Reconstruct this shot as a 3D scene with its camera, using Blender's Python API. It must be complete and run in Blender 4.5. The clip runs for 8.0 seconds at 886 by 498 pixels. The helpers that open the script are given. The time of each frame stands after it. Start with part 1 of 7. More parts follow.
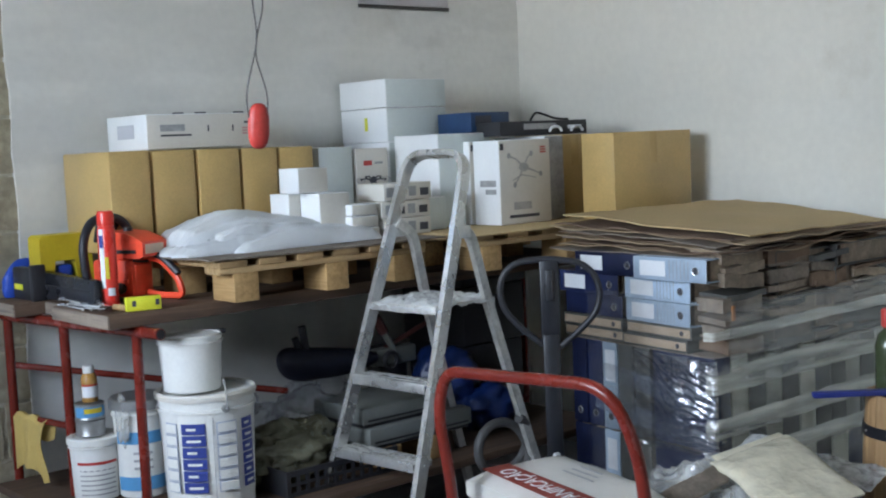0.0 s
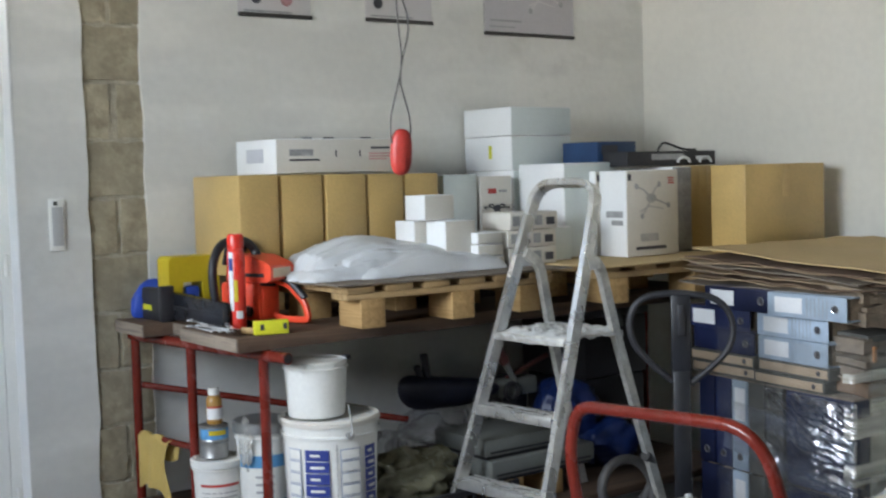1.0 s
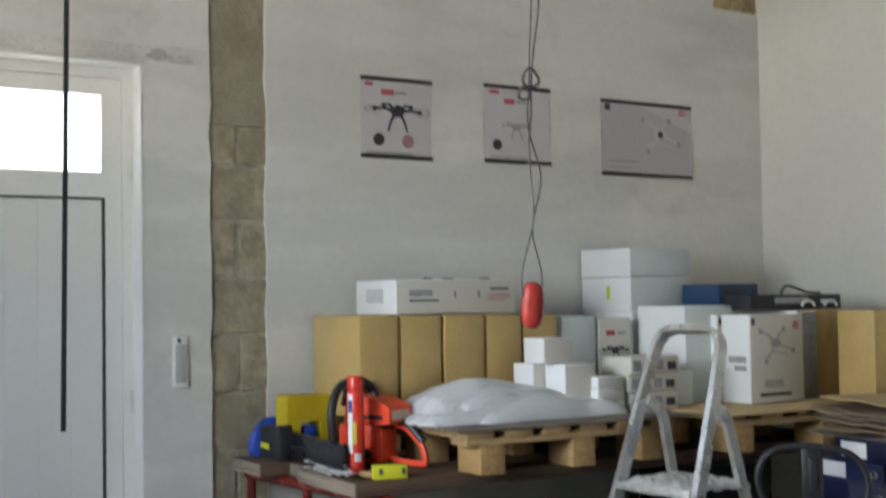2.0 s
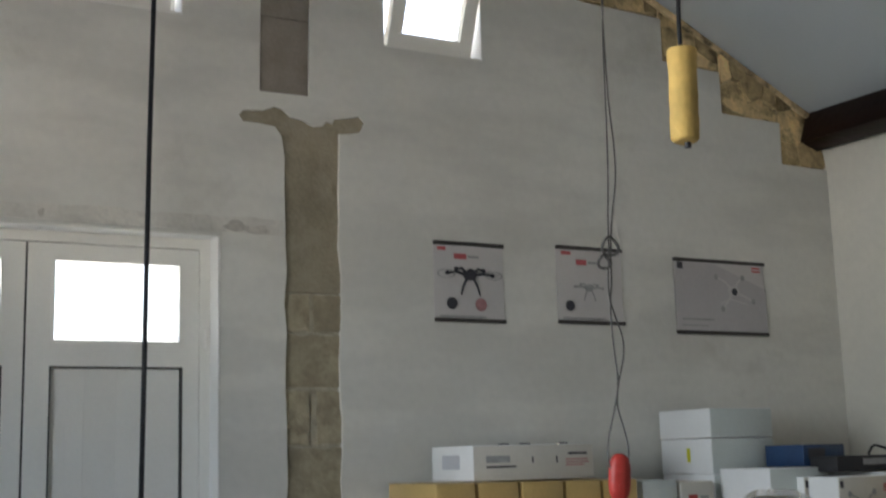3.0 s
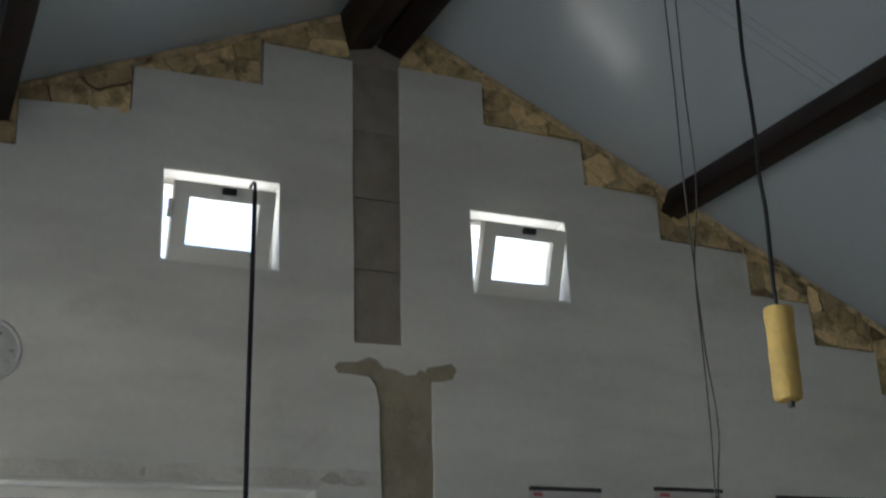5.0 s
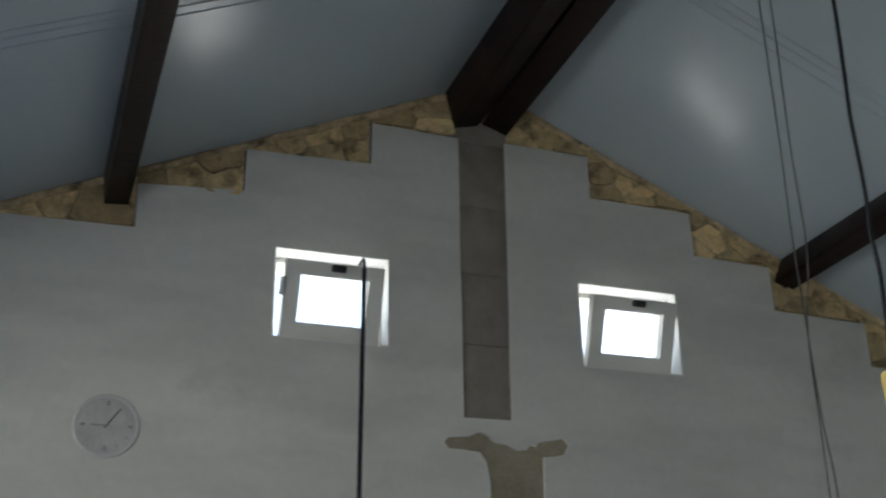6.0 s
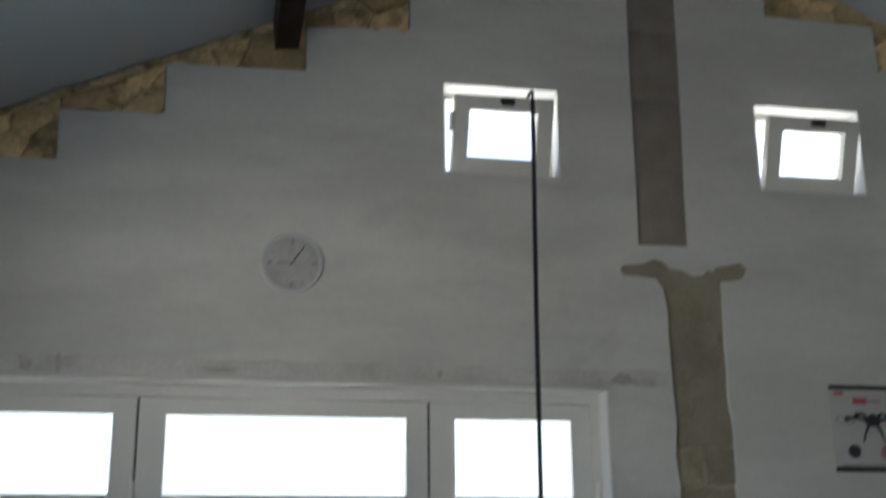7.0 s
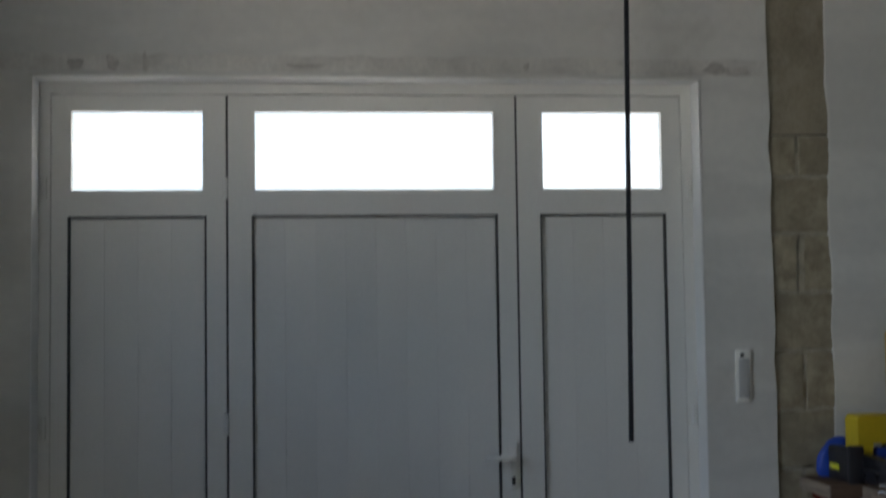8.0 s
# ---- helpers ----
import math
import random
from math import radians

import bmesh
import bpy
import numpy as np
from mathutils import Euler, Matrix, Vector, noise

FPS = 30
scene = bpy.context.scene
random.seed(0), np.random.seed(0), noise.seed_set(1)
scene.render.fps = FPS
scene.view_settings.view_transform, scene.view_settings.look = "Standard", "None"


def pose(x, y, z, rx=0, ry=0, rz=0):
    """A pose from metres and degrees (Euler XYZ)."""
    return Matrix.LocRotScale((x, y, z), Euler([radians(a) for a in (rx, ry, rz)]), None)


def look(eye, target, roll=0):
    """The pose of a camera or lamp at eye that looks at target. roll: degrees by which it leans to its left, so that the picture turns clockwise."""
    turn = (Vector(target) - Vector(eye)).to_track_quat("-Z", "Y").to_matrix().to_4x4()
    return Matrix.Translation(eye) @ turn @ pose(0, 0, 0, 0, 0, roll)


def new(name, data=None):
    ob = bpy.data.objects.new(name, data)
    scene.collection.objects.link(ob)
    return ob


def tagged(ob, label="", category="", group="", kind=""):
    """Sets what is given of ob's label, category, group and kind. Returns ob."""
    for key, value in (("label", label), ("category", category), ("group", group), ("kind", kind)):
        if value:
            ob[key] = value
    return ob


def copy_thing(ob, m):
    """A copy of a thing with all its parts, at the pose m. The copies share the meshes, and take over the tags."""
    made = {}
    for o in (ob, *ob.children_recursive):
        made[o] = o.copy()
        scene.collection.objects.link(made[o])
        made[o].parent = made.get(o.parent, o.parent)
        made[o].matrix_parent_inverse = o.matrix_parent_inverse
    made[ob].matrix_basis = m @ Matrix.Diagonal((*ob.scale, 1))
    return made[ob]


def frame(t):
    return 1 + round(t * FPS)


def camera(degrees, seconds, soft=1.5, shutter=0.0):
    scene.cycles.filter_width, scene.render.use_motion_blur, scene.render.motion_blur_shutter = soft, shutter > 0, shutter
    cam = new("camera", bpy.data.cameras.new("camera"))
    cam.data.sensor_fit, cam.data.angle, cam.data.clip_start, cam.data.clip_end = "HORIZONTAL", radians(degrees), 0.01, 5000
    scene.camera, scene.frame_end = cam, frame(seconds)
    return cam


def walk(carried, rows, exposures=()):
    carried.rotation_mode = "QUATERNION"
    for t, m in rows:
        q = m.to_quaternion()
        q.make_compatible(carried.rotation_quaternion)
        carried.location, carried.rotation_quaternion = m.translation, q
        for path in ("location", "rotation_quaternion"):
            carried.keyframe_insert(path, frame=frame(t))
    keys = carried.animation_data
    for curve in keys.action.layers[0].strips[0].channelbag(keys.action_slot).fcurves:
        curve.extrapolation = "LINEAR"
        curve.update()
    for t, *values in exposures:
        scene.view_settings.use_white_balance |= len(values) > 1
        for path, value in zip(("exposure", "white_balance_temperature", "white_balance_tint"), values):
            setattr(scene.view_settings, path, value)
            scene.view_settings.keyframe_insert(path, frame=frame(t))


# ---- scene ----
cam = camera(40.3, 8.0, soft=2.0, shutter=0.45)
PATH = [
    (0, (-0.277, 0.017, 1.477), (1.019, 1.531, 1.304), -2.6),
    (0.3, (-0.2968, 0.0586, 1.4790), (0.9923, 1.5781, 1.3086), -2.36),
    (0.5, (-0.306, 0.082, 1.48), (0.956, 1.626, 1.327), -2.2),
    (0.8, (-0.3115, 0.1070, 1.4808), (0.8875, 1.7016, 1.3414), -1.84),
    (1, (-0.315, 0.119, 1.481), (0.855, 1.736, 1.36), -1.6),
    (1.2, (-0.3222, 0.1296, 1.4820), (0.8262, 1.7648, 1.3959), -1.48),
    (1.5, (-0.337, 0.146, 1.496), (0.756, 1.821, 1.463), -1.3),
    (1.7, (-0.3463, 0.1584, 1.5197), (0.7214, 1.8496, 1.5211), -1.10),
    (2, (-0.357, 0.175, 1.547), (0.68, 1.883, 1.634), -0.8),
    (2.2, (-0.362, 0.182, 1.548), (0.653, 1.899, 1.699), -0.7),
    (3.5, (-0.402, 0.201, 1.618), (0.495, 1.937, 2.041), -2.0),
    (4, (-0.415, 0.192, 1.634), (0.447, 1.925, 2.137), -1.8),
    (4.2, (-0.420, 0.188, 1.641), (0.428, 1.915, 2.184), -1.8),
    (5.5, (-0.448, 0.155, 1.691), (0.263, 1.856, 2.467), -2.1),
    (6, (-0.432, 0.157, 1.648), (0.165, 1.879, 2.473), -1.2),
    (6.3, (-0.4203, 0.1593, 1.6256), (0.0904, 1.9172, 2.4311), -1.02),
    (6.5, (-0.416, 0.160, 1.615), (0.04, 1.945, 2.392), -0.9),
    (6.8, (-0.4141, 0.1548, 1.5987), (-0.0272, 1.9957, 2.2780), -0.66),
    (7, (-0.414, 0.152, 1.589), (-0.079, 2.033, 2.181), -0.5),
    (7.3, (-0.4131, 0.1629, 1.5790), (-0.1106, 2.0867, 2.0345), -0.44),
    (7.5, (-0.41, 0.175, 1.575), (-0.141, 2.127, 1.919), -0.4),
    (7.8, (-0.3981, 0.1879, 1.5720), (-0.1835, 2.1669, 1.7655), -0.52),
    (8, (-0.387, 0.194, 1.571), (-0.194, 2.182, 1.681), -0.6),
]

EXPOSURES = [
    (0.0, 3.65, 6000, 10), (0.5, 3.65, 6250, 10), (1.0, 3.65, 6500, 10), (1.5, 3.6, 6650, 10), (2.2, 3.15, 6600, 10), (3.5, 2.5, 6600, 10), (4.2, 2.2, 6450, 10), (5.5, 1.85, 6050, 5),
    (6.0, 2.15, 6000, 5), (6.5, 2.15, 6050, 5), (7.0, 2.1, 6200, 7), (7.5, 1.8, 6350, 9), (8.0, 1.88, 6350, 10),
]
walk(cam, [(t, look(eye, target, roll)) for t, eye, target, roll in PATH], EXPOSURES)

# ---- light ----
world = bpy.data.worlds.new("sky")
scene.world = world
world.use_nodes = True
wn = world.node_tree.nodes
sky = wn.new("ShaderNodeTexSky")
sky.sky_type, sky.sun_disc = "NISHITA", False
sky.sun_elevation, sky.sun_rotation = radians(48), radians(84)
sky.dust_density, sky.air_density = 5.0, 1.0
world.node_tree.links.new(sky.outputs["Color"], wn["Background"].inputs["Color"])
wn["Background"].inputs["Strength"].default_value = 0.15

sun = new("sun", bpy.data.lights.new("sun", "SUN"))
sun.data.energy, sun.data.angle, sun.data.color = 5.0, radians(0.53), (1.0, 0.94, 0.86)
sun.matrix_world = look((10, 1.05, 11.17), (0, 0, 0))

# added lamp for daylight through the unseen west window, its spread narrowed to shape it
added_west_lamp = new("added_west_lamp", bpy.data.lights.new("added_west_lamp", "AREA"))
added_west_lamp.data.shape, added_west_lamp.data.size, added_west_lamp.data.size_y = "RECTANGLE", 1.7, 1.0
added_west_lamp.data.energy, added_west_lamp.data.color = 3.1, (0.90, 0.955, 1.0)
added_west_lamp.matrix_world = look((-1.42, 2.45, 2.05), (3.0, 2.25, 0.70))
added_west_lamp.data.spread = radians(94)

# ---- materials ----


def mat(name, color, rough=0.6, metal=0.0, var=0.12, scale=6.0, bump=0.1, bscale=80.0, dirt=None, dirt_at=0.6, dscale=2.5, coat=0.0, each=0.0):
    """Base colour with broad stains and fine grain; dirt: a second colour in patches; each: how far single pieces differ."""
    m = bpy.data.materials.new(name)
    m.use_nodes = True
    nt = m.node_tree
    nd, ln = nt.nodes, nt.links
    b = nd["Principled BSDF"]
    tc = nd.new("ShaderNodeTexCoord")
    oi = nd.new("ShaderNodeObjectInfo")
    shift = nd.new("ShaderNodeVectorMath")
    shift.operation = "ADD"
    mul = nd.new("ShaderNodeMath")
    mul.operation = "MULTIPLY"
    mul.inputs[1].default_value = 37.0
    ln.new(oi.outputs["Random"], mul.inputs[0])
    ln.new(tc.outputs["Object"], shift.inputs[0])
    ln.new(mul.outputs[0], shift.inputs[1])
    n1 = nd.new("ShaderNodeTexNoise")
    n1.inputs["Scale"].default_value, n1.inputs["Detail"].default_value = scale, 6
    n2 = nd.new("ShaderNodeTexNoise")
    n2.inputs["Scale"].default_value, n2.inputs["Detail"].default_value = bscale, 4
    ln.new(shift.outputs[0], n1.inputs["Vector"])
    ln.new(shift.outputs[0], n2.inputs["Vector"])
    r = nd.new("ShaderNodeMapRange")
    r.inputs["From Min"].default_value, r.inputs["From Max"].default_value = 0.3, 0.7
    r.inputs["To Min"].default_value, r.inputs["To Max"].default_value = 1 - var, 1 + var
    ln.new(n1.outputs["Fac"], r.inputs["Value"])
    r2 = nd.new("ShaderNodeMapRange")
    r2.inputs["From Min"].default_value, r2.inputs["From Max"].default_value = 0.3, 0.7
    r2.inputs["To Min"].default_value, r2.inputs["To Max"].default_value = 1 - var * 0.5, 1 + var * 0.5
    ln.new(n2.outputs["Fac"], r2.inputs["Value"])
    m1 = nd.new("ShaderNodeMath")
    m1.operation = "MULTIPLY"
    ln.new(r.outputs[0], m1.inputs[0])
    ln.new(r2.outputs[0], m1.inputs[1])
    if each:
        r3 = nd.new("ShaderNodeMapRange")
        r3.inputs["To Min"].default_value, r3.inputs["To Max"].default_value = 1 - each, 1 + each
        ln.new(oi.outputs["Random"], r3.inputs["Value"])
        m2 = nd.new("ShaderNodeMath")
        m2.operation = "MULTIPLY"
        ln.new(m1.outputs[0], m2.inputs[0])
        ln.new(r3.outputs[0], m2.inputs[1])
        m1 = m2
    mix = nd.new("ShaderNodeVectorMath")
    mix.operation = "SCALE"
    mix.inputs[0].default_value = color
    ln.new(m1.outputs[0], mix.inputs["Scale"])
    out = mix.outputs[0]
    if dirt:
        n3 = nd.new("ShaderNodeTexNoise")
        n3.inputs["Scale"].default_value, n3.inputs["Detail"].default_value = dscale, 8
        n3.inputs["Roughness"].default_value = 0.65
        ln.new(shift.outputs[0], n3.inputs["Vector"])
        rr = nd.new("ShaderNodeMapRange")
        rr.inputs["From Min"].default_value, rr.inputs["From Max"].default_value = dirt_at - 0.07, dirt_at + 0.12
        ln.new(n3.outputs["Fac"], rr.inputs["Value"])
        mx = nd.new("ShaderNodeMix")
        mx.data_type = "RGBA"
        ln.new(rr.outputs[0], mx.inputs["Factor"])
        ln.new(out, mx.inputs["A"])
        mx.inputs["B"].default_value = (*dirt, 1)
        out = mx.outputs["Result"]
    ln.new(out, b.inputs["Base Color"])
    b.inputs["Metallic"].default_value = metal
    b.inputs["Coat Weight"].default_value = coat
    rm = nd.new("ShaderNodeMapRange")
    rm.inputs["To Min"].default_value, rm.inputs["To Max"].default_value = max(0.03, rough - 0.12), min(1.0, rough + 0.12)
    ln.new(n1.outputs["Fac"], rm.inputs["Value"])
    ln.new(rm.outputs[0], b.inputs["Roughness"])
    if bump:
        bp = nd.new("ShaderNodeBump")
        bp.inputs["Strength"].default_value, bp.inputs["Distance"].default_value = bump, 0.01
        ln.new(n2.outputs["Fac"], bp.inputs["Height"])
        ln.new(bp.outputs[0], b.inputs["Normal"])
    return m


def wood(name, color, dark, rough=0.6, along=0, scale=4.0, each=0.15, coat=0.0):
    """Grain lines that run along one axis of the piece."""
    m = mat(name, color, rough, var=0.1, scale=5, bump=0.15, bscale=40, each=each, coat=coat)
    nd, ln = m.node_tree.nodes, m.node_tree.links
    b = nd["Principled BSDF"]
    old = b.inputs["Base Color"].links[0].from_socket
    tc = nd.new("ShaderNodeTexCoord")
    mp = nd.new("ShaderNodeMapping")
    st = [scale * 12] * 3
    st[along] = scale * 0.6
    mp.inputs["Scale"].default_value = st
    ln.new(tc.outputs["Object"], mp.inputs["Vector"])
    n = nd.new("ShaderNodeTexNoise")
    n.inputs["Scale"].default_value, n.inputs["Detail"].default_value = 1.0, 5
    n.inputs["Distortion"].default_value = 0.6
    ln.new(mp.outputs[0], n.inputs["Vector"])
    rr = nd.new("ShaderNodeMapRange")
    rr.inputs["From Min"].default_value, rr.inputs["From Max"].default_value = 0.4, 0.75
    ln.new(n.outputs["Fac"], rr.inputs["Value"])
    mx = nd.new("ShaderNodeMix")
    mx.data_type = "RGBA"
    ln.new(rr.outputs[0], mx.inputs["Factor"])
    ln.new(old, mx.inputs["A"])
    mx.inputs["B"].default_value = (*dark, 1)
    ln.new(mx.outputs["Result"], b.inputs["Base Color"])
    return m


def film_mat(name, color, milk, gloss, crinkle=0.6, cscale=26.0, depth=0.02, rough=0.12, run=(0.3, 0.3, 1.0), swirl=1.4):
    """Thin clear plastic: mostly see-through, with a milky share and a crinkled shine."""
    m = bpy.data.materials.new(name)
    m.use_nodes = True
    nd, ln = m.node_tree.nodes, m.node_tree.links
    out = nd["Material Output"]
    nd.remove(nd["Principled BSDF"])
    tc = nd.new("ShaderNodeTexCoord")
    mp = nd.new("ShaderNodeMapping")
    mp.inputs["Scale"].default_value = run
    mp.inputs["Rotation"].default_value = (0.25, 0.3, 0.0)
    n = nd.new("ShaderNodeTexNoise")
    n.inputs["Scale"].default_value, n.inputs["Detail"].default_value, n.inputs["Distortion"].default_value = cscale, 5, swirl
    ln.new(tc.outputs["Object"], mp.inputs["Vector"])
    ln.new(mp.outputs[0], n.inputs["Vector"])
    bp = nd.new("ShaderNodeBump")
    bp.inputs["Strength"].default_value, bp.inputs["Distance"].default_value = crinkle, depth
    ln.new(n.outputs["Fac"], bp.inputs["Height"])
    clear, shine, haze = nd.new("ShaderNodeBsdfTransparent"), nd.new("ShaderNodeBsdfGlossy"), nd.new("ShaderNodeBsdfDiffuse")
    shine.inputs["Roughness"].default_value = rough
    shine.inputs["Color"].default_value = (0.95, 0.97, 1.0, 1)
    haze.inputs["Color"].default_value = (*color, 1)
    ln.new(bp.outputs[0], shine.inputs["Normal"])
    fac = nd.new("ShaderNodeMapRange")
    fac.inputs["From Min"].default_value, fac.inputs["From Max"].default_value = 0.35, 0.72
    fac.inputs["To Min"].default_value, fac.inputs["To Max"].default_value = milk * 0.4, min(1.0, milk * 1.7)
    ln.new(n.outputs["Fac"], fac.inputs["Value"])
    x1, x2 = nd.new("ShaderNodeMixShader"), nd.new("ShaderNodeMixShader")
    ln.new(fac.outputs[0], x1.inputs[0])
    ln.new(clear.outputs[0], x1.inputs[1])
    ln.new(haze.outputs[0], x1.inputs[2])
    x2.inputs[0].default_value = gloss
    ln.new(x1.outputs[0], x2.inputs[1])
    ln.new(shine.outputs[0], x2.inputs[2])
    ln.new(x2.outputs[0], out.inputs["Surface"])
    return m


def courses(m, low=0.90):
    """Block courses that show through thin paint as faint level patches."""
    nd, ln = m.node_tree.nodes, m.node_tree.links
    b = nd["Principled BSDF"]
    old = b.inputs["Base Color"].links[0].from_socket
    tc, mp, n = nd.new("ShaderNodeTexCoord"), nd.new("ShaderNodeMapping"), nd.new("ShaderNodeTexNoise")
    mp.inputs["Scale"].default_value = (1.3, 1.3, 5.0)
    n.inputs["Scale"].default_value, n.inputs["Detail"].default_value, n.inputs["Roughness"].default_value = 1.0, 4, 0.5
    ln.new(tc.outputs["Object"], mp.inputs["Vector"])
    ln.new(mp.outputs[0], n.inputs["Vector"])
    r = nd.new("ShaderNodeMapRange")
    r.interpolation_type = "SMOOTHSTEP"
    r.inputs["From Min"].default_value, r.inputs["From Max"].default_value = 0.36, 0.62
    r.inputs["To Min"].default_value, r.inputs["To Max"].default_value = low, 1.03
    ln.new(n.outputs["Fac"], r.inputs["Value"])
    sc = nd.new("ShaderNodeVectorMath")
    sc.operation = "SCALE"
    ln.new(old, sc.inputs[0])
    ln.new(r.outputs[0], sc.inputs["Scale"])
    ln.new(sc.outputs[0], b.inputs["Base Color"])
    return m


PLASTER = courses(mat("white_plaster", (0.74, 0.73, 0.68), 0.85, var=0.05, scale=1.5, bump=0.10, bscale=30, dirt=(0.55, 0.53, 0.47), dirt_at=0.68, dscale=1.3))
PLASTER_E = mat("cream_plaster", (0.74, 0.72, 0.65), 0.85, var=0.05, scale=1.5, bump=0.10, bscale=30, dirt=(0.6, 0.56, 0.47), dirt_at=0.68, dscale=1.6)
STAIN = mat("damp_stain", (0.52, 0.495, 0.45), 0.9, var=0.25, scale=12, bump=0.2)
MORTAR = mat("grey_brown_mortar", (0.34, 0.30, 0.215), 0.95, var=0.18, scale=5, bump=0.35, bscale=70, dirt=(0.40, 0.355, 0.265), dirt_at=0.55, dscale=7)
BLOCK = mat("concrete_block", (0.30, 0.265, 0.225), 0.95, var=0.12, scale=10, bump=0.2, bscale=90, dirt=(0.25, 0.22, 0.18), dirt_at=0.56, dscale=6, each=0.06)
ROUGH_BLOCK = mat("hacked_block", (0.39, 0.34, 0.235), 0.95, var=0.2, scale=12, bump=0.35, bscale=45, dirt=(0.27, 0.23, 0.16), dirt_at=0.54, dscale=14, each=0.15)
PALE_MORTAR = mat("pale_joint_mortar", (0.43, 0.385, 0.29), 0.95, var=0.2, scale=20, bump=0.5, bscale=70)
REVEAL = mat("white_reveal_paint", (0.84, 0.84, 0.82), 0.6, var=0.03, scale=3, bump=0.05)
BAND = mat("brushed_cement_band", (0.70, 0.68, 0.625), 0.9, var=0.12, scale=7, bump=0.2, bscale=60, dirt=(0.54, 0.52, 0.475), dirt_at=0.58, dscale=6)
JOINT = mat("dry_joint", (0.20, 0.17, 0.13), 0.95, var=0.2, scale=20, bump=0.5)
STONE = mat("sandy_limestone", (0.68, 0.52, 0.27), 0.9, var=0.25, scale=9, bump=0.8, bscale=45, dirt=(0.13, 0.09, 0.045), dirt_at=0.57, dscale=8, each=0.35)
RUBBLE = mat("tan_rubble_mortar", (0.60, 0.47, 0.27), 0.95, var=0.3, scale=14, bump=0.6, bscale=50, dirt=(0.03, 0.02, 0.012), dirt_at=0.58, dscale=9)
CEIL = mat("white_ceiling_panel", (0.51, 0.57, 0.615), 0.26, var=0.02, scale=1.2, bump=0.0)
nd, ln = CEIL.node_tree.nodes, CEIL.node_tree.links
tc = nd.new("ShaderNodeTexCoord")
ribs = nd.new("ShaderNodeTexWave")
ribs.bands_direction, ribs.wave_profile = "Y", "SIN"
ribs.inputs["Scale"].default_value, ribs.inputs["Distortion"].default_value = 7.0, 0.6
b1 = nd.new("ShaderNodeBump")
b1.inputs["Strength"].default_value, b1.inputs["Distance"].default_value = 0.055, 0.003
ln.new(tc.outputs["Object"], ribs.inputs["Vector"])
ln.new(ribs.outputs["Fac"], b1.inputs["Height"])
ln.new(b1.outputs[0], nd["Principled BSDF"].inputs["Normal"])
ln.remove(nd["Principled BSDF"].inputs["Roughness"].links[0])
nd["Principled BSDF"].inputs["Roughness"].default_value = 0.24
nd["Principled BSDF"].inputs["Specular IOR Level"].default_value = 0.85
BEAM = wood("dark_stained_beam", (0.020, 0.009, 0.006), (0.006, 0.003, 0.002), 0.42, along=1, scale=3, each=0.1)
BEAM.node_tree.nodes["Principled BSDF"].inputs["Specular IOR Level"].default_value = 0.17
FLOOR = mat("concrete_floor", (0.285, 0.285, 0.31), 0.8, var=0.15, scale=2, bump=0.2, dirt=(0.12, 0.13, 0.15), dirt_at=0.58)
GROUND = mat("pale_gravel_ground", (0.52, 0.51, 0.48), 0.95, var=0.15, scale=3, bump=0.4)
PVC = mat("white_pvc", (0.87, 0.86, 0.805), 0.68, var=0.03, scale=2, bump=0.01)
PVC_GROOVE = mat("dark_rubber_seal", (0.075, 0.075, 0.068), 0.7, var=0.1)
CARTON = mat("brown_carton", (0.55, 0.38, 0.145), 0.34, var=0.11, scale=5, bump=0.06, bscale=120, each=0.06)
CARTON_TAPE = mat("clear_parcel_tape", (0.57, 0.40, 0.165), 0.12, var=0.06, scale=9, bump=0.05, bscale=25)
KRAFT = mat("kraft_sheet", (0.52, 0.38, 0.19), 0.8, var=0.08, scale=3, bump=0.08)
KRAFT_BROWN = mat("dark_brown_board", (0.19, 0.125, 0.08), 0.85, var=0.2, scale=9, bump=0.2)
KRAFT_DULL = mat("dull_kraft_board", (0.35, 0.26, 0.16), 0.85, var=0.15, scale=6, bump=0.15)
KRAFT_EDGE = mat("grey_board_edge", (0.22, 0.18, 0.14), 0.9, var=0.25, scale=15, bump=0.3)
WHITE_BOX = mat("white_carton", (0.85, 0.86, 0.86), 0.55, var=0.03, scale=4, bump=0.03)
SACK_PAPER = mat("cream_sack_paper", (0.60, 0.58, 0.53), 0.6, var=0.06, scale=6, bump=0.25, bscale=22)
# these two also tone white cartons' fronts, with shade put into the colour
GREEN_SHADE_BOX = mat("blue_grey_shade_carton", (0.64, 0.69, 0.67), 0.55, var=0.04, scale=4, bump=0.03)
BEIGE_SHADE_BOX = mat("warm_grey_shade_carton", (0.66, 0.63, 0.565), 0.55, var=0.05, scale=4, bump=0.03)
PRINT_DARK = mat("dark_print", (0.05, 0.05, 0.06), 0.5, var=0.1)
PRINT_GREY = mat("grey_print", (0.34, 0.34, 0.34), 0.5, var=0.2, scale=25)
FAINT = mat("faint_grey_print", (0.42, 0.41, 0.39), 0.5, var=0.15, scale=25)
PRINT_RED = mat("red_print", (0.46, 0.045, 0.035), 0.45, var=0.08)
PRINT_BLUE = mat("blue_print", (0.03, 0.05, 0.25), 0.45, var=0.08)
PRINT_NAVYBLUE = mat("deep_blue_print", (0.02, 0.055, 0.14), 0.4, var=0.15)
PALE_BLUE = mat("pale_blue_outline_print", (0.26, 0.30, 0.42), 0.45, var=0.08)
PRINT_SKY = mat("sky_blue_print", (0.10, 0.30, 0.55), 0.45, var=0.08)
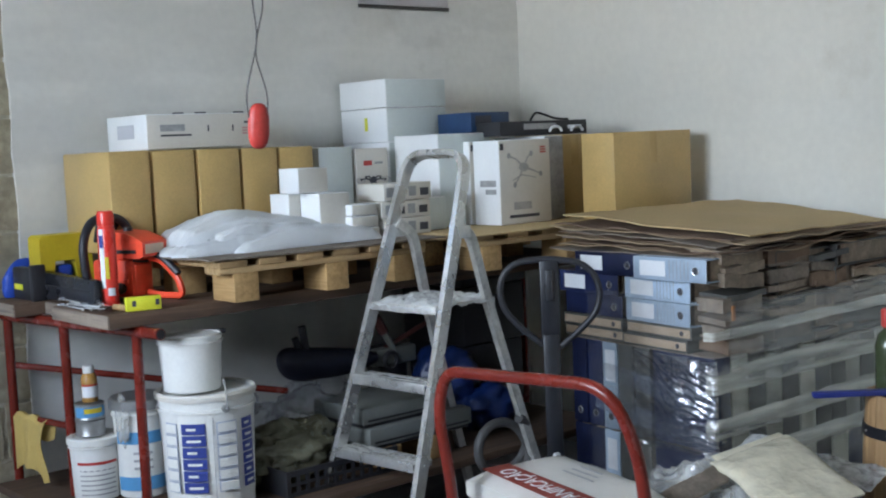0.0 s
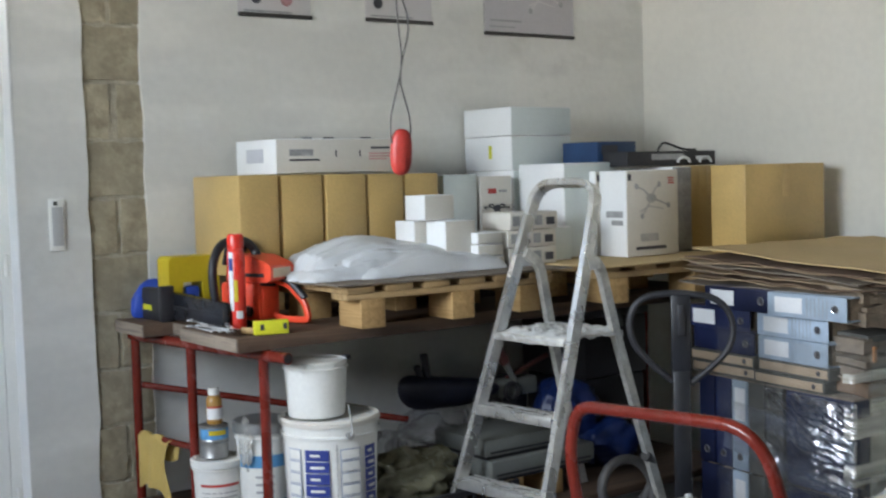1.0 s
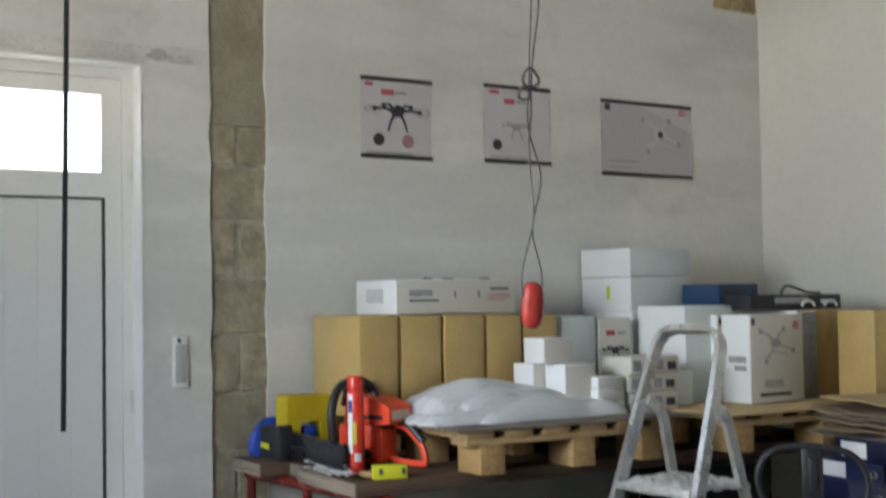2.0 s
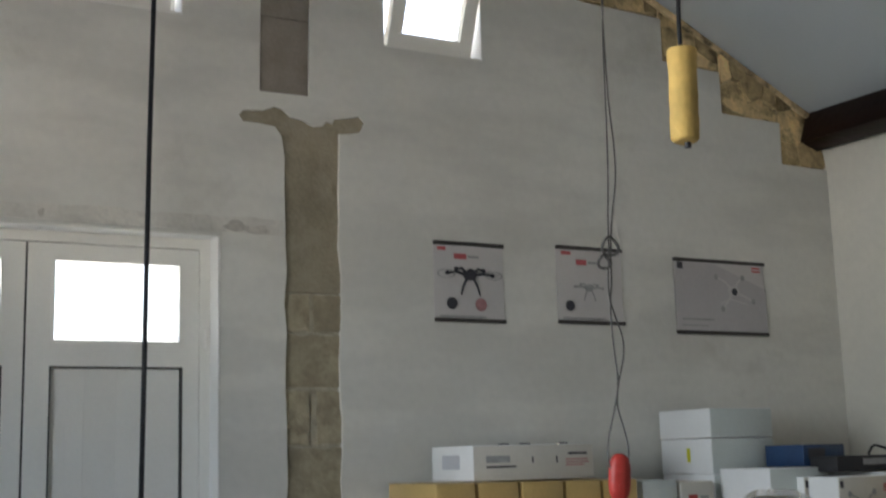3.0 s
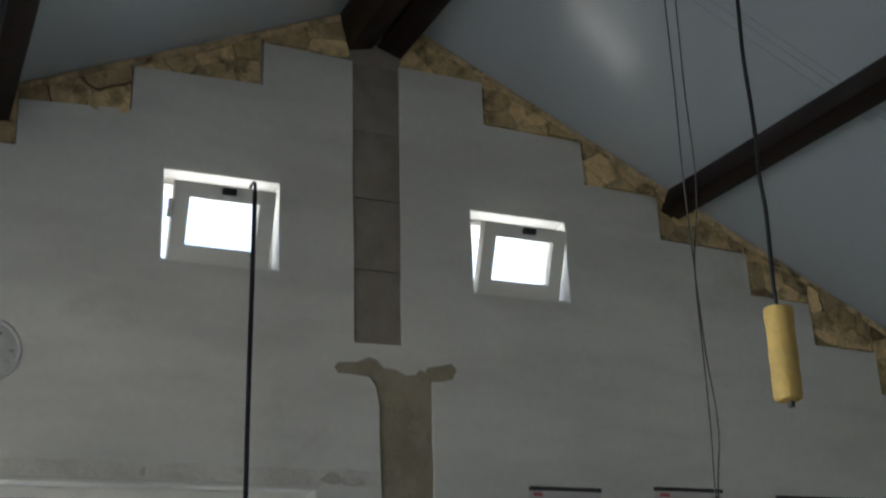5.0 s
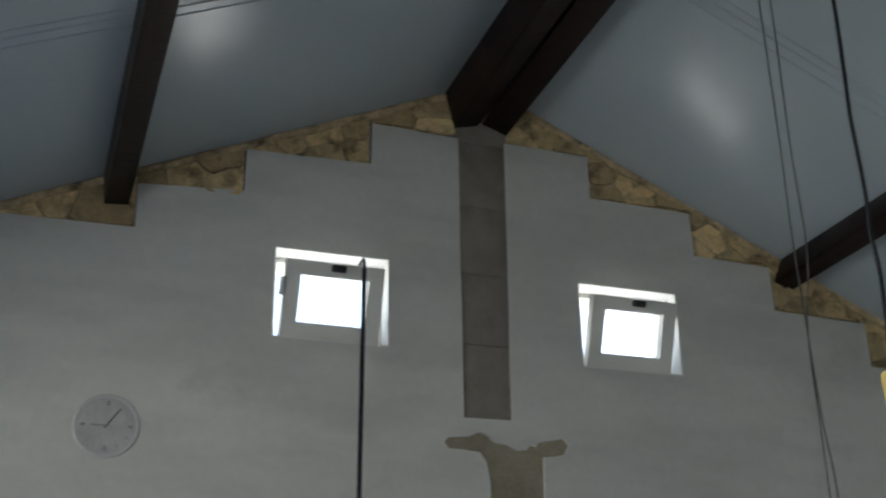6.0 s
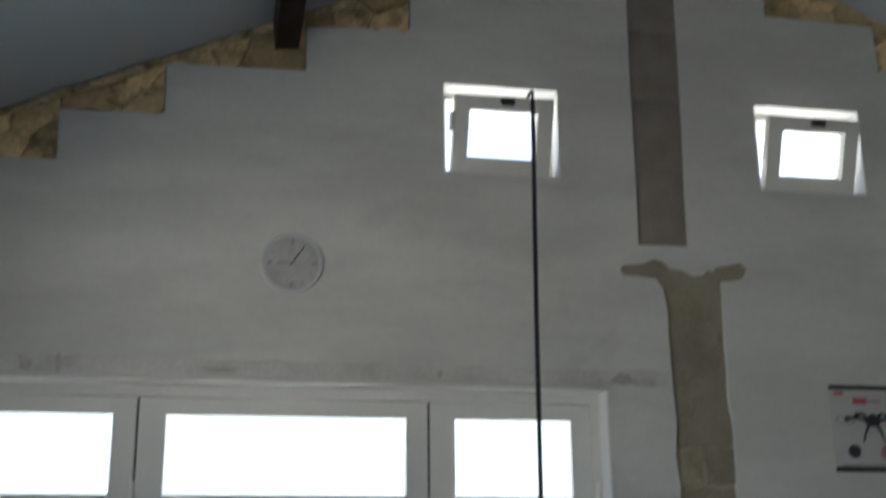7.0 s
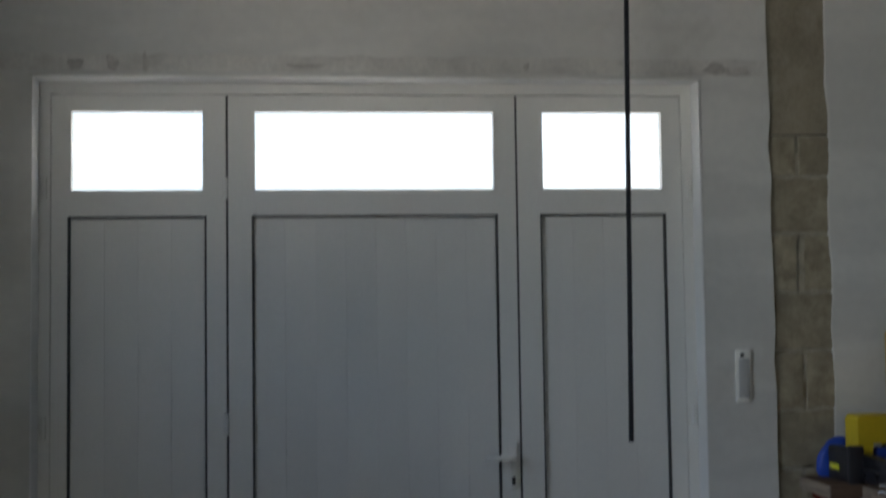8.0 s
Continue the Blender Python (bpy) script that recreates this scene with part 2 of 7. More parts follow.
PALLET_WOOD = wood("pale_pine", (0.42, 0.28, 0.13), (0.26, 0.16, 0.07), 0.75, along=0, scale=4, each=0.18)
PALLET_BLOCK = wood("pine_block", (0.46, 0.29, 0.12), (0.32, 0.19, 0.07), 0.75, along=1, scale=5, each=0.15)
PLANK = wood("weathered_dark_plank", (0.105, 0.062, 0.036), (0.05, 0.03, 0.02), 0.7, along=0, scale=3, each=0.15)
PLANK_END = wood("grey_end_grain", (0.26, 0.21, 0.16), (0.13, 0.10, 0.08), 0.85, along=1, scale=5, each=0.1)
RED_STEEL = mat("red_painted_steel", (0.160, 0.018, 0.010), 0.26, var=0.18, scale=12, bump=0.08, bscale=60, dirt=(0.12, 0.03, 0.02), dirt_at=0.66, dscale=10)
ALU = mat("worn_aluminium", (0.66, 0.655, 0.63), 0.28, metal=0.75, var=0.16, scale=10, bump=0.06, bscale=90, dirt=(0.60, 0.59, 0.56), dirt_at=0.6, dscale=14)
ALU_DIRTY = mat("paint_splashed_aluminium", (0.58, 0.57, 0.53), 0.45, metal=0.6, var=0.2, scale=22, bump=0.2, dirt=(0.75, 0.74, 0.70), dirt_at=0.57, dscale=20)
BLACK_PLASTIC = mat("black_plastic", (0.022, 0.022, 0.026), 0.45, var=0.15, scale=10, bump=0.05)
BLACK_GLOSS = mat("scuffed_black_plastic", (0.016, 0.017, 0.022), 0.28, var=0.25, scale=14, bump=0.06, dirt=(0.05, 0.05, 0.055), dirt_at=0.62, dscale=12)
BLACK_STEEL = mat("black_painted_steel", (0.010, 0.011, 0.015), 0.4, var=0.2, scale=12, bump=0.05)
NAVY = mat("dark_navy_card", (0.012, 0.018, 0.060), 0.4, var=0.2, scale=10, bump=0.05, each=0.3)
GREY_CARD = mat("grey_binder_card", (0.35, 0.43, 0.52), 0.5, var=0.12, scale=14, bump=0.05, each=0.25)
PALE_CARD = mat("pale_grey_green_card", (0.44, 0.44, 0.36), 0.55, var=0.15, scale=12, bump=0.05, each=0.3)
DARK_CARD = mat("dark_grey_card", (0.075, 0.075, 0.068), 0.6, var=0.2, scale=10, bump=0.05, each=0.35)
KRAFT_SPINE = mat("pale_kraft_spine", (0.43, 0.325, 0.225), 0.7, var=0.1, scale=12)
PAPER = mat("aged_paper_edge", (0.25, 0.195, 0.14), 0.85, var=0.25, scale=30, bump=0.3, each=0.4)
LABEL = mat("white_label", (0.75, 0.76, 0.77), 0.5, var=0.04)
ORANGE = mat("orange_red_plastic", (0.86, 0.085, 0.035), 0.36, var=0.1, scale=14, bump=0.04, dirt=(0.40, 0.07, 0.03), dirt_at=0.68, dscale=12)
ORANGE_L = mat("pale_orange_worn_panel", (0.62, 0.46, 0.33), 0.5, var=0.12, scale=16)
CAN_RED = mat("red_can_paint", (0.72, 0.04, 0.025), 0.28, var=0.06, scale=8, bump=0.0)
YELLOW = mat("yellow_plastic", (0.58, 0.44, 0.02), 0.45, var=0.08, scale=8)
YELLOW_G = mat("lime_yellow_plastic", (0.66, 0.66, 0.03), 0.4, var=0.06, scale=8)
BLUE_P = mat("blue_plastic", (0.02, 0.07, 0.42), 0.4, var=0.1)
CLOTH = mat("yellow_cloth", (0.58, 0.42, 0.13), 0.95, var=0.1, scale=9, bump=0.5, bscale=200)
ROLL = mat("yellow_foam_wrap", (0.72, 0.49, 0.15), 0.7, var=0.1, scale=14, bump=0.4, bscale=50)
WHITE_PAIL = mat("white_pail_plastic", (0.76, 0.76, 0.72), 0.4, var=0.05, scale=5, bump=0.02, dirt=(0.55, 0.52, 0.45), dirt_at=0.68, dscale=5)
TIN = mat("dull_tin", (0.36, 0.36, 0.35), 0.4, metal=0.7, var=0.15)
STEEL = mat("bright_steel", (0.86, 0.87, 0.88), 0.2, metal=0.8, var=0.08)
AMBER = mat("amber_liquid_plastic", (0.40, 0.22, 0.06), 0.25, var=0.1)
RED_RUBBER = mat("red_control_plastic", (0.42, 0.035, 0.025), 0.5, var=0.14, scale=20, bump=0.15)
CABLE = mat("grey_cable", (0.10, 0.095, 0.09), 0.6, var=0.1)
BLACK_CABLE = mat("black_cable", (0.012, 0.012, 0.014), 0.55, var=0.1)
POSTER = mat("poster_paper", (0.60, 0.58, 0.57), 0.35, var=0.03, scale=3, bump=0.02)
POSTER_DARK = mat("poster_strip", (0.05, 0.045, 0.04), 0.4, var=0.1)
POSTER_RED = mat("washed_red_print", (0.55, 0.12, 0.13), 0.45, var=0.1)
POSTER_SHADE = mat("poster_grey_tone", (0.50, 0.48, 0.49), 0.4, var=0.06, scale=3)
CLOCK_FACE = mat("grey_clock_face", (0.54, 0.54, 0.52), 0.35, var=0.12, scale=18)
CLOCK_RIM = mat("grey_white_clock_rim", (0.64, 0.64, 0.62), 0.35, var=0.04)
MILKY = mat("milky_film", (0.86, 0.88, 0.89), 0.32, var=0.02, scale=4, bump=0.12, bscale=35)
MILKY.node_tree.nodes["Principled BSDF"].inputs["Transmission Weight"].default_value = 0.2
MILKY.node_tree.nodes["Principled BSDF"].inputs["Alpha"].default_value = 0.86
BLUE_SACK = mat("dark_blue_sack", (0.006, 0.020, 0.10), 0.4, var=0.2, scale=9, bump=0.3, bscale=20)
BAG = mat("olive_crumpled_bag", (0.15, 0.145, 0.095), 0.25, var=0.25, scale=8, bump=0.5, bscale=16)
BUBBLE = mat("cream_bubble_envelope", (0.66, 0.61, 0.46), 0.13, var=0.16, scale=9, bump=0.7, bscale=30)
# grey-white housing darkened in colour for the shade under the table
APPLIANCE = mat("shaded_grey_white_housing", (0.15, 0.158, 0.145), 0.5, var=0.08, scale=6, bump=0.03)
SOFT_GREY = mat("soft_grey_plastic", (0.50, 0.50, 0.485), 0.5, var=0.06)
HOSE = mat("grey_hose", (0.075, 0.072, 0.07), 0.5, var=0.15, scale=12)
BARREL = wood("pale_barrel_stave", (0.42, 0.26, 0.12), (0.28, 0.16, 0.07), 0.6, along=2, scale=5, each=0.12)
BOTTLE = mat("dark_green_glazed", (0.05, 0.065, 0.03), 0.2, var=0.15)
WRAP = film_mat("stretch_film", (0.60, 0.60, 0.54), 0.05, 0.05, 0.9, 26, 0.04)
WRAP_BAND = film_mat("stretch_film_band", (0.78, 0.78, 0.68), 0.55, 0.10, 0.9, 30, 0.02, 0.12, (0.07, 0.07, 0.8), 0.2)
BAG_FILM = film_mat("crumpled_bag_film", (0.30, 0.30, 0.36), 0.16, 0.15, 1.0, 14, 0.05, 0.10, (1.0, 1.0, 1.0))
BAG_FILM_PALE = film_mat("pale_bag_film", (0.62, 0.62, 0.58), 0.40, 0.16, 0.8, 9, 0.04, 0.12, (1.0, 1.0, 1.0))
WRAP_HAZE = film_mat("layered_stretch_film", (0.50, 0.50, 0.45), 0.28, 0.07, 0.9, 22, 0.03, 0.12, (0.12, 0.12, 0.8), 0.4)
WRAP_THIN = film_mat("thin_hazy_film", (0.55, 0.55, 0.46), 0.10, 0.05, 0.9, 22, 0.03, 0.12, (0.1, 0.1, 0.8), 0.3)
WRAP_BLUE = film_mat("clear_bluish_film_band", (0.42, 0.48, 0.60), 0.17, 0.13, 0.9, 26, 0.03, 0.08, (0.1, 0.1, 0.8), 0.3)
CLEAR_SHEET = film_mat("clear_crumpled_sheet", (0.78, 0.79, 0.78), 0.50, 0.14, 1.0, 12, 0.05, 0.10, (1.0, 1.0, 1.0))
WRAP_TIGHT = film_mat("bunched_stretch_film", (0.72, 0.74, 0.76), 0.02, 0.34, 0.5, 22, 0.02, 0.06, (0.8, 0.8, 0.8))

GLASS = bpy.data.materials.new("window_glass")
GLASS.use_nodes = True
gb = GLASS.node_tree.nodes["Principled BSDF"]
gb.inputs["Transmission Weight"].default_value, gb.inputs["Roughness"].default_value, gb.inputs["IOR"].default_value = 1.0, 0.35, 1.3
gb.inputs["Base Color"].default_value = (0.95, 0.97, 0.97, 1)

# ---- building helpers ----


def smooth(me, angle=35):
    for p in me.polygons:
        p.use_smooth = True
    me.set_sharp_from_angle(angle=radians(angle))
    if len(me.polygons) > 400:
        return
    # broad faces between narrow bevels stay flat
    beside = {}
    for p in me.polygons:
        for k in p.edge_keys:
            beside.setdefault(k, []).append(p)
    for p in me.polygons:
        near = [q.area for k in p.edge_keys for q in beside[k] if q is not p]
        if near and p.area > 4 * max(near):
            p.use_smooth = False


def thing(name, m, label, category, group="", kind=""):
    ob = new(name)
    ob.matrix_basis = m
    ob.empty_display_size = 0.05
    return tagged(ob, label, category, group, kind)


def world_of(ob):
    m = ob.matrix_basis.copy()
    while ob.parent:
        ob = ob.parent
        m = ob.matrix_basis @ m
    return m


def mesh_of(name, bm, material, sharp=35):
    bmesh.ops.recalc_face_normals(bm, faces=bm.faces)
    me = bpy.data.meshes.new(name)
    bm.to_mesh(me)
    bm.free()
    me.materials.append(material)
    smooth(me, sharp)
    return me


def part(name, bm, material, parent, label="", sharp=35):
    """A mesh in its parent's own coordinates."""
    ob = new(name, mesh_of(name, bm, material, sharp))
    ob.parent = parent
    if label:
        ob["label"] = label
    return ob


def wpart(name, bm, material, parent, label="", sharp=35):
    """The same, from a mesh in the room's coordinates."""
    bm.transform(world_of(parent).inverted())
    return part(name, bm, material, parent, label, sharp)


def solo(name, bm, material, label, category, base=None, group="", kind="", sharp=35):
    """A thing of one mesh, from the room's coordinates, with its origin at base."""
    if base is not None:
        bm.transform(Matrix.Translation(base).inverted())
    ob = new(name, mesh_of(name, bm, material, sharp))
    if base is not None:
        ob.location = base
    return tagged(ob, label, category, group, kind)


def add_box(bm, x0, x1, y0, y1, z0, z1, bev=0.0, m=None):
    vs = bmesh.ops.create_cube(bm, size=1.0)["verts"]
    bmesh.ops.scale(bm, vec=(x1 - x0, y1 - y0, z1 - z0), verts=vs)
    bmesh.ops.translate(bm, vec=((x0 + x1) / 2, (y0 + y1) / 2, (z0 + z1) / 2), verts=vs)
    if bev:
        es = list({e for v in vs for e in v.link_edges})
        r = bmesh.ops.bevel(bm, geom=es, offset=bev, segments=2, profile=0.5, affect="EDGES")
        vs = list({v for f in r["faces"] for v in f.verts} | {v for v in vs if v.is_valid})
    if m is not None:
        bmesh.ops.transform(bm, matrix=m, verts=vs)
    return bm


def rbox(x0, x1, y0, y1, z0, z1, bev=0.003, m=None):
    return add_box(bmesh.new(), x0, x1, y0, y1, z0, z1, bev, m)


def add_tube(bm, pts, r, seg=12, closed=False, radii=None):
    """Sweep a circle along points."""
    pts = [Vector(p) for p in pts]
    n = len(pts)
    tang = []
    for i in range(n):
        a = pts[(i - 1) % n] if closed or i else pts[0]
        b = pts[(i + 1) % n] if closed or i < n - 1 else pts[-1]
        tang.append((b - a).normalized())
    up = Vector((0, 0, 1)) if abs(tang[0].z) < 0.9 else Vector((1, 0, 0))
    side = tang[0].cross(up).normalized()
    rings = []
    for i, p in enumerate(pts):
        side = (side - tang[i] * side.dot(tang[i])).normalized()
        nrm = tang[i].cross(side)
        rad = radii[i] if radii else r
        rings.append([bm.verts.new(p + (side * math.cos(2 * math.pi * k / seg) + nrm * math.sin(2 * math.pi * k / seg)) * rad) for k in range(seg)])
    for i in range(n if closed else n - 1):
        a, b = rings[i], rings[(i + 1) % n]
        for k in range(seg):
            bm.faces.new((a[k], a[(k + 1) % seg], b[(k + 1) % seg], b[k]))
    if not closed:
        bm.faces.new(rings[0][::-1])
        bm.faces.new(rings[-1])
    return bm


def tube(pts, r, seg=12, closed=False, radii=None):
    return add_tube(bmesh.new(), pts, r, seg, closed, radii)


def fillet(pts, r, n=5):
    """Round the inner corners of a line of points."""
    pts = [Vector(p) for p in pts]
    out = [pts[0]]
    for a, b, c in zip(pts, pts[1:], pts[2:]):
        u, v = (a - b), (c - b)
        k = min(r, u.length * 0.49, v.length * 0.49)
        p, q = b + u.normalized() * k, b + v.normalized() * k
        for i in range(n + 1):
            t = i / n
            out.append(p * (1 - t) ** 2 + b * 2 * t * (1 - t) + q * t * t)
    return out + [pts[-1]]


def add_lathe(bm, prof, seg=32, at=(0, 0, 0)):
    """Turn a profile of (radius, height) about the upright through at."""
    rings = []
    for r, z in prof:
        if r < 1e-5:
            rings.append([bm.verts.new((at[0], at[1], at[2] + z))])
        else:
            rings.append([bm.verts.new((at[0] + r * math.cos(2 * math.pi * k / seg), at[1] + r * math.sin(2 * math.pi * k / seg), at[2] + z)) for k in range(seg)])
    for a, b in zip(rings, rings[1:]):
        for k in range(seg):
            f = [a[k % len(a)], a[(k + 1) % len(a)], b[(k + 1) % len(b)], b[k % len(b)]]
            f = list(dict.fromkeys(f))
            if len(f) > 2:
                bm.faces.new(f)
    return bm


def lathe(prof, seg=32, at=(0, 0, 0)):
    return add_lathe(bmesh.new(), prof, seg, at)


def prism(outer, holes, y0, y1):
    """A plate in the x-z plane with holes, from y0 to y1."""
    bm = bmesh.new()
    edges = []
    for loop in [outer, *holes]:
        vs = [bm.verts.new((x, y0, z)) for x, z in loop]
        edges += [bm.edges.new((vs[i], vs[(i + 1) % len(vs)])) for i in range(len(vs))]
    bmesh.ops.triangle_fill(bm, use_beauty=True, use_dissolve=False, edges=edges)
    r = bmesh.ops.extrude_face_region(bm, geom=bm.faces[:])
    bmesh.ops.translate(bm, vec=(0, y1 - y0, 0), verts=[v for v in r["geom"] if isinstance(v, bmesh.types.BMVert)])
    return bm


def rect(x0, x1, z0, z1):
    return [(x0, z0), (x1, z0), (x1, z1), (x0, z1)]


def wavy(p, q, step, amp, seed):
    """Points from p to q, q left out, that waver across the line."""
    rnd = random.Random(seed)
    n = max(1, round(math.dist(p, q) / step))
    out = [p]
    for i in range(1, n):
        t = i / n
        out.append((p[0] + (q[0] - p[0]) * t + rnd.uniform(-amp, amp), p[1] + (q[1] - p[1]) * t + rnd.uniform(-amp, amp) * 0.6))
    return out


def grid_sheet(w, d, nx, ny, height):
    """A sheet over w by d whose height and shift come from height(u, v)."""
    bm = bmesh.new()
    g = [[bm.verts.new(height(i / nx, j / ny)) for i in range(nx + 1)] for j in range(ny + 1)]
    for j in range(ny):
        for i in range(nx):
            bm.faces.new((g[j][i], g[j][i + 1], g[j + 1][i + 1], g[j + 1][i]))
    return bm


def crumple(bm, amp, scale, seed=0.0):
    for v in bm.verts:
        v.co += noise.noise_vector(v.co * scale + Vector((seed, seed * 1.7, 0))) * amp
    return bm


def lump(cx, cy, cz, rx, ry, rz, amp, scale, seed, sub=4, floor=None):
    """A rounded, crumpled heap."""
    bm = bmesh.new()
    bmesh.ops.create_icosphere(bm, subdivisions=sub, radius=1.0)
    for v in bm.verts:
        v.co *= 1 + amp * noise.fractal(v.co * scale + Vector((seed, 0, seed)), 0.9, 2.1, 4)
        v.co = Vector((cx + v.co.x * rx, cy + v.co.y * ry, cz + v.co.z * rz))
        if floor is not None and v.co.z < floor:
            v.co.z = floor
    return bm

# ---- structure ----
WALL_Y, EAST, WEST, SOUTH = 4.3, 3.935, -1.6, -5.0
APEX = (1.2, 4.435)


def roof_z(x):
    """Underside of the ceiling."""
    return APEX[1] - (0.478 * (x - APEX[0]) if x > APEX[0] else 0.445 * (APEX[0] - x))


# the house is not quite square: roof and side walls run a little askew of the gable
ASKEW = Matrix(((1, -0.008, 0, 0.008 * WALL_Y), (0, 1, 0, 0), (0, 0.020, 1, -0.020 * WALL_Y), (0, 0, 0, 1)))
ASKEW_FLAT = Matrix(((1, -0.055, 0, 0.055 * WALL_Y), (0, 1, 0, 0), (0, 0, 1, 0), (0, 0, 0, 1)))

DOOR = (-1.36, 0.928, 2.39)
WINDOWS = ((0.330, 0.782, 3.195, 3.560), (1.586, 2.036, 3.190, 3.556))
RIGHT_STEPS = [(1.675, 4.157), (1.672, 3.955), (2.146, 3.947), (2.150, 3.745), (2.518, 3.735), (2.518, 3.532), (2.975, 3.517), (2.973, 3.318), (3.30, 3.308), (3.302, 3.112), (3.652, 3.104), (3.65, 2.906), (EAST, 2.900)]
LEFT_STEPS = [(WEST, 2.955), (-1.385, 2.96), (-1.387, 3.16), (-1.058, 3.165), (-1.062, 3.358), (-0.697, 3.366), (-0.699, 3.564), (-0.190, 3.571), (-0.193, 3.752), (0.203, 3.778), (0.206, 3.960), (0.706, 3.972), (0.709, 4.162)]
CHASE_L = wavy((1.176, 0.0), (1.172, 2.70), 0.11, 0.007, 3)
CHASE_TOP = [(1.160, 2.78), (1.135, 2.815), (1.06, 2.822), (1.01, 2.822), (0.995, 2.845), (1.012, 2.865), (1.09, 2.872), (1.135, 2.893), (1.165, 2.885), (1.195, 2.858), (1.245, 2.852), (1.270, 2.838), (1.288, 2.832), (1.325, 2.838), (1.342, 2.858), (1.365, 2.852), (1.375, 2.870), (1.44, 2.882), (1.478, 2.892), (1.500, 2.868), (1.482, 2.830), (1.44, 2.818), (1.392, 2.812)]
CHASE_R = wavy((1.390, 2.70), (1.382, 0.0), 0.11, 0.007, 4)

# the wall's core: rubble stone and block, with openings for the door and the two small windows
gable = [(WEST - 0.3, 0), (DOOR[0], 0), (DOOR[0], DOOR[2] + 0.02), (DOOR[1], DOOR[2] + 0.02), (DOOR[1], 0), (EAST + 0.3, 0), (EAST + 0.3, roof_z(EAST + 0.3) + 0.02), (APEX[0], APEX[1] + 0.02), (WEST - 0.3, roof_z(WEST - 0.3) + 0.02)]
holes = [rect(*w) for w in WINDOWS]
wall_north = solo("wall_north", prism(gable, holes, WALL_Y + 0.030, WALL_Y + 0.27), JOINT, "rubble and block gable wall with a door and two small windows", "wall", kind="structure")
plaster = [(WEST, 0), (DOOR[0], 0), (DOOR[0], DOOR[2]), (DOOR[1], DOOR[2]), (DOOR[1], 0), *CHASE_L, (1.172, 2.70), *CHASE_TOP, *CHASE_R, (1.382, 0.0), (EAST, 0), *RIGHT_STEPS[::-1], (1.289, 4.160), *wavy((1.287, 4.0), (1.271, 2.948), 0.2, 0.002, 5), (1.270, 2.948), (1.075, 2.945), *wavy((1.076, 3.1), (1.082, 4.0), 0.2, 0.002, 6), (1.083, 4.150), *LEFT_STEPS[::-1]]
wpart("plaster", prism(plaster, holes, WALL_Y, WALL_Y + 0.030), PLASTER, wall_north, "white-painted plaster that stops in steps below the roof")

# bare strips of the pillar: smooth mortar above, blocks below
wpart("mortar_strip", prism([(0.98, 2.20), (1.52, 2.20), (1.52, 2.93), (0.98, 2.93)], [], WALL_Y + 0.010, WALL_Y + 0.0295), MORTAR, wall_north, "rough grey-brown mortar")
zb, k = 2.945, 0
while zb < 4.36:
    top = min(zb + 0.300, 4.375)
    bm = rbox(1.066, 1.298, WALL_Y + 0.010, WALL_Y + 0.029, zb + 0.001, top - 0.001, 0.002)
    wpart("block", crumple(bm, 0.0015, 30), BLOCK, wall_north)
    zb, k = top, k + 1
zb, k = 0.0, 0
while zb < 2.19:
    top = min(zb + 0.205, 2.198)
    rnd = random.Random(k)
    spans = [(1.150, 1.405)] if k % 2 else [(1.150, 1.268 + rnd.uniform(-0.01, 0.01)), (1.288 + rnd.uniform(-0.01, 0.01), 1.405)]
    wpart("joint_mortar", rbox(1.148, 1.407, WALL_Y + 0.0165, WALL_Y + 0.0292, zb, top - 0.0003, 0), PALE_MORTAR, wall_north)
    for a, b in spans:
        bm = bmesh.new()
        add_box(bm, a, b, WALL_Y + 0.007 + rnd.uniform(0, 0.004), WALL_Y + 0.0295, zb + 0.008, top - 0.008)
        bmesh.ops.subdivide_edges(bm, edges=bm.edges[:], cuts=5, use_grid_fill=True)
        for v in bm.verts:
            v.co += noise.noise_vector(v.co * 22 + Vector((k, 0, 0))) * 0.008 + noise.noise_vector(v.co * 60) * 0.004
            v.co.y = min(v.co.y, WALL_Y + 0.0295)
        wpart("block", bm, ROUGH_BLOCK, wall_north, sharp=25)
    zb, k = top, k + 1


def clip(poly, p, n):
    """The part of a convex polygon on the side of p that n points away from."""
    out = []
    for a, b in zip(poly, poly[1:] + poly[:1]):
        da, db = (a[0] - p[0]) * n[0] + (a[1] - p[1]) * n[1], (b[0] - p[0]) * n[0] + (b[1] - p[1]) * n[1]
        if da <= 0:
            out.append(a)
        if da * db < 0:
            t = da / (da - db)
            out.append((a[0] + (b[0] - a[0]) * t, a[1] + (b[1] - a[1]) * t))
    return out


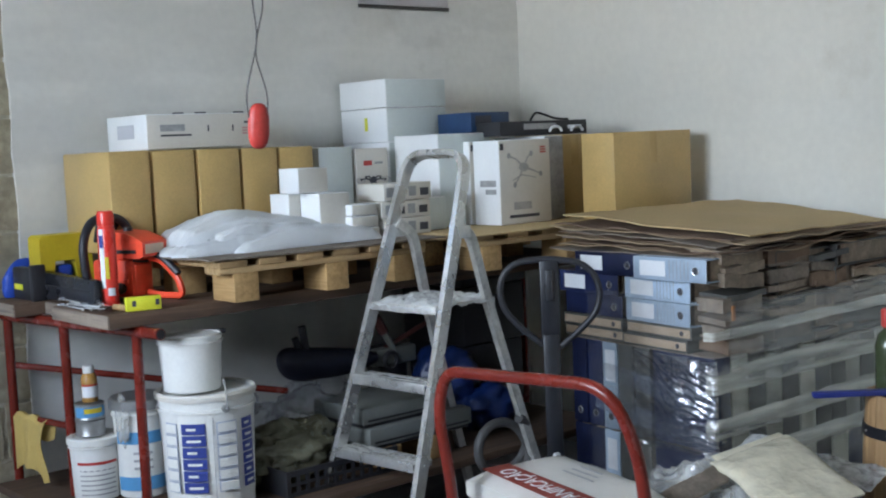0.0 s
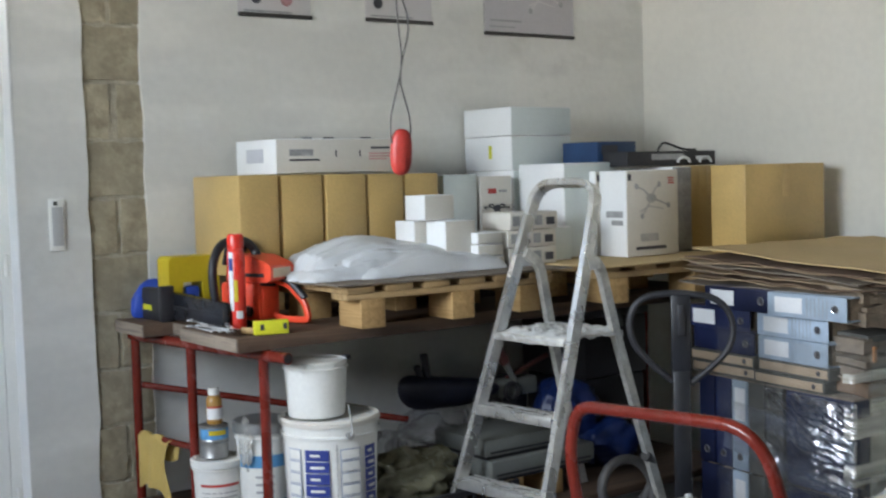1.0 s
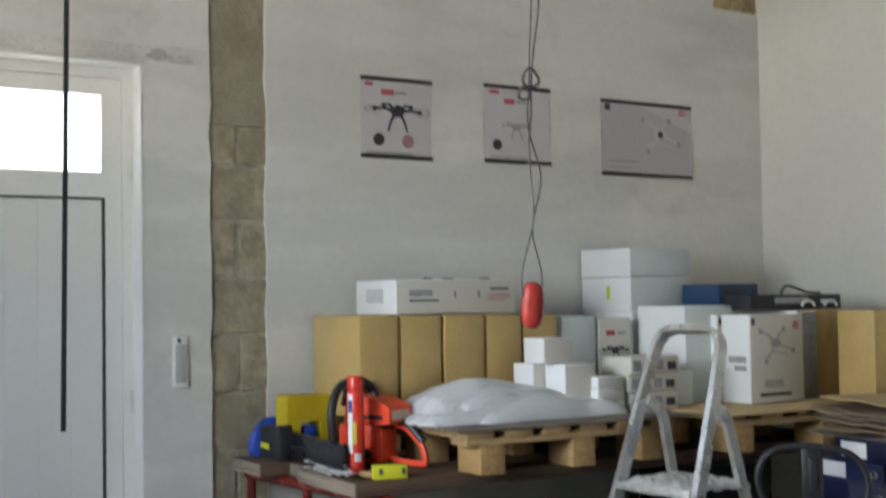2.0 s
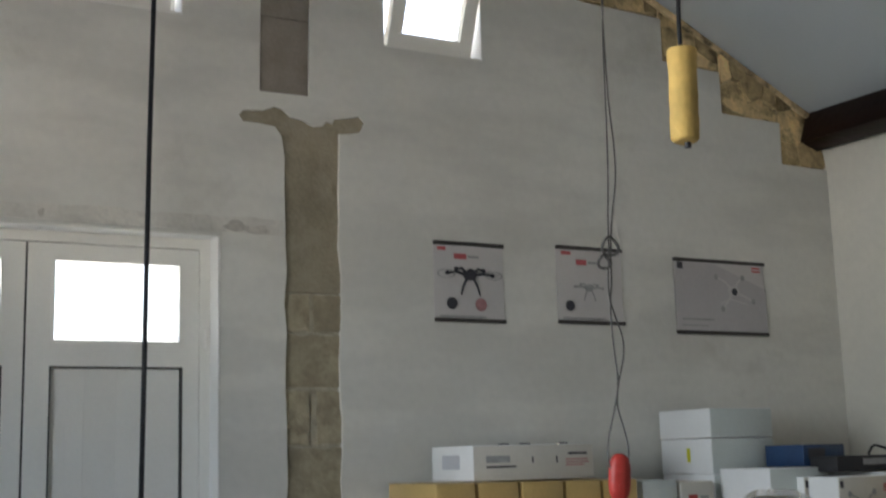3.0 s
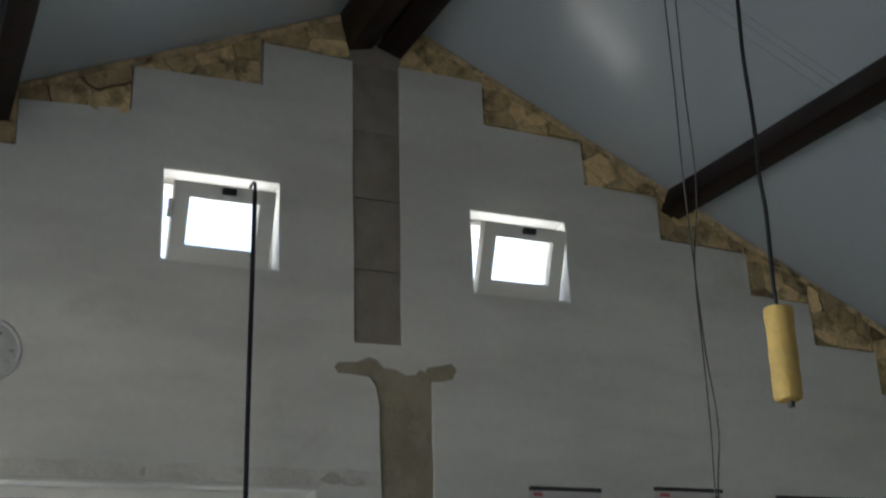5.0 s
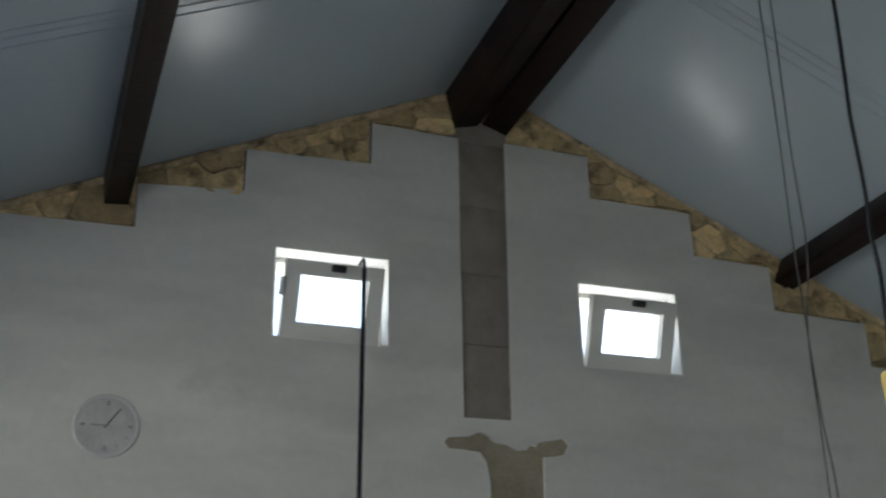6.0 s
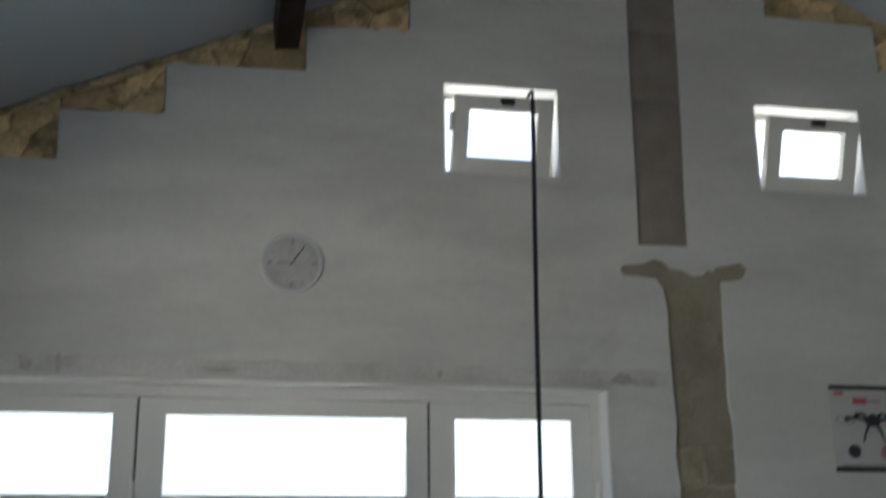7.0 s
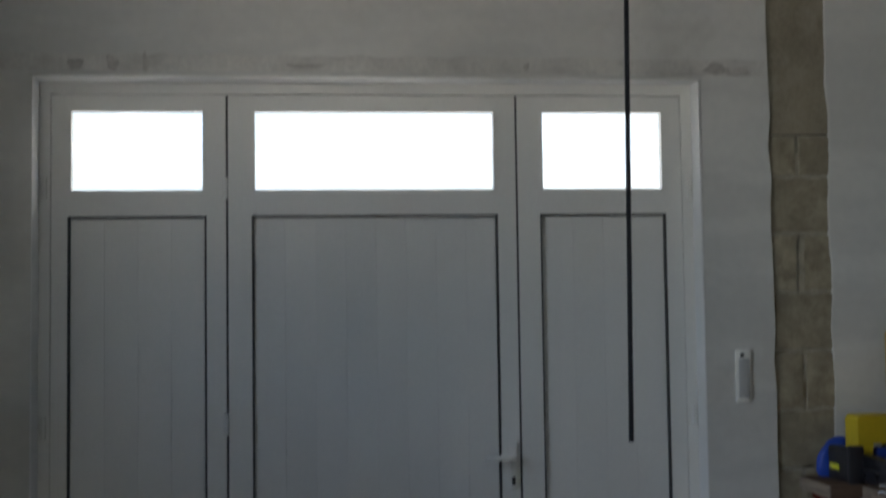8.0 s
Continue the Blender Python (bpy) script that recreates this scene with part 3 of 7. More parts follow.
def stones_between(x0, x1, zlow, seed):
    """Irregular rubble stones that fill the strip from zlow up to the roof."""
    rnd = random.Random(seed)
    bay = [(x0, zlow), (x1, zlow), (x1, max(zlow + 0.004, roof_z(x1) - 0.012)), (x0, max(zlow + 0.004, roof_z(x0) - 0.012))]
    wpart("rubble_mortar", prism(bay, [], WALL_Y + 0.017, WALL_Y + 0.0292), RUBBLE, wall_north)
    sites = []
    gap = rnd.uniform(0.085, 0.135)
    for _ in range(400):
        s = (rnd.uniform(x0, x1), rnd.uniform(zlow - 0.02, max(bay[2][1], bay[3][1])))
        if s[1] < roof_z(s[0]) and all(math.hypot((s[0] - q[0]) * 0.8, s[1] - q[1]) > gap for q in sites):
            sites.append(s)
    for s in sites:
        cell = bay
        for q in sites:
            if q is not s and cell:
                cell = clip(cell, ((s[0] + q[0]) / 2, (s[1] + q[1]) / 2), (q[0] - s[0], q[1] - s[1]))
        if len(cell) < 3:
            continue
        cx, cz = sum(p[0] for p in cell) / len(cell), sum(p[1] for p in cell) / len(cell)
        loop, wide = [], rnd.random() < 0.35
        for p, q in zip(cell, cell[1:] + cell[:1]):
            for t in (0.12, 0.5, 0.88):
                x, z = p[0] + (q[0] - p[0]) * t, p[1] + (q[1] - p[1]) * t
                d = math.hypot(x - cx, z - cz) + 1e-6
                g = rnd.uniform(0.003, 0.013) if wide else rnd.uniform(-0.002, 0.004)
                loop.append((x + (cx - x) * min(0.5, g / d), z + (cz - z) * min(0.5, g / d)))
        bm = prism(loop, [], WALL_Y - rnd.uniform(-0.014, 0.004), WALL_Y + 0.0295)
        for v in bm.verts:
            v.co += noise.noise_vector(v.co * 18 + Vector((seed, 0, 0))) * 0.006
            v.co.y = min(v.co.y, WALL_Y + 0.0295)
        wpart("stone", bm, STONE, wall_north, sharp=20)


bays = [(a[0], b[0], a[1]) for a, b in zip(LEFT_STEPS[::2], LEFT_STEPS[1::2])] + [(0.709, 1.07, 4.164), (1.295, 1.675, 4.159)] + [(a[0], b[0], a[1]) for a, b in zip(RIGHT_STEPS[1::2], RIGHT_STEPS[2::2])]
for i, (a, b, z) in enumerate(bays):
    stones_between(a + 0.004, b - 0.004, z + 0.003, 20 + i)
# mortar bead below the ceiling sheets
for side in (-1, 1):
    x_end = WEST if side < 0 else EAST
    pts = [(x, WALL_Y + 0.004, roof_z(x) - 0.012 + 0.004 * math.sin(x * 23)) for x in np.linspace(APEX[0] + side * 0.12, x_end, 40)]
    wpart("mortar_bead", tube(pts, 0.018, 6), RUBBLE, wall_north, "mortar bead under the ceiling")

# brushed cement band over the door
low, high = wavy((WEST + 0.01, 2.405), (1.165, 2.405), 0.06, 0.004, 8), wavy((1.165, 2.462), (WEST + 0.01, 2.462), 0.06, 0.010, 9)
wpart("cement_band", prism(low + [(1.165, 2.405)] + high, [], WALL_Y - 0.001, WALL_Y - 0.0001), BAND, wall_north, "greyish brushed band over the door")

# grey smears on the plaster over the door
for i, (x, z, w, h) in enumerate(((-1.22, 2.425, 0.05, 0.05), (-1.10, 2.43, 0.04, 0.06), (-0.99, 2.43, 0.02, 0.07), (0.985, 2.43, 0.09, 0.035), (1.07, 2.42, 0.09, 0.03), (0.31, 2.43, 0.02, 0.03), (-0.45, 2.425, 0.12, 0.02))):
    loop = [(x + w * 0.5 * math.cos(a) * (1 + 0.3 * math.sin(3 * a + i)), z + h * 0.5 * math.sin(a) * (1 + 0.3 * math.cos(2 * a + i))) for a in np.linspace(0, 2 * math.pi, 14)[:-1]]
    wpart("smear", prism(loop, [], WALL_Y - 0.0022, WALL_Y - 0.0012), STAIN, wall_north, "grey cement smear")

wall_east = solo("wall_east", rbox(EAST, EAST + 0.25, SOUTH - 0.2, WALL_Y + 0.02, 0, roof_z(EAST) + 0.02, 0, ASKEW_FLAT), PLASTER_E, "cream plastered side wall", "wall", kind="structure")
# unseen end wall; its doorway is added to brighten the door and under the table
south = [(WEST - 0.25, 0), (-0.35, 0), (-0.35, 2.08), (0.55, 2.08), (0.55, 0), (EAST + 0.9, 0), (EAST + 0.9, 3.4), (APEX[0] + 0.5, APEX[1]), (WEST - 0.25, 3.2)]
wall_south = solo("wall_south", prism(south, [], SOUTH - 0.25, SOUTH), PLASTER, "unseen plastered end wall, doorway added to let daylight in", "wall", kind="structure")
# unseen side wall; its window opening is added for daylight from the left
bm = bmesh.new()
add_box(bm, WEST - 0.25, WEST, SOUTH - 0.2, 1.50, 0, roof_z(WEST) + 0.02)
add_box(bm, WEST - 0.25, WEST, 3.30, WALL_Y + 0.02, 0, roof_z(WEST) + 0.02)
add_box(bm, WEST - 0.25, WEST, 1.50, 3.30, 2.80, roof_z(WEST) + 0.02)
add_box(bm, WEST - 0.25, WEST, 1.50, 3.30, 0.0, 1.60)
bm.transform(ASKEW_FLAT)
wall_west = solo("wall_west", bm, PLASTER, "unseen plastered side wall, wide window added to let daylight in", "wall", kind="structure")
floor = solo("floor", rbox(WEST - 0.25, EAST + 0.9, SOUTH - 0.2, WALL_Y + 0.27, -0.12, 0, 0), FLOOR, "grey concrete floor", "floor", kind="structure")
ground = solo("ground", rbox(-1500, 1500, -1500, 1500, -0.4, -0.125, 0), GROUND, "pale gravel ground outside", "ground", kind="structure")

bm = bmesh.new()
for side in (-1, 1):
    x1 = (WEST - 0.35) if side < 0 else (EAST + 0.35)
    n = 24
    cols = []
    for i in range(n + 1):
        x = APEX[0] + (x1 - APEX[0]) * i / n
        row = []
        for j in range(41):
            y = SOUTH - 0.3 + (WALL_Y + 0.35 - SOUTH + 0.3) * j / 40
            z = roof_z(x) + 0.0015 * noise.noise(Vector((x * 0.9, y * 0.8, side * 3.0)))
            row.append(bm.verts.new((x, y, z)))
        cols.append(row)
    for a, b in zip(cols, cols[1:]):
        for j in range(40):
            bm.faces.new((a[j], a[j + 1], b[j + 1], b[j]))
bmesh.ops.remove_doubles(bm, verts=bm.verts[:], dist=0.0005)
r = bmesh.ops.extrude_face_region(bm, geom=bm.faces[:])
bmesh.ops.translate(bm, vec=(0, 0, 0.08), verts=[v for v in r["geom"] if isinstance(v, bmesh.types.BMVert)])
# ribs where two sheets overlap, running down the slope
for y in (-1.80, -0.80, 0.20, 1.20, 2.20, 3.16, 3.20, 3.25):
    for side in (-1, 1):
        x1 = (WEST if side < 0 else EAST) - side * 0.02
        add_tube(bm, [(APEX[0] + side * 0.02, y, roof_z(APEX[0] + side * 0.02)), (x1, y, roof_z(x1))], 0.004, 6)
bm.transform(ASKEW)
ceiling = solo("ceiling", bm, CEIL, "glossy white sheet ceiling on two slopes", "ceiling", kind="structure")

for x, drop, w, h, tilt in ((-0.276, 0.0, 0.090, 0.125, -6), (1.080, 0.01, 0.115, 0.16, -14), (1.308, 0.01, 0.115, 0.16, 20), (2.620, 0.008, 0.092, 0.100, 20), (3.89, 0.03, 0.11, 0.12, 20), (-1.54, 0.0, 0.11, 0.13, -20)):
    base = Vector((x, 0, roof_z(x)))
    bm = rbox(-w / 2, w / 2, SOUTH, WALL_Y + 0.02, -h - drop, 0.03, 0.006)
    bm.transform(Matrix.Translation(base) @ pose(0, 0, 0, 0, tilt, 0))
    bm.transform(ASKEW)
    solo("roof_beam", bm, BEAM, "dark varnished wooden roof beam along the ceiling", "beam", base=(x, WALL_Y, roof_z(x) - h), group="roof beams", kind="structure")
# mortar lump between the two ridge beams
solo("ridge_mortar", crumple(rbox(1.12, 1.285, WALL_Y - 0.03, WALL_Y + 0.029, 4.25, 4.37, 0.02), 0.012, 20), MORTAR, "mortar packed round the ridge beams", "mortar", base=(1.2, WALL_Y, 4.25), kind="structure")

# ---- hopper windows ----
for n, (x0, x1, z0, z1) in enumerate(WINDOWS):
    win = thing("window_%d" % (n + 1), pose((x0 + x1) / 2, WALL_Y + 0.2, z0), "small white hopper window tilted open inwards", "window", "gable windows", "structure")
    fy0, fy1 = WALL_Y + 0.095, WALL_Y + 0.150
    wpart("window_frame", prism(rect(x0, x1, z0, z1), [rect(x0 + 0.025, x1 - 0.025, z0 + 0.025, z1 - 0.025)], fy0, fy1), PVC, win)
    wpart("reveal", prism(rect(x0, x1, z0, z1), [rect(x0 + 0.004, x1 - 0.004, z0 + 0.003, z1 - 0.004)], WALL_Y + 0.001, WALL_Y + 0.268), REVEAL, win, "white-painted reveal")
    # the sash leans into the room about its lower edge
    sx0, sx1 = x0 + 0.038, x1 - 0.034
    h = z1 - z0 - 0.056
    hinge = Matrix.Translation((0, fy0 - 0.004, z0 + 0.022)) @ pose(0, 0, 0, 22, 0, 0)
    bm = prism(rect(sx0, sx1, 0, h), [rect(sx0 + 0.056, sx1 - 0.058, 0.076, h - 0.055)], -0.045, 0.0)
    bm.transform(hinge)
    sash = wpart("sash", bm, PVC, win)
    bm = rbox(sx0 + 0.054, sx1 - 0.056, -0.024, -0.018, 0.074, h - 0.053, 0)
    bm.transform(hinge)
    pane = wpart("pane", bm, GLASS, sash)
    pane.visible_shadow = False
    bm = rbox((sx0 + sx1) / 2 - 0.020, (sx0 + sx1) / 2 + 0.032, -0.078, -0.045, h - 0.034, h - 0.006, 0.006)
    bm.transform(hinge)
    wpart("catch", bm, BLACK_PLASTIC, sash, "black catch")
    bm = rbox(sx0 - 0.016, sx0 - 0.004, -0.06, -0.02, h * 0.55, h * 0.78, 0.003)
    bm.transform(hinge)
    if n == 0:
        wpart("stay", bm, PVC, sash)
    wpart("window_sill", rbox(x0 + 0.005, x1 - 0.005, WALL_Y + 0.002, fy0, z0 + 0.0035, z0 + 0.008, 0.001), PVC, win)

# ---- entrance door of three leaves ----
door = thing("door_1", pose(-0.21, 4.4, 0), "white plastic three-leaf door with frosted top panes, shut", "door", kind="structure")
DY = 4.40
wpart("reveal", prism([(DOOR[0], 0.0), (DOOR[0] + 0.004, 0.0), (DOOR[0] + 0.004, DOOR[2] - 0.004), (DOOR[1] - 0.004, DOOR[2] - 0.004), (DOOR[1] - 0.004, 0.0), (DOOR[1], 0.0), (DOOR[1], DOOR[2]), (DOOR[0], DOOR[2])], [], WALL_Y + 0.001, DY - 0.005), REVEAL, door, "white-painted reveal")
wpart("door_frame", prism([(DOOR[0] + 0.002, 0.0), (DOOR[0] + 0.042, 0.0), (DOOR[0] + 0.042, DOOR[2] - 0.042), (DOOR[1] - 0.042, DOOR[2] - 0.042), (DOOR[1] - 0.042, 0.0), (DOOR[1] - 0.002, 0.0), (DOOR[1] - 0.002, DOOR[2] - 0.002), (DOOR[0] + 0.002, DOOR[2] - 0.002)], [], DY - 0.004, DY + 0.07), PVC, door)
for lx0, lx1, px0, px1, boards in ((-1.316, -0.728, -1.259, -0.796, 4), (-0.720, 0.284, -0.638, 0.217, 8), (0.292, 0.884, 0.372, 0.823, 4)):
    leaf = wpart("leaf", prism(rect(lx0, lx1, 0.01, DOOR[2] - 0.046), [rect(px0, px1, 2.003, 2.296), rect(px0, px1, 0.14, 1.922)], DY, DY + 0.06), PVC, door)
    bead = prism(rect(px0, px1, 2.003, 2.296), [rect(px0 + 0.010, px1 - 0.010, 2.013, 2.286)], DY - 0.004, DY + 0.03)
    wpart("glazing_bead", bead, PVC, leaf)
    p = wpart("pane", rbox(px0 + 0.008, px1 - 0.008, DY + 0.030, DY + 0.036, 2.011, 2.288, 0), GLASS, leaf)
    p.visible_shadow = False
    wpart("seal", prism(rect(px0 - 0.002, px1 + 0.002, 0.138, 1.924), [rect(px0 + 0.004, px1 - 0.004, 0.144, 1.918)], DY - 0.0015, DY + 0.02), PVC_GROOVE, leaf, "dark rubber seal")
    wpart("backing", rbox(px0 - 0.01, px1 + 0.01, DY + 0.0455, DY + 0.058, 0.12, 1.94, 0), PVC, leaf)
    bw = (px1 - px0 - 0.012) / boards
    for i in range(boards):
        a = px0 + 0.006 + i * bw
        wpart("board", rbox(a + 0.0003, a + bw - 0.0003, DY + 0.012, DY + 0.045, 0.146, 1.916, 0), PVC, leaf)
for x in (-0.724, 0.288):
    wpart("gap_seal", rbox(x - 0.0038, x + 0.0038, DY + 0.004, DY + 0.05, 0.01, DOOR[2] - 0.0462, 0), PVC_GROOVE, door, "dark gap between leaves")
wpart("handle_plate", rbox(0.243, 0.273, DY - 0.014, DY, 0.965, 1.125, 0.004), PVC, door)
wpart("door_handle", add_tube(tube([(0.258, DY - 0.012, 1.078), (0.258, DY - 0.05, 1.078)], 0.010), fillet([(0.258, DY - 0.05, 1.078), (0.235, DY - 0.056, 1.078), (0.155, DY - 0.052, 1.074)], 0.02), 0.011), PVC, door, "white lever handle")
wpart("keyhole", rbox(0.252, 0.264, DY - 0.017, DY - 0.012, 0.978, 1.006, 0.002), PVC_GROOVE, door)
for x in (-0.728, 0.905, -1.335):
    for z in (0.35, 1.17, 1.98):
        wpart("hinge", lathe([(0.0, 0), (0.008, 0.002), (0.008, 0.076), (0.0, 0.078)], 12, (x, DY - 0.011, z)), PVC, door)
door.matrix_basis = Matrix.Translation((-0.21, 0, 1.3)) @ pose(0, 0, 0, 0, -0.2, 0) @ Matrix.Translation((0.21, 0, -1.3)) @ door.matrix_basis  # hung a little out of level
# lighter lintel lip over the opening
wpart("lintel_lip", rbox(DOOR[0] - 0.01, DOOR[1] + 0.004, WALL_Y - 0.012, WALL_Y - 0.0005, DOOR[2] - 0.004, DOOR[2] + 0.012, 0.004), PLASTER, wall_north)

# pole that hangs from the window
pole = thing("window_pole", pose(0.66, 4.16, 1.14), "thin black pole hanging from the small window", "pole")
wpart("rod", tube([(0.650, 4.185, 3.46), (0.634, 4.17, 2.6), (0.622, 4.165, 1.145)], 0.0085, 10), BLACK_STEEL, pole)
wpart("hook", tube(fillet([(0.650, 4.185, 3.46), (0.652, 4.19, 3.50), (0.652, 4.24, 3.51), (0.652, 4.29, 3.49)], 0.02), 0.006, 8), BLACK_STEEL, pole)

switch = thing("wall_switch", pose(1.06, WALL_Y, 1.25), "narrow white plastic switch box on the plaster", "switch")
wpart("casing", rbox(1.030, 1.086, WALL_Y - 0.009, WALL_Y, 1.258, 1.440, 0.004), PVC, switch)
wpart("cover", rbox(1.040, 1.078, WALL_Y - 0.012, WALL_Y - 0.0085, 1.275, 1.410, 0.001), SOFT_GREY, switch, "greyer cover")
wpart("button", rbox(1.046, 1.058, WALL_Y - 0.014, WALL_Y - 0.0085, 1.415, 1.430, 0.001), PVC_GROOVE, switch)

clock = thing("wall_clock", pose(-0.222, WALL_Y, 2.70), "round white wall clock with dark hands", "clock")
turn = Matrix.Translation((-0.222, WALL_Y, 2.815)) @ pose(0, 0, 0, 90, 0, 0)
bm = lathe([(0, 0), (0.108, 0), (0.112, 0.006), (0.108, 0.011), (0.100, 0.011), (0.098, 0.009), (0, 0.009)], 48)
bm.transform(turn)
wpart("case", bm, CLOCK_RIM, clock)
bm = lathe([(0, 0.0092), (0.097, 0.0092), (0.097, 0.0102), (0, 0.0102)], 48)
bm.transform(turn)
wpart("dial", bm, CLOCK_FACE, clock)
for i in range(12):
    a = i * math.pi / 6
    bm = rbox(-0.005, 0.005, 0.070, 0.087, 0.0102, 0.0108, 0)
    bm.transform(turn @ pose(0, 0, 0, 0, 0, -math.degrees(a)))
    wpart("hour_mark", bm, PRINT_GREY if i % 3 == 0 else SOFT_GREY, clock)
for length, w, ang, nm in ((0.052, 0.007, -90, "hour_hand"), (0.075, 0.005, 35, "minute_hand")):
    bm = rbox(-w / 2, w / 2, -0.012, length, 0.0115, 0.013, 0)
    bm.transform(turn @ pose(0, 0, 0, 0, 0, -ang))
    wpart(nm, bm, PRINT_DARK if nm == "minute_hand" else PRINT_GREY, clock)


# ---- posters ----
def bars(parent, x0, x1, z, rows, h, gap, y, material, seed, name="print_line"):
    rnd = random.Random(seed)
    for i in range(rows):
        end = x0 + (x1 - x0) * rnd.uniform(0.7, 1.0)
        zz = z - i * (h + gap)
        wpart(name, rbox(x0, end, y - 0.0008, y, zz - h, zz, 0), material, parent)


def flat_disc(x, z, rx, rz, yy, hole=0.0):
    """A thin printed oval, or a ring where hole is over 0."""
    loop = [(math.cos(a), math.sin(a)) for a in np.linspace(0, 2 * math.pi, 17)[:-1]]
    return prism([(x + rx * c, z + rz * d) for c, d in loop], [[(x + rx * hole * c, z + rz * hole * d) for c, d in loop]] if hole else [], yy - 0.0008, yy)


def flat_stroke(pts, w0, w1, yy):
    """A thin printed stroke along points that narrows from w0 to w1."""
    left, right = [], []
    for k, p in enumerate(pts):
        a, b = pts[max(k - 1, 0)], pts[min(k + 1, len(pts) - 1)]
        d = math.hypot(b[0] - a[0], b[1] - a[1]) + 1e-9
        w = (w0 + (w1 - w0) * k / (len(pts) - 1)) * 0.5
        nx, nz = -(b[1] - a[1]) / d * w, (b[0] - a[0]) / d * w
        left.append((p[0] + nx, p[1] + nz))
        right.append((p[0] - nx, p[1] - nz))
    return prism(left + right[::-1], [], yy - 0.0008, yy)


def drone(parent, cx, cz, s, y, material, rings=True):
    """A multicopter seen from the front: a dark hub, drooping arms with rotor rings at their ends and splayed legs."""
    wpart("picture_body", flat_disc(cx, cz, 0.26 * s, 0.17 * s, y), material, parent)
    wpart("picture_top", flat_disc(cx + 0.03 * s, cz + 0.14 * s, 0.15 * s, 0.09 * s, y - 0.0009), material, parent)
    for dx, dz in ((-0.86, 0.06), (0.86, 0.02), (-0.52, 0.20), (0.52, 0.18)):
        wpart("picture_arm", flat_stroke([(cx + dx * s * 0.2, cz + 0.02 * s), (cx + dx * s * 0.6, cz + dz * s + 0.05 * s), (cx + dx * s, cz + dz * s)], 0.11 * s, 0.07 * s, y - 0.0010), material, parent)
        wpart("picture_motor", flat_disc(cx + dx * s, cz + dz * s, 0.085 * s, 0.075 * s, y - 0.0019), material, parent)
    if rings:
        for dx in (-0.86, 0.86):
            wpart("picture_rotor", flat_disc(cx + dx * s * 1.06, cz + 0.03 * s, 0.34 * s, 0.15 * s, y - 0.0028, 0.86), PRINT_GREY, parent)
    for dx in (-1, 1):
        wpart("picture_leg", flat_stroke([(cx + dx * 0.10 * s, cz - 0.06 * s), (cx + dx * 0.27 * s, cz - 0.36 * s), (cx + dx * 0.36 * s, cz - 0.66 * s)], 0.10 * s, 0.06 * s, y - 0.0030), material, parent)


def quad(parent, cx, cz, s, y, arm, dark, tilt=0.0):
    """A quadcopter seen from above and aside: four bent arms from a pale hub, motors at their ends, a dark lens."""
    c, d = math.cos(tilt), math.sin(tilt)
    at = lambda u, v: (cx + (u * c - v * d) * s, cz + (u * d + v * c) * s)
    for k, (u, v) in enumerate(((-0.92, 0.42), (0.42, 0.62), (1.05, -0.22), (-0.48, -0.80))):
        wpart("picture_arm", flat_stroke([at(0, 0), at(u * 0.5, v * 0.62 + 0.05), at(u, v)], 0.10 * s, 0.06 * s, y - 0.0002 * k), arm, parent)
        wpart("picture_motor", flat_disc(*at(u, v), 0.10 * s, 0.12 * s, y - 0.0012), dark, parent)
    wpart("picture_body", flat_disc(*at(0, 0), 0.30 * s, 0.20 * s, y - 0.0014), arm, parent)
    wpart("picture_lens", flat_disc(*at(0.05, 0.02), 0.13 * s, 0.11 * s, y - 0.0024), dark, parent)
    wpart("picture_skid", flat_stroke([at(-0.62, -0.62), at(-0.1, -0.34), at(0.75, -0.40)], 0.06 * s, 0.05 * s, y - 0.0020), arm, parent)


def poster(x0, x1, z0, z1, label, skew=0.0):
    ob = thing("poster", pose((x0 + x1) / 2, WALL_Y, z0), label, "poster", "posters on the gable wall")
    y = WALL_Y - 0.006

    def bow(u, v):
        return (x0 + (x1 - x0) * u, y - 0.006 * math.sin(math.pi * u) * (0.4 + 0.6 * v), z0 + (z1 - z0) * v + skew * (u - 0.5))
    bm = grid_sheet(1, 1, 10, 10, bow)
    r = bmesh.ops.extrude_face_region(bm, geom=bm.faces[:])
    bmesh.ops.translate(bm, vec=(0, 0.004, 0), verts=[v for v in r["geom"] if isinstance(v, bmesh.types.BMVert)])
    wpart("sheet", bm, POSTER, ob)
    wpart("top_strip", rbox(x0 - 0.002, x1 + 0.002, y - 0.011, y + 0.003, z1 - 0.012, z1 + 0.003, 0.002), POSTER_DARK, ob, "dark top strip")
    wpart("bottom_strip", rbox(x0 - 0.002, x1 + 0.002, y - 0.011, y + 0.003, z0 - 0.003, z0 + 0.012, 0.002), POSTER_DARK, ob, "dark bottom strip")
    return ob, y - 0.0075


def round_mark(parent, name, x, z, r, y, material):
    wpart(name, prism([(x + r * math.cos(a), z + r * math.sin(a)) for a in np.linspace(0, 2 * math.pi, 17)[:-1]], [], y - 0.0008, y), material, parent)


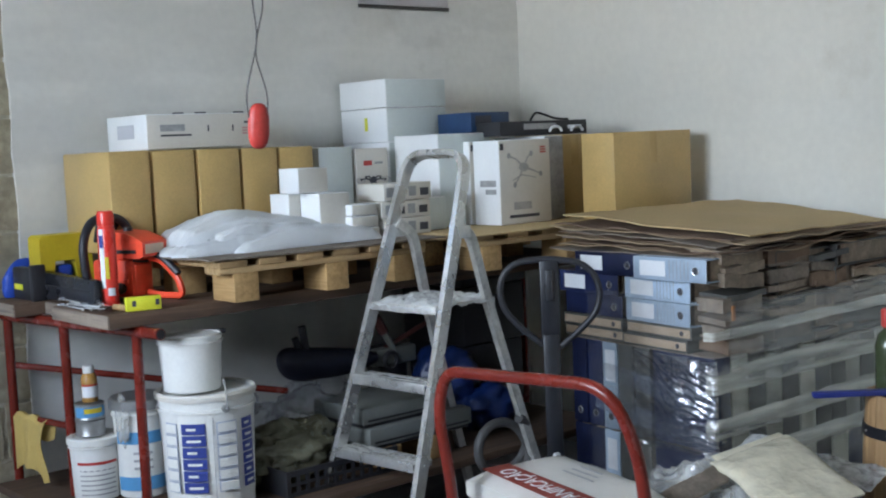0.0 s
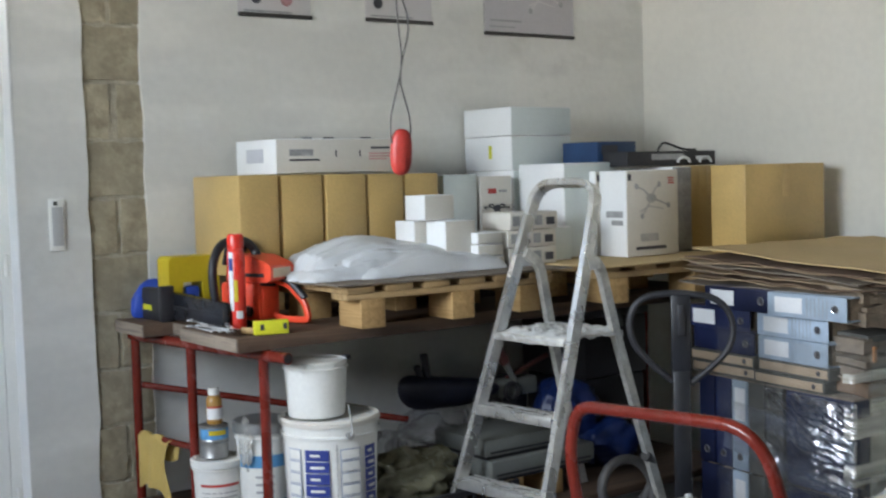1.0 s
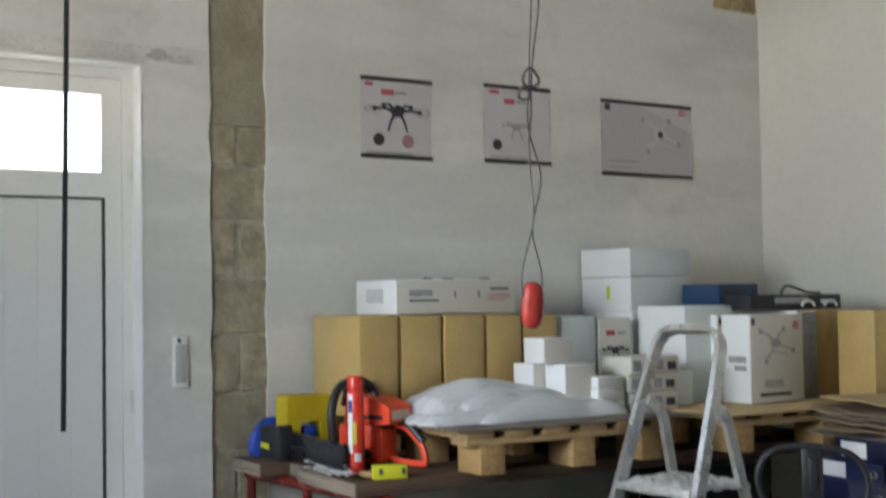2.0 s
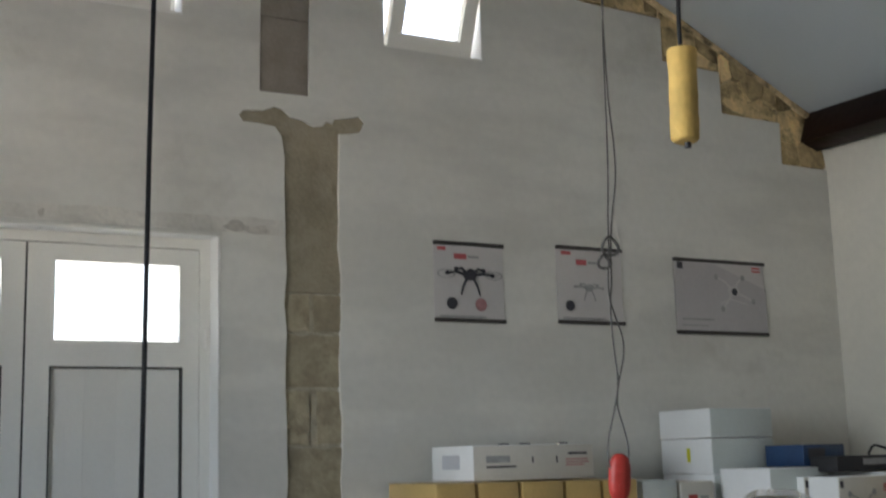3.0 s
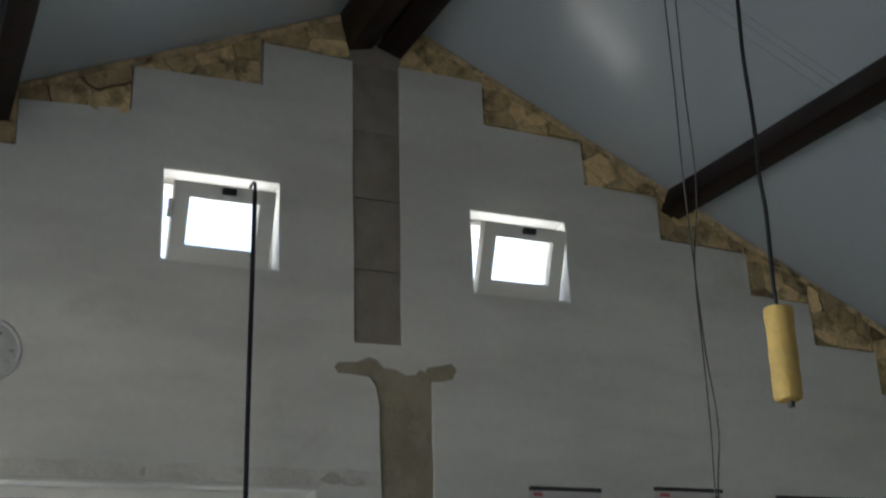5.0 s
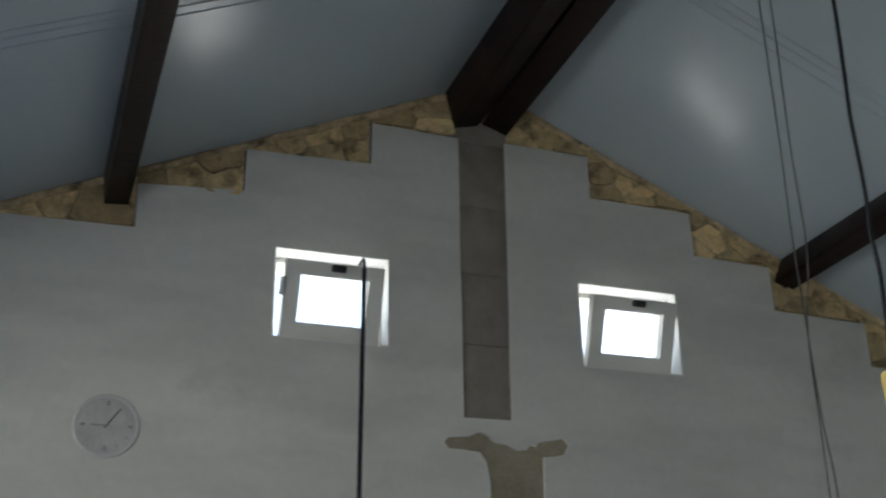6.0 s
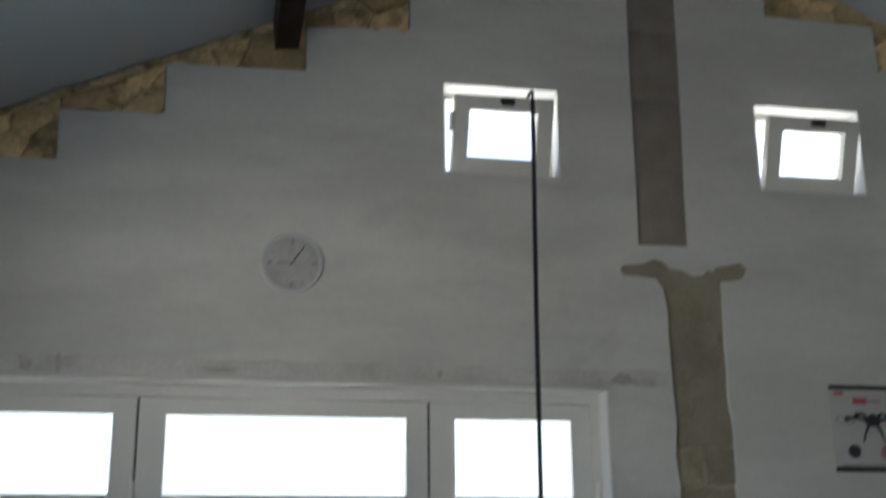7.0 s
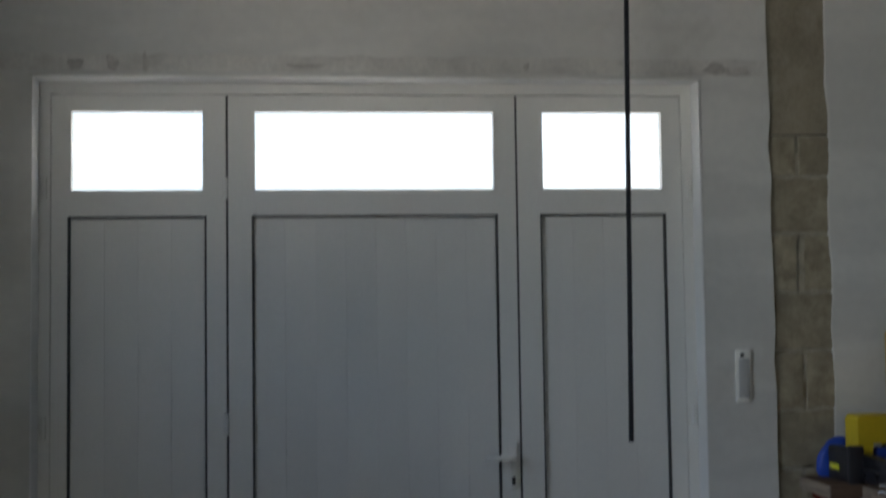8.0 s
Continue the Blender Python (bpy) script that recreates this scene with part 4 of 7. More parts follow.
p1, py = poster(1.782, 2.096, 2.110, 2.422, "white poster of a dark multicopter drone, with dark strips")
bars(p1, 1.795, 1.845, 2.402, 1, 0.014, 0.01, py, POSTER_RED, 1)
bars(p1, 1.868, 1.925, 2.378, 1, 0.022, 0.01, py, POSTER_RED, 2)
bars(p1, 1.93, 1.995, 2.372, 1, 0.010, 0.01, py, PRINT_GREY, 3)
drone(p1, 1.938, 2.292, 0.118, py, PRINT_DARK)
round_mark(p1, "round_emblem", 1.855, 2.180, 0.024, py, PRINT_DARK)
round_mark(p1, "red_emblem", 1.985, 2.178, 0.026, py, mat("faded_red_print", (0.42, 0.22, 0.22), 0.5, var=0.2, scale=60))
bars(p1, 1.80, 2.07, 2.132, 1, 0.008, 0.01, py, PRINT_GREY, 4)
p2, py = poster(2.352, 2.680, 2.118, 2.437, "white poster of a small grey drone, with dark strips")
bars(p2, 2.372, 2.425, 2.416, 1, 0.014, 0.01, py, POSTER_RED, 5)
bars(p2, 2.445, 2.50, 2.384, 1, 0.022, 0.01, py, POSTER_RED, 6)
bars(p2, 2.505, 2.57, 2.378, 1, 0.010, 0.01, py, PRINT_GREY, 7)
drone(p2, 2.505, 2.265, 0.080, py, PRINT_GREY, rings=False)
round_mark(p2, "round_emblem", 2.408, 2.190, 0.022, py, PRINT_DARK)
bars(p2, 2.37, 2.64, 2.142, 1, 0.006, 0.01, py, PRINT_GREY, 8)
p3, py = poster(2.962, 3.477, 2.092, 2.420, "wide pale grey poster of a white quadcopter, with dark strips")
wpart("tone", prism([(2.964, 2.108), (3.475, 2.108), (3.475, 2.30), (3.18, 2.404), (2.964, 2.404)], [], py - 0.0004, py), POSTER_SHADE, p3, "grey tone of the picture")
wpart("mark", rbox(2.975, 3.005, py - 0.0012, py - 0.0005, 2.375, 2.404, 0), PRINT_DARK, p3)
quad(p3, 3.285, 2.285, 0.112, py - 0.0006, POSTER, PRINT_GREY, -0.15)
round_mark(p3, "picture_camera", 3.290, 2.282, 0.016, py - 0.0034, PRINT_DARK)
bars(p3, 2.99, 3.20, 2.158, 1, 0.008, 0.01, py - 0.0006, PRINT_GREY, 9)
bars(p3, 2.985, 3.15, 2.130, 1, 0.006, 0.01, py - 0.0006, PRINT_GREY, 10)
bars(p3, 3.40, 3.455, 2.398, 2, 0.008, 0.006, py - 0.0006, POSTER_RED, 11)

# ---- hanging control and reel ----
CX, CY = 1.192, 2.35
ctrl = thing("hanging_control", pose(CX, CY, 1.485), "red oval hand control hanging on two grey cables", "hoist control")
bm = bmesh.new()
bmesh.ops.create_uvsphere(bm, u_segments=24, v_segments=16, radius=1.0)
for v in bm.verts:
    v.co = Vector((math.copysign(abs(v.co.x) ** 0.75, v.co.x) * 0.024, math.copysign(abs(v.co.y) ** 0.75, v.co.y) * 0.020, math.copysign(abs(v.co.z) ** 0.7, v.co.z) * 0.0515))
bm.transform(Matrix.Translation((CX, CY, 1.536)) @ pose(0, 0, 0, 3, 3, -28))
grip = wpart("grip", bm, RED_RUBBER, ctrl)
for s in (-1, 1):
    bm = lathe([(0, 0), (0.006, 0), (0.006, 0.003), (0, 0.003)], 14)
    bm.transform(Matrix.Translation((CX - 0.009, CY - 0.0175, 1.534 + s * 0.017)) @ pose(0, 0, 0, 90, 0, -28))
    wpart("button", bm, RED_RUBBER, grip)
# height, middle and half the gap of the two strands
STRANDS = ((1.555, 1.192, 0.024), (1.60, 1.192, 0.029), (1.645, 1.192, 0.017), (1.69, 1.192, 0.001), (1.748, 1.203, -0.001), (1.795, 1.208, -0.012), (1.835, 1.207, -0.0145), (1.885, 1.196, -0.006), (1.92, 1.190, 0.001), (1.96, 1.192, 0.005), (2.03, 1.196, 0.002), (2.10, 1.200, 0.005), (2.20, 1.213, 0.011), (2.29, 1.213, 0.009), (2.37, 1.209, 0.004), (2.55, 1.208, 0.0012), (2.64, 1.211, -0.002), (2.74, 1.221, -0.014), (2.85, 1.226, -0.0195), (3.08, 1.227, -0.0145), (3.50, 1.233, -0.018), (3.95, 1.236, -0.015), (4.37, 1.236, -0.017))
for s in (-1, 1):
    wpart("cable", tube(fillet([(x + s * g, CY, z) for z, x, g in STRANDS], 0.04, 3), 0.0019, 6), CABLE, ctrl)
for dz, dx, r in ((2.042, 0.004, 0.021), (2.006, -0.014, 0.015)):
    ring = [(1.194 + dx + r * math.cos(a), CY + 0.006 * math.sin(2 * a), dz + r * math.sin(a)) for a in np.linspace(0, 2 * math.pi, 17)[:-1]]
    wpart("cable_loop", tube(ring, 0.0036, 6, closed=True), CABLE, ctrl)

RY = 2.145
reel = thing("hanging_cable_sleeve", pose(1.257, RY, 2.225), "yellow foam-wrapped tube hanging on a black cable", "hanging tube")
bm = lathe([(0, 0), (0.024, 0.0), (0.030, 0.006), (0.031, 0.05), (0.0295, 0.06), (0.0315, 0.10), (0.030, 0.15), (0.0325, 0.19), (0.0315, 0.205), (0.028, 0.206), (0.024, 0.199), (0.010, 0.200), (0, 0.200)], 24)
bm.transform(Matrix.Translation((1.257, RY, 2.236)) @ pose(0, 0, 0, 0, 1.6, 0))
wpart("sleeve", crumple(bm, 0.0018, 60), ROLL, reel)
wpart("cable", tube(fillet([(1.260, RY, 2.43), (1.259, RY, 2.50), (1.264, RY, 2.60), (1.268, RY, 2.68), (1.261, RY, 2.75), (1.267, RY, 2.84), (1.267, RY, 2.95), (1.263, RY, 3.06), (1.271, RY, 3.21), (1.277, RY, 3.37), (1.279, RY, 3.7), (1.276, RY, 4.36)], 0.05, 3), 0.0048, 8), BLACK_CABLE, reel)
wpart("plug", lathe([(0, 0), (0.007, 0.002), (0.007, 0.016), (0, 0.018)], 10, (1.264, RY, 2.222)), BLACK_PLASTIC, reel)

# ---- work table on red steel trestles ----
table = thing("work_table", pose(2.3, 3.8, 0), "dark plank table on red tubular steel trestles", "table")
TZ = 1.005
for x0, x1, y0, y1 in ((1.300, 3.47, 3.430, 3.850), (1.345, 3.47, 3.856, 4.010), (1.238, 3.47, 4.016, 4.270)):
    plank = wpart("plank", rbox(x0 + 0.006, x1, y0, y1, TZ - 0.045, TZ, 0.004), PLANK, table)
    wpart("plank_end", rbox(x0, x0 + 0.0058, y0 + 0.002, y1 - 0.002, TZ - 0.043, TZ - 0.002, 0.001), PLANK_END, plank, "greyed sawn end")
wpart("shelf", rbox(1.22, 3.3, 3.20, 4.24, 0.325, 0.355, 0.003), PLANK, table)
tx = lambda y: 1.422 - 0.132 * (y - 3.34)
wpart("top_rail", tube([(tx(3.335), 3.335, 0.9415), (tx(4.27), 4.27, 0.9415)], 0.0185, 16), RED_STEEL, table)
for y in (4.247, 3.881, 3.463):
    wpart("leg", tube([(tx(y), y, 0.0), (tx(y), y, 0.93)], 0.0165, 14), RED_STEEL, table)
wpart("rung", tube([(tx(4.247), 4.247, 0.585), (tx(3.881), 3.881, 0.590)], 0.012, 10), RED_STEEL, table)
wpart("low_rung", tube([(tx(4.247), 4.247, 0.308), (tx(3.463), 3.463, 0.308)], 0.014, 10), RED_STEEL, table)
wpart("top_rail", tube([(3.447, 3.80, 0.9415), (3.447, 4.26, 0.9415)], 0.0185, 16), RED_STEEL, table)
for y in (4.24, 3.84):
    wpart("leg", tube([(3.447, y, 0.0), (3.447, y, 0.93)], 0.0165, 14), RED_STEEL, table)
wpart("low_rung", tube([(3.447, 4.24, 0.308), (3.447, 3.84, 0.308)], 0.014, 10), RED_STEEL, table)
wpart("brace", tube([(1.307, 4.255, 0.765), (2.12, 3.73, 0.60)], 0.012, 10), RED_STEEL, table)
# black plug stands for the shade inside the open pipe
wpart("rail_mouth", tube([(tx(3.3335), 3.3335, 0.9415), (tx(3.35), 3.35, 0.9415)], 0.0145, 14), BLACK_PLASTIC, table, "black plug for the shaded inside of the open pipe")

cloth = thing("dust_cloth", pose(1.33, 4.05, 0.43), "yellow dust cloth hung over a red rung", "cloth")


def drape(u, v):
    y = 4.215 - (0.19 + 0.012 * math.sin(v * 9)) * u + 0.008 * math.sin(v * 7 + u * 3)
    s = (v - 0.30) * 0.30
    z = 0.603 - abs(s) * 0.98 + 0.006 * math.sin(u * 14)
    x = tx(y) - math.copysign(min(abs(s) * 0.9, 0.016), s) - 0.009 * math.sin(u * 12 + v * 3) * min(1, abs(s) * 8)
    return (x, y - 0.05 * u * max(0, v - 0.6), z + 0.02 * math.sin(u * 5) * v)


bm = grid_sheet(1, 1, 22, 22, drape)
r = bmesh.ops.extrude_face_region(bm, geom=bm.faces[:])
bmesh.ops.translate(bm, vec=(-0.0025, 0, 0.001), verts=[v for v in r["geom"] if isinstance(v, bmesh.types.BMVert)])
wpart("fabric", bm, CLOTH, cloth)


# ---- pallets ----
def pallet(base, yaw, w, d, label):
    ob = thing("pallet", pose(*base, 0, 0, yaw), label, "pallet", "pallets on the table")
    for bx in (0.05, w / 2 - 0.012, w - 0.14):
        for by in (0.0, d / 2 - 0.07, d - 0.145):
            part("block", rbox(bx, bx + 0.09, by, by + 0.145, 0, 0.092, 0.003), PALLET_BLOCK, ob)
    for by in (0.0, d / 2 - 0.05, d - 0.10):
        part("stringer", rbox(0, w, by, by + 0.10, 0.0925, 0.113, 0.002), PALLET_WOOD, ob)
    n = 6
    for i in range(n):
        x = i * (w - 0.10) / (n - 1)
        part("deck_board", rbox(x, x + 0.10, -0.004, d, 0.1135, 0.134, 0.002), PALLET_WOOD, ob)
    return ob


pallet((1.640, 3.340, TZ), -2.0, 0.82, 0.86, "pale pine pallet lying on the table")
pallet((2.640, 3.265, TZ), -4.0, 0.95, 0.86, "pale pine pallet with cartons on it")
PT = TZ + 0.134
bm = grid_sheet(1, 1, 24, 18, lambda u, v: (1.60 + 0.95 * u, 3.330 + 0.62 * v - 0.03 * u, PT + 0.003 + 0.012 * max(0, 0.35 - u) * math.sin(v * 6 + 1) ** 2))
r = bmesh.ops.extrude_face_region(bm, geom=bm.faces[:])
bmesh.ops.translate(bm, vec=(0, 0, 0.005), verts=[v for v in r["geom"] if isinstance(v, bmesh.types.BMVert)])
solo("board_sheet", bm, KRAFT_EDGE, "worn grey-brown board sheet on the pallet", "board", base=(2.0, 3.6, PT))
solo("board_sheet", rbox(2.62, 3.62, 3.215, 4.0, PT + 0.001, PT + 0.007, 0.001, ), KRAFT, "brown board sheet on the pallet", "board", base=(3.1, 3.5, PT))
BZ = PT + 0.0085


# ---- cartons ----
def carton(x0, x1, y0, y1, z0, z1, material, label, tape=None, seam=True, group="", front=None, soft=0.0035):
    ob = thing("carton", pose((x0 + x1) / 2, (y0 + y1) / 2, z0), label, "box", group)
    bm = rbox(x0, x1, y0, y1, z0 + 0.0006, z1, soft)
    wpart("body", bm, material, ob)
    # a front in a darker tone carries the shade of the side turned from the light
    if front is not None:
        wpart("front_panel", rbox(x0 + 0.003, x1 - 0.003, y0 - 0.0012, y0 + 0.002, z0 + 0.003, z1 - 0.003, 0.0004), front, ob, "front panel toned darker than the sides, mostly for shade")
    if seam:
        wpart("lid_seam", rbox(x0 + 0.004, x1 - 0.004, (y0 + y1) / 2 - 0.0012, (y0 + y1) / 2 + 0.0012, z1 - 0.001, z1 + 0.0006, 0), KRAFT_EDGE, ob)
    if tape is not None:
        wpart("tape", rbox(x0 + soft, x1 - soft, (y0 + y1) / 2 - 0.024, (y0 + y1) / 2 + 0.024, z1 - 0.004, z1 + 0.0009, 0.0005), tape, ob, "clear parcel tape")
        if soft < 0.005:
            wpart("front_tape", rbox((x0 + x1) / 2 - 0.022, (x0 + x1) / 2 + 0.022, y0 - 0.0008, y0 + 0.001, z1 - 0.13, z1 - 0.004, 0.0004), tape, ob, "clear parcel tape")
    return ob


for i, (a, b) in enumerate(((1.545, 1.700), (1.712, 1.880), (1.891, 2.062), (2.073, 2.230), (2.241, 2.397))):
    dy = (0.0, 0.006, 0.002, 0.008, 0.012)[i]
    carton(a, b, 3.870 + dy, 4.245, BZ, 1.502 - 0.002 * i, CARTON, "brown cardboard carton taped shut, in a row by the wall", CARTON_TAPE, group="brown cartons in a row", soft=0.009)

long_box = carton(1.722, 2.232, 3.925, 4.235, 1.503, 1.628, WHITE_BOX, "long white carton lying on the brown cartons", seam=True, front=BEIGE_SHADE_BOX)
bars(long_box, 1.775, 1.905, 1.590, 1, 0.024, 0.01, 3.9236, PRINT_GREY, 21)
bars(long_box, 1.775, 1.900, 1.555, 1, 0.007, 0.01, 3.9236, PRINT_DARK, 22)
bars(long_box, 2.12, 2.205, 1.597, 1, 0.008, 0.01, 3.9236, PRINT_DARK, 23)
bars(long_box, 2.11, 2.215, 1.575, 3, 0.006, 0.004, 3.9236, mat("pale_red_print", (0.55, 0.30, 0.28), 0.5, var=0.1), 24)
for x in (1.965, 2.068):
    wpart("handle_slot", rbox(x, x + 0.006, 3.9228, 3.924, 1.562, 1.585, 0), PRINT_DARK, long_box)
for x in (1.84, 1.93, 2.09):
    wpart("strap_clip", rbox(x, x + 0.035, 3.93, 3.95, 1.628, 1.633, 0.001), PRINT_DARK, long_box, "small black strap clip")
bm = grid_sheet(1, 1, 1, 4, lambda u, v: (1.7205, 4.02 + 0.13 * v, 1.545 + 0.05 * u))
r = bmesh.ops.extrude_face_region(bm, geom=bm.faces[:])
bmesh.ops.translate(bm, vec=(0.001, 0, 0), verts=[v for v in r["geom"] if isinstance(v, bmesh.types.BMVert)])
wpart("end_print", bm, mat("pale_grey_print", (0.55, 0.56, 0.60), 0.5, var=0.05), long_box)

carton(2.432, 2.595, 3.90, 4.20, BZ, 1.484, GREEN_SHADE_BOX, "pale blue-grey upright carton on the pallet")
kd = carton(2.611, 2.772, 3.90, 4.20, BZ, 1.474, BEIGE_SHADE_BOX, "grey upright carton with a dark drone picture")
bars(kd, 2.648, 2.700, 1.425, 1, 0.020, 0.01, 3.8995, PRINT_RED, 25)
bars(kd, 2.704, 2.748, 1.419, 1, 0.009, 0.01, 3.8995, PRINT_GREY, 26)
drone(kd, 2.692, 1.345, 0.07, 3.8995, PRINT_DARK)
carton(2.838, 3.12, 3.66, 3.935, BZ, 1.517, WHITE_BOX, "tall white carton on the pallet", front=GREEN_SHADE_BOX)
carton(2.825, 3.140, 3.955, 4.270, BZ, 1.495, WHITE_BOX, "white carton by the wall under two others", front=GREEN_SHADE_BOX)
lw = carton(2.820, 3.145, 3.955, 4.270, 1.4955, 1.636, WHITE_BOX, "wide white carton stacked on another", front=GREEN_SHADE_BOX, group="stacked white cartons")
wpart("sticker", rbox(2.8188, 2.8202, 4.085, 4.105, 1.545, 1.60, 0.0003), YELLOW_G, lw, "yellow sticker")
carton(2.816, 3.142, 3.950, 4.268, 1.6375, 1.755, WHITE_BOX, "wide white carton on top of the stack", front=GREEN_SHADE_BOX, group="stacked white cartons")

carton(2.128, 2.258, 3.600, 3.722, 1.3235, 1.414, WHITE_BOX, "small white carton on two others", front=BEIGE_SHADE_BOX, group="small white cartons", seam=False)
carton(2.128, 2.190, 3.668, 3.790, BZ, 1.322, WHITE_BOX, "small white carton half behind another", front=BEIGE_SHADE_BOX, group="small white cartons", seam=False)
carton(2.176, 2.310, 3.545, 3.664, BZ, 1.322, WHITE_BOX, "small white carton, front toned grey for shade", front=BEIGE_SHADE_BOX, group="small white cartons", seam=False)
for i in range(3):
    carton(2.290 - 0.004 * (i % 2), 2.405, 3.50 + 0.004 * i, 3.62, BZ + 0.043 * i, BZ + 0.043 * (i + 1) - 0.002, WHITE_BOX, "thin white carton in a small stack", front=BEIGE_SHADE_BOX, group="thin cartons in a stack", seam=False)
for i in range(3):
    pb = carton(2.43 - 0.006 * (i % 2), 2.655, 3.505 - 0.01 * (i == 2), 3.66, BZ + 0.065 * i, BZ + 0.065 * (i + 1) - 0.002, BEIGE_SHADE_BOX, "printed grey carton in a stack of three", group="printed cartons", seam=False)
    y = 3.5045 - 0.01 * (i == 2)
    for j, (a, b, m) in enumerate(((2.44, 2.475, PRINT_GREY), (2.49, 2.53, PRINT_DARK), (2.545, 2.58, PRINT_GREY), (2.60, 2.64, PRINT_DARK))):
        wpart("picture", rbox(a, b, y - 0.0008, y, BZ + 0.065 * i + 0.014, BZ + 0.065 * i + 0.050 - 0.008 * (j % 2), 0), m, pb)
carton(2.672, 2.80, 3.58, 3.64, BZ, 1.275, WHITE_BOX, "small pale carton behind the printed cartons", front=GREEN_SHADE_BOX, seam=False)

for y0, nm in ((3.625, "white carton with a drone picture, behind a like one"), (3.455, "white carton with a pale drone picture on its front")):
    db = carton(2.972, 3.258, y0, y0 + 0.148, BZ, 1.482, WHITE_BOX, nm, front=BEIGE_SHADE_BOX, group="drone cartons")
    yf = y0 - 0.0014
    quad(db, 3.105, 1.372, 0.092, yf, FAINT, PRINT_GREY, -0.1)
    bars(db, 2.98, 3.005, 1.468, 1, 0.026, 0.01, yf, PRINT_DARK, 31)
    bars(db, 3.045, 3.18, 1.235, 1, 0.030, 0.01, yf, FAINT, 32)
    bars(db, 3.02, 3.21, 1.185, 1, 0.012, 0.01, yf, PRINT_DARK, 33)
    bars(db, 3.20, 3.235, 1.452, 3, 0.006, 0.004, yf, PRINT_RED, 34)
    for k in range(2):
        bm = rbox(2.9705, 2.972, y0 + 0.02, y0 + 0.11 - 0.03 * k, 1.30 - 0.03 * k, 1.325 - 0.036 * k, 0)
        wpart("side_print", bm, PRINT_GREY, db)
carton(3.275, 3.385, 3.50, 3.80, BZ, 1.492, WHITE_BOX, "white carton with a dark edge between others", front=PRINT_GREY)
carton(3.395, 3.56, 3.52, 3.80, BZ, 1.495, CARTON, "brown carton behind the large one", CARTON_TAPE)
carton(3.357, 3.845, 3.20, 3.372, BZ, 1.492, CARTON, "large flat brown carton standing by the side wall", CARTON_TAPE)
blue = carton(3.075, 3.295, 3.72, 3.93, 1.5185, 1.602, PRINT_NAVYBLUE, "flat blue printed box on the white cartons", seam=False)
wpart("picture", rbox(3.10, 3.19, 3.7192, 3.72, 1.545, 1.588, 0), PRINT_DARK, blue)
dark = carton(3.085, 3.60, 3.56, 3.70, 1.4965, 1.556, BLACK_PLASTIC, "long dark printed box on top of cartons", seam=False)
bars(dark, 3.22, 3.44, 1.545, 1, 0.024, 0.01, 3.5595, PRINT_GREY, 35)
bars(dark, 3.48, 3.585, 1.535, 1, 0.016, 0.01, 3.5595, LABEL, 36)
strap = thing("wire_strap", pose(3.46, 3.6, 1.556), "thin dark strap lying curled on the dark box", "strap")
wpart("wire", tube(fillet([(3.36, 3.66, 1.561), (3.40, 3.67, 1.596), (3.46, 3.68, 1.586), (3.52, 3.67, 1.564), (3.58, 3.65, 1.562)], 0.03, 4), 0.005, 6), BLACK_CABLE, strap)
for cx in (3.40, 3.53):
    ring = [(cx + 0.035 * math.cos(a), 3.553, 1.508 + 0.022 * math.sin(a)) for a in np.linspace(0, math.pi, 12)]
    wpart("loop", tube(ring, 0.006, 6), LABEL, strap, "white cord loop")

# milky plastic sheet heaped on the pallet
def heap(x0, w, y0, d, top, seed, rise):
    """One layer of the sheet: a low mound with fine creases that fan out along its length."""
    def at(u, v):
        wob = 0.10 * noise.noise(Vector((u * 3.0, seed, 1.0))) * v + 0.05 * noise.noise(Vector((u * 9.0, seed, 4.0)))
        x = x0 + w * u + 0.030 * noise.noise(Vector((v * 6.0, seed, 7.0))) * (1 if u > 0.5 else -1)
        y = y0 + d * (v + wob * 0.5)
        edge = min(1, 12 * u) ** 0.6 * min(1, 16 * (1 - u)) ** 0.6 * min(1, 10 * v) ** 0.6 * min(1, 7 * (1 - v)) ** 0.6
        prof = math.exp(-((u - rise) / (0.24 if u < rise else 0.42)) ** 2)
        q = Vector((x * 3.0 + 1.5 * y, y * 19 - 6 * x, seed))
        crease = (1 - abs(noise.noise(q))) ** 3 * 0.55 + (1 - abs(noise.noise(q * 2.1 + Vector((5, 1, 0))))) ** 4 * 0.35
        broad = noise.noise(Vector((x * 6.5, y * 8.0, seed + 3)))
        return (x, y, PT + 0.011 + edge * (top * (0.42 + 0.58 * prof) * (0.80 + 0.20 * math.sin(math.pi * v)) + 0.012 * broad + 0.0105 * (crease - 0.4)))
    return grid_sheet(1, 1, 130, 80, at)


plastic = thing("plastic_sheet", pose(2.0, 3.6, PT), "crumpled milky plastic sheet heaped on the pallet", "plastic sheet")
for fold in ((1.59, 0.46, 3.47, 0.30, 0.068, 1.3, 0.60), (1.63, 0.75, 3.52, 0.30, 0.125, 4.1, 0.32), (1.78, 0.60, 3.44, 0.24, 0.070, 7.7, 0.45), (1.70, 0.62, 3.49, 0.26, 0.098, 11.2, 0.34), (2.08, 0.29, 3.50, 0.22, 0.072, 15.4, 0.45)):
    bm = heap(*fold)
    r = bmesh.ops.extrude_face_region(bm, geom=bm.faces[:])
    bmesh.ops.translate(bm, vec=(0, 0, 0.0015), verts=[v for v in r["geom"] if isinstance(v, bmesh.types.BMVert)])
    wpart("fold", bm, MILKY, plastic, sharp=75)

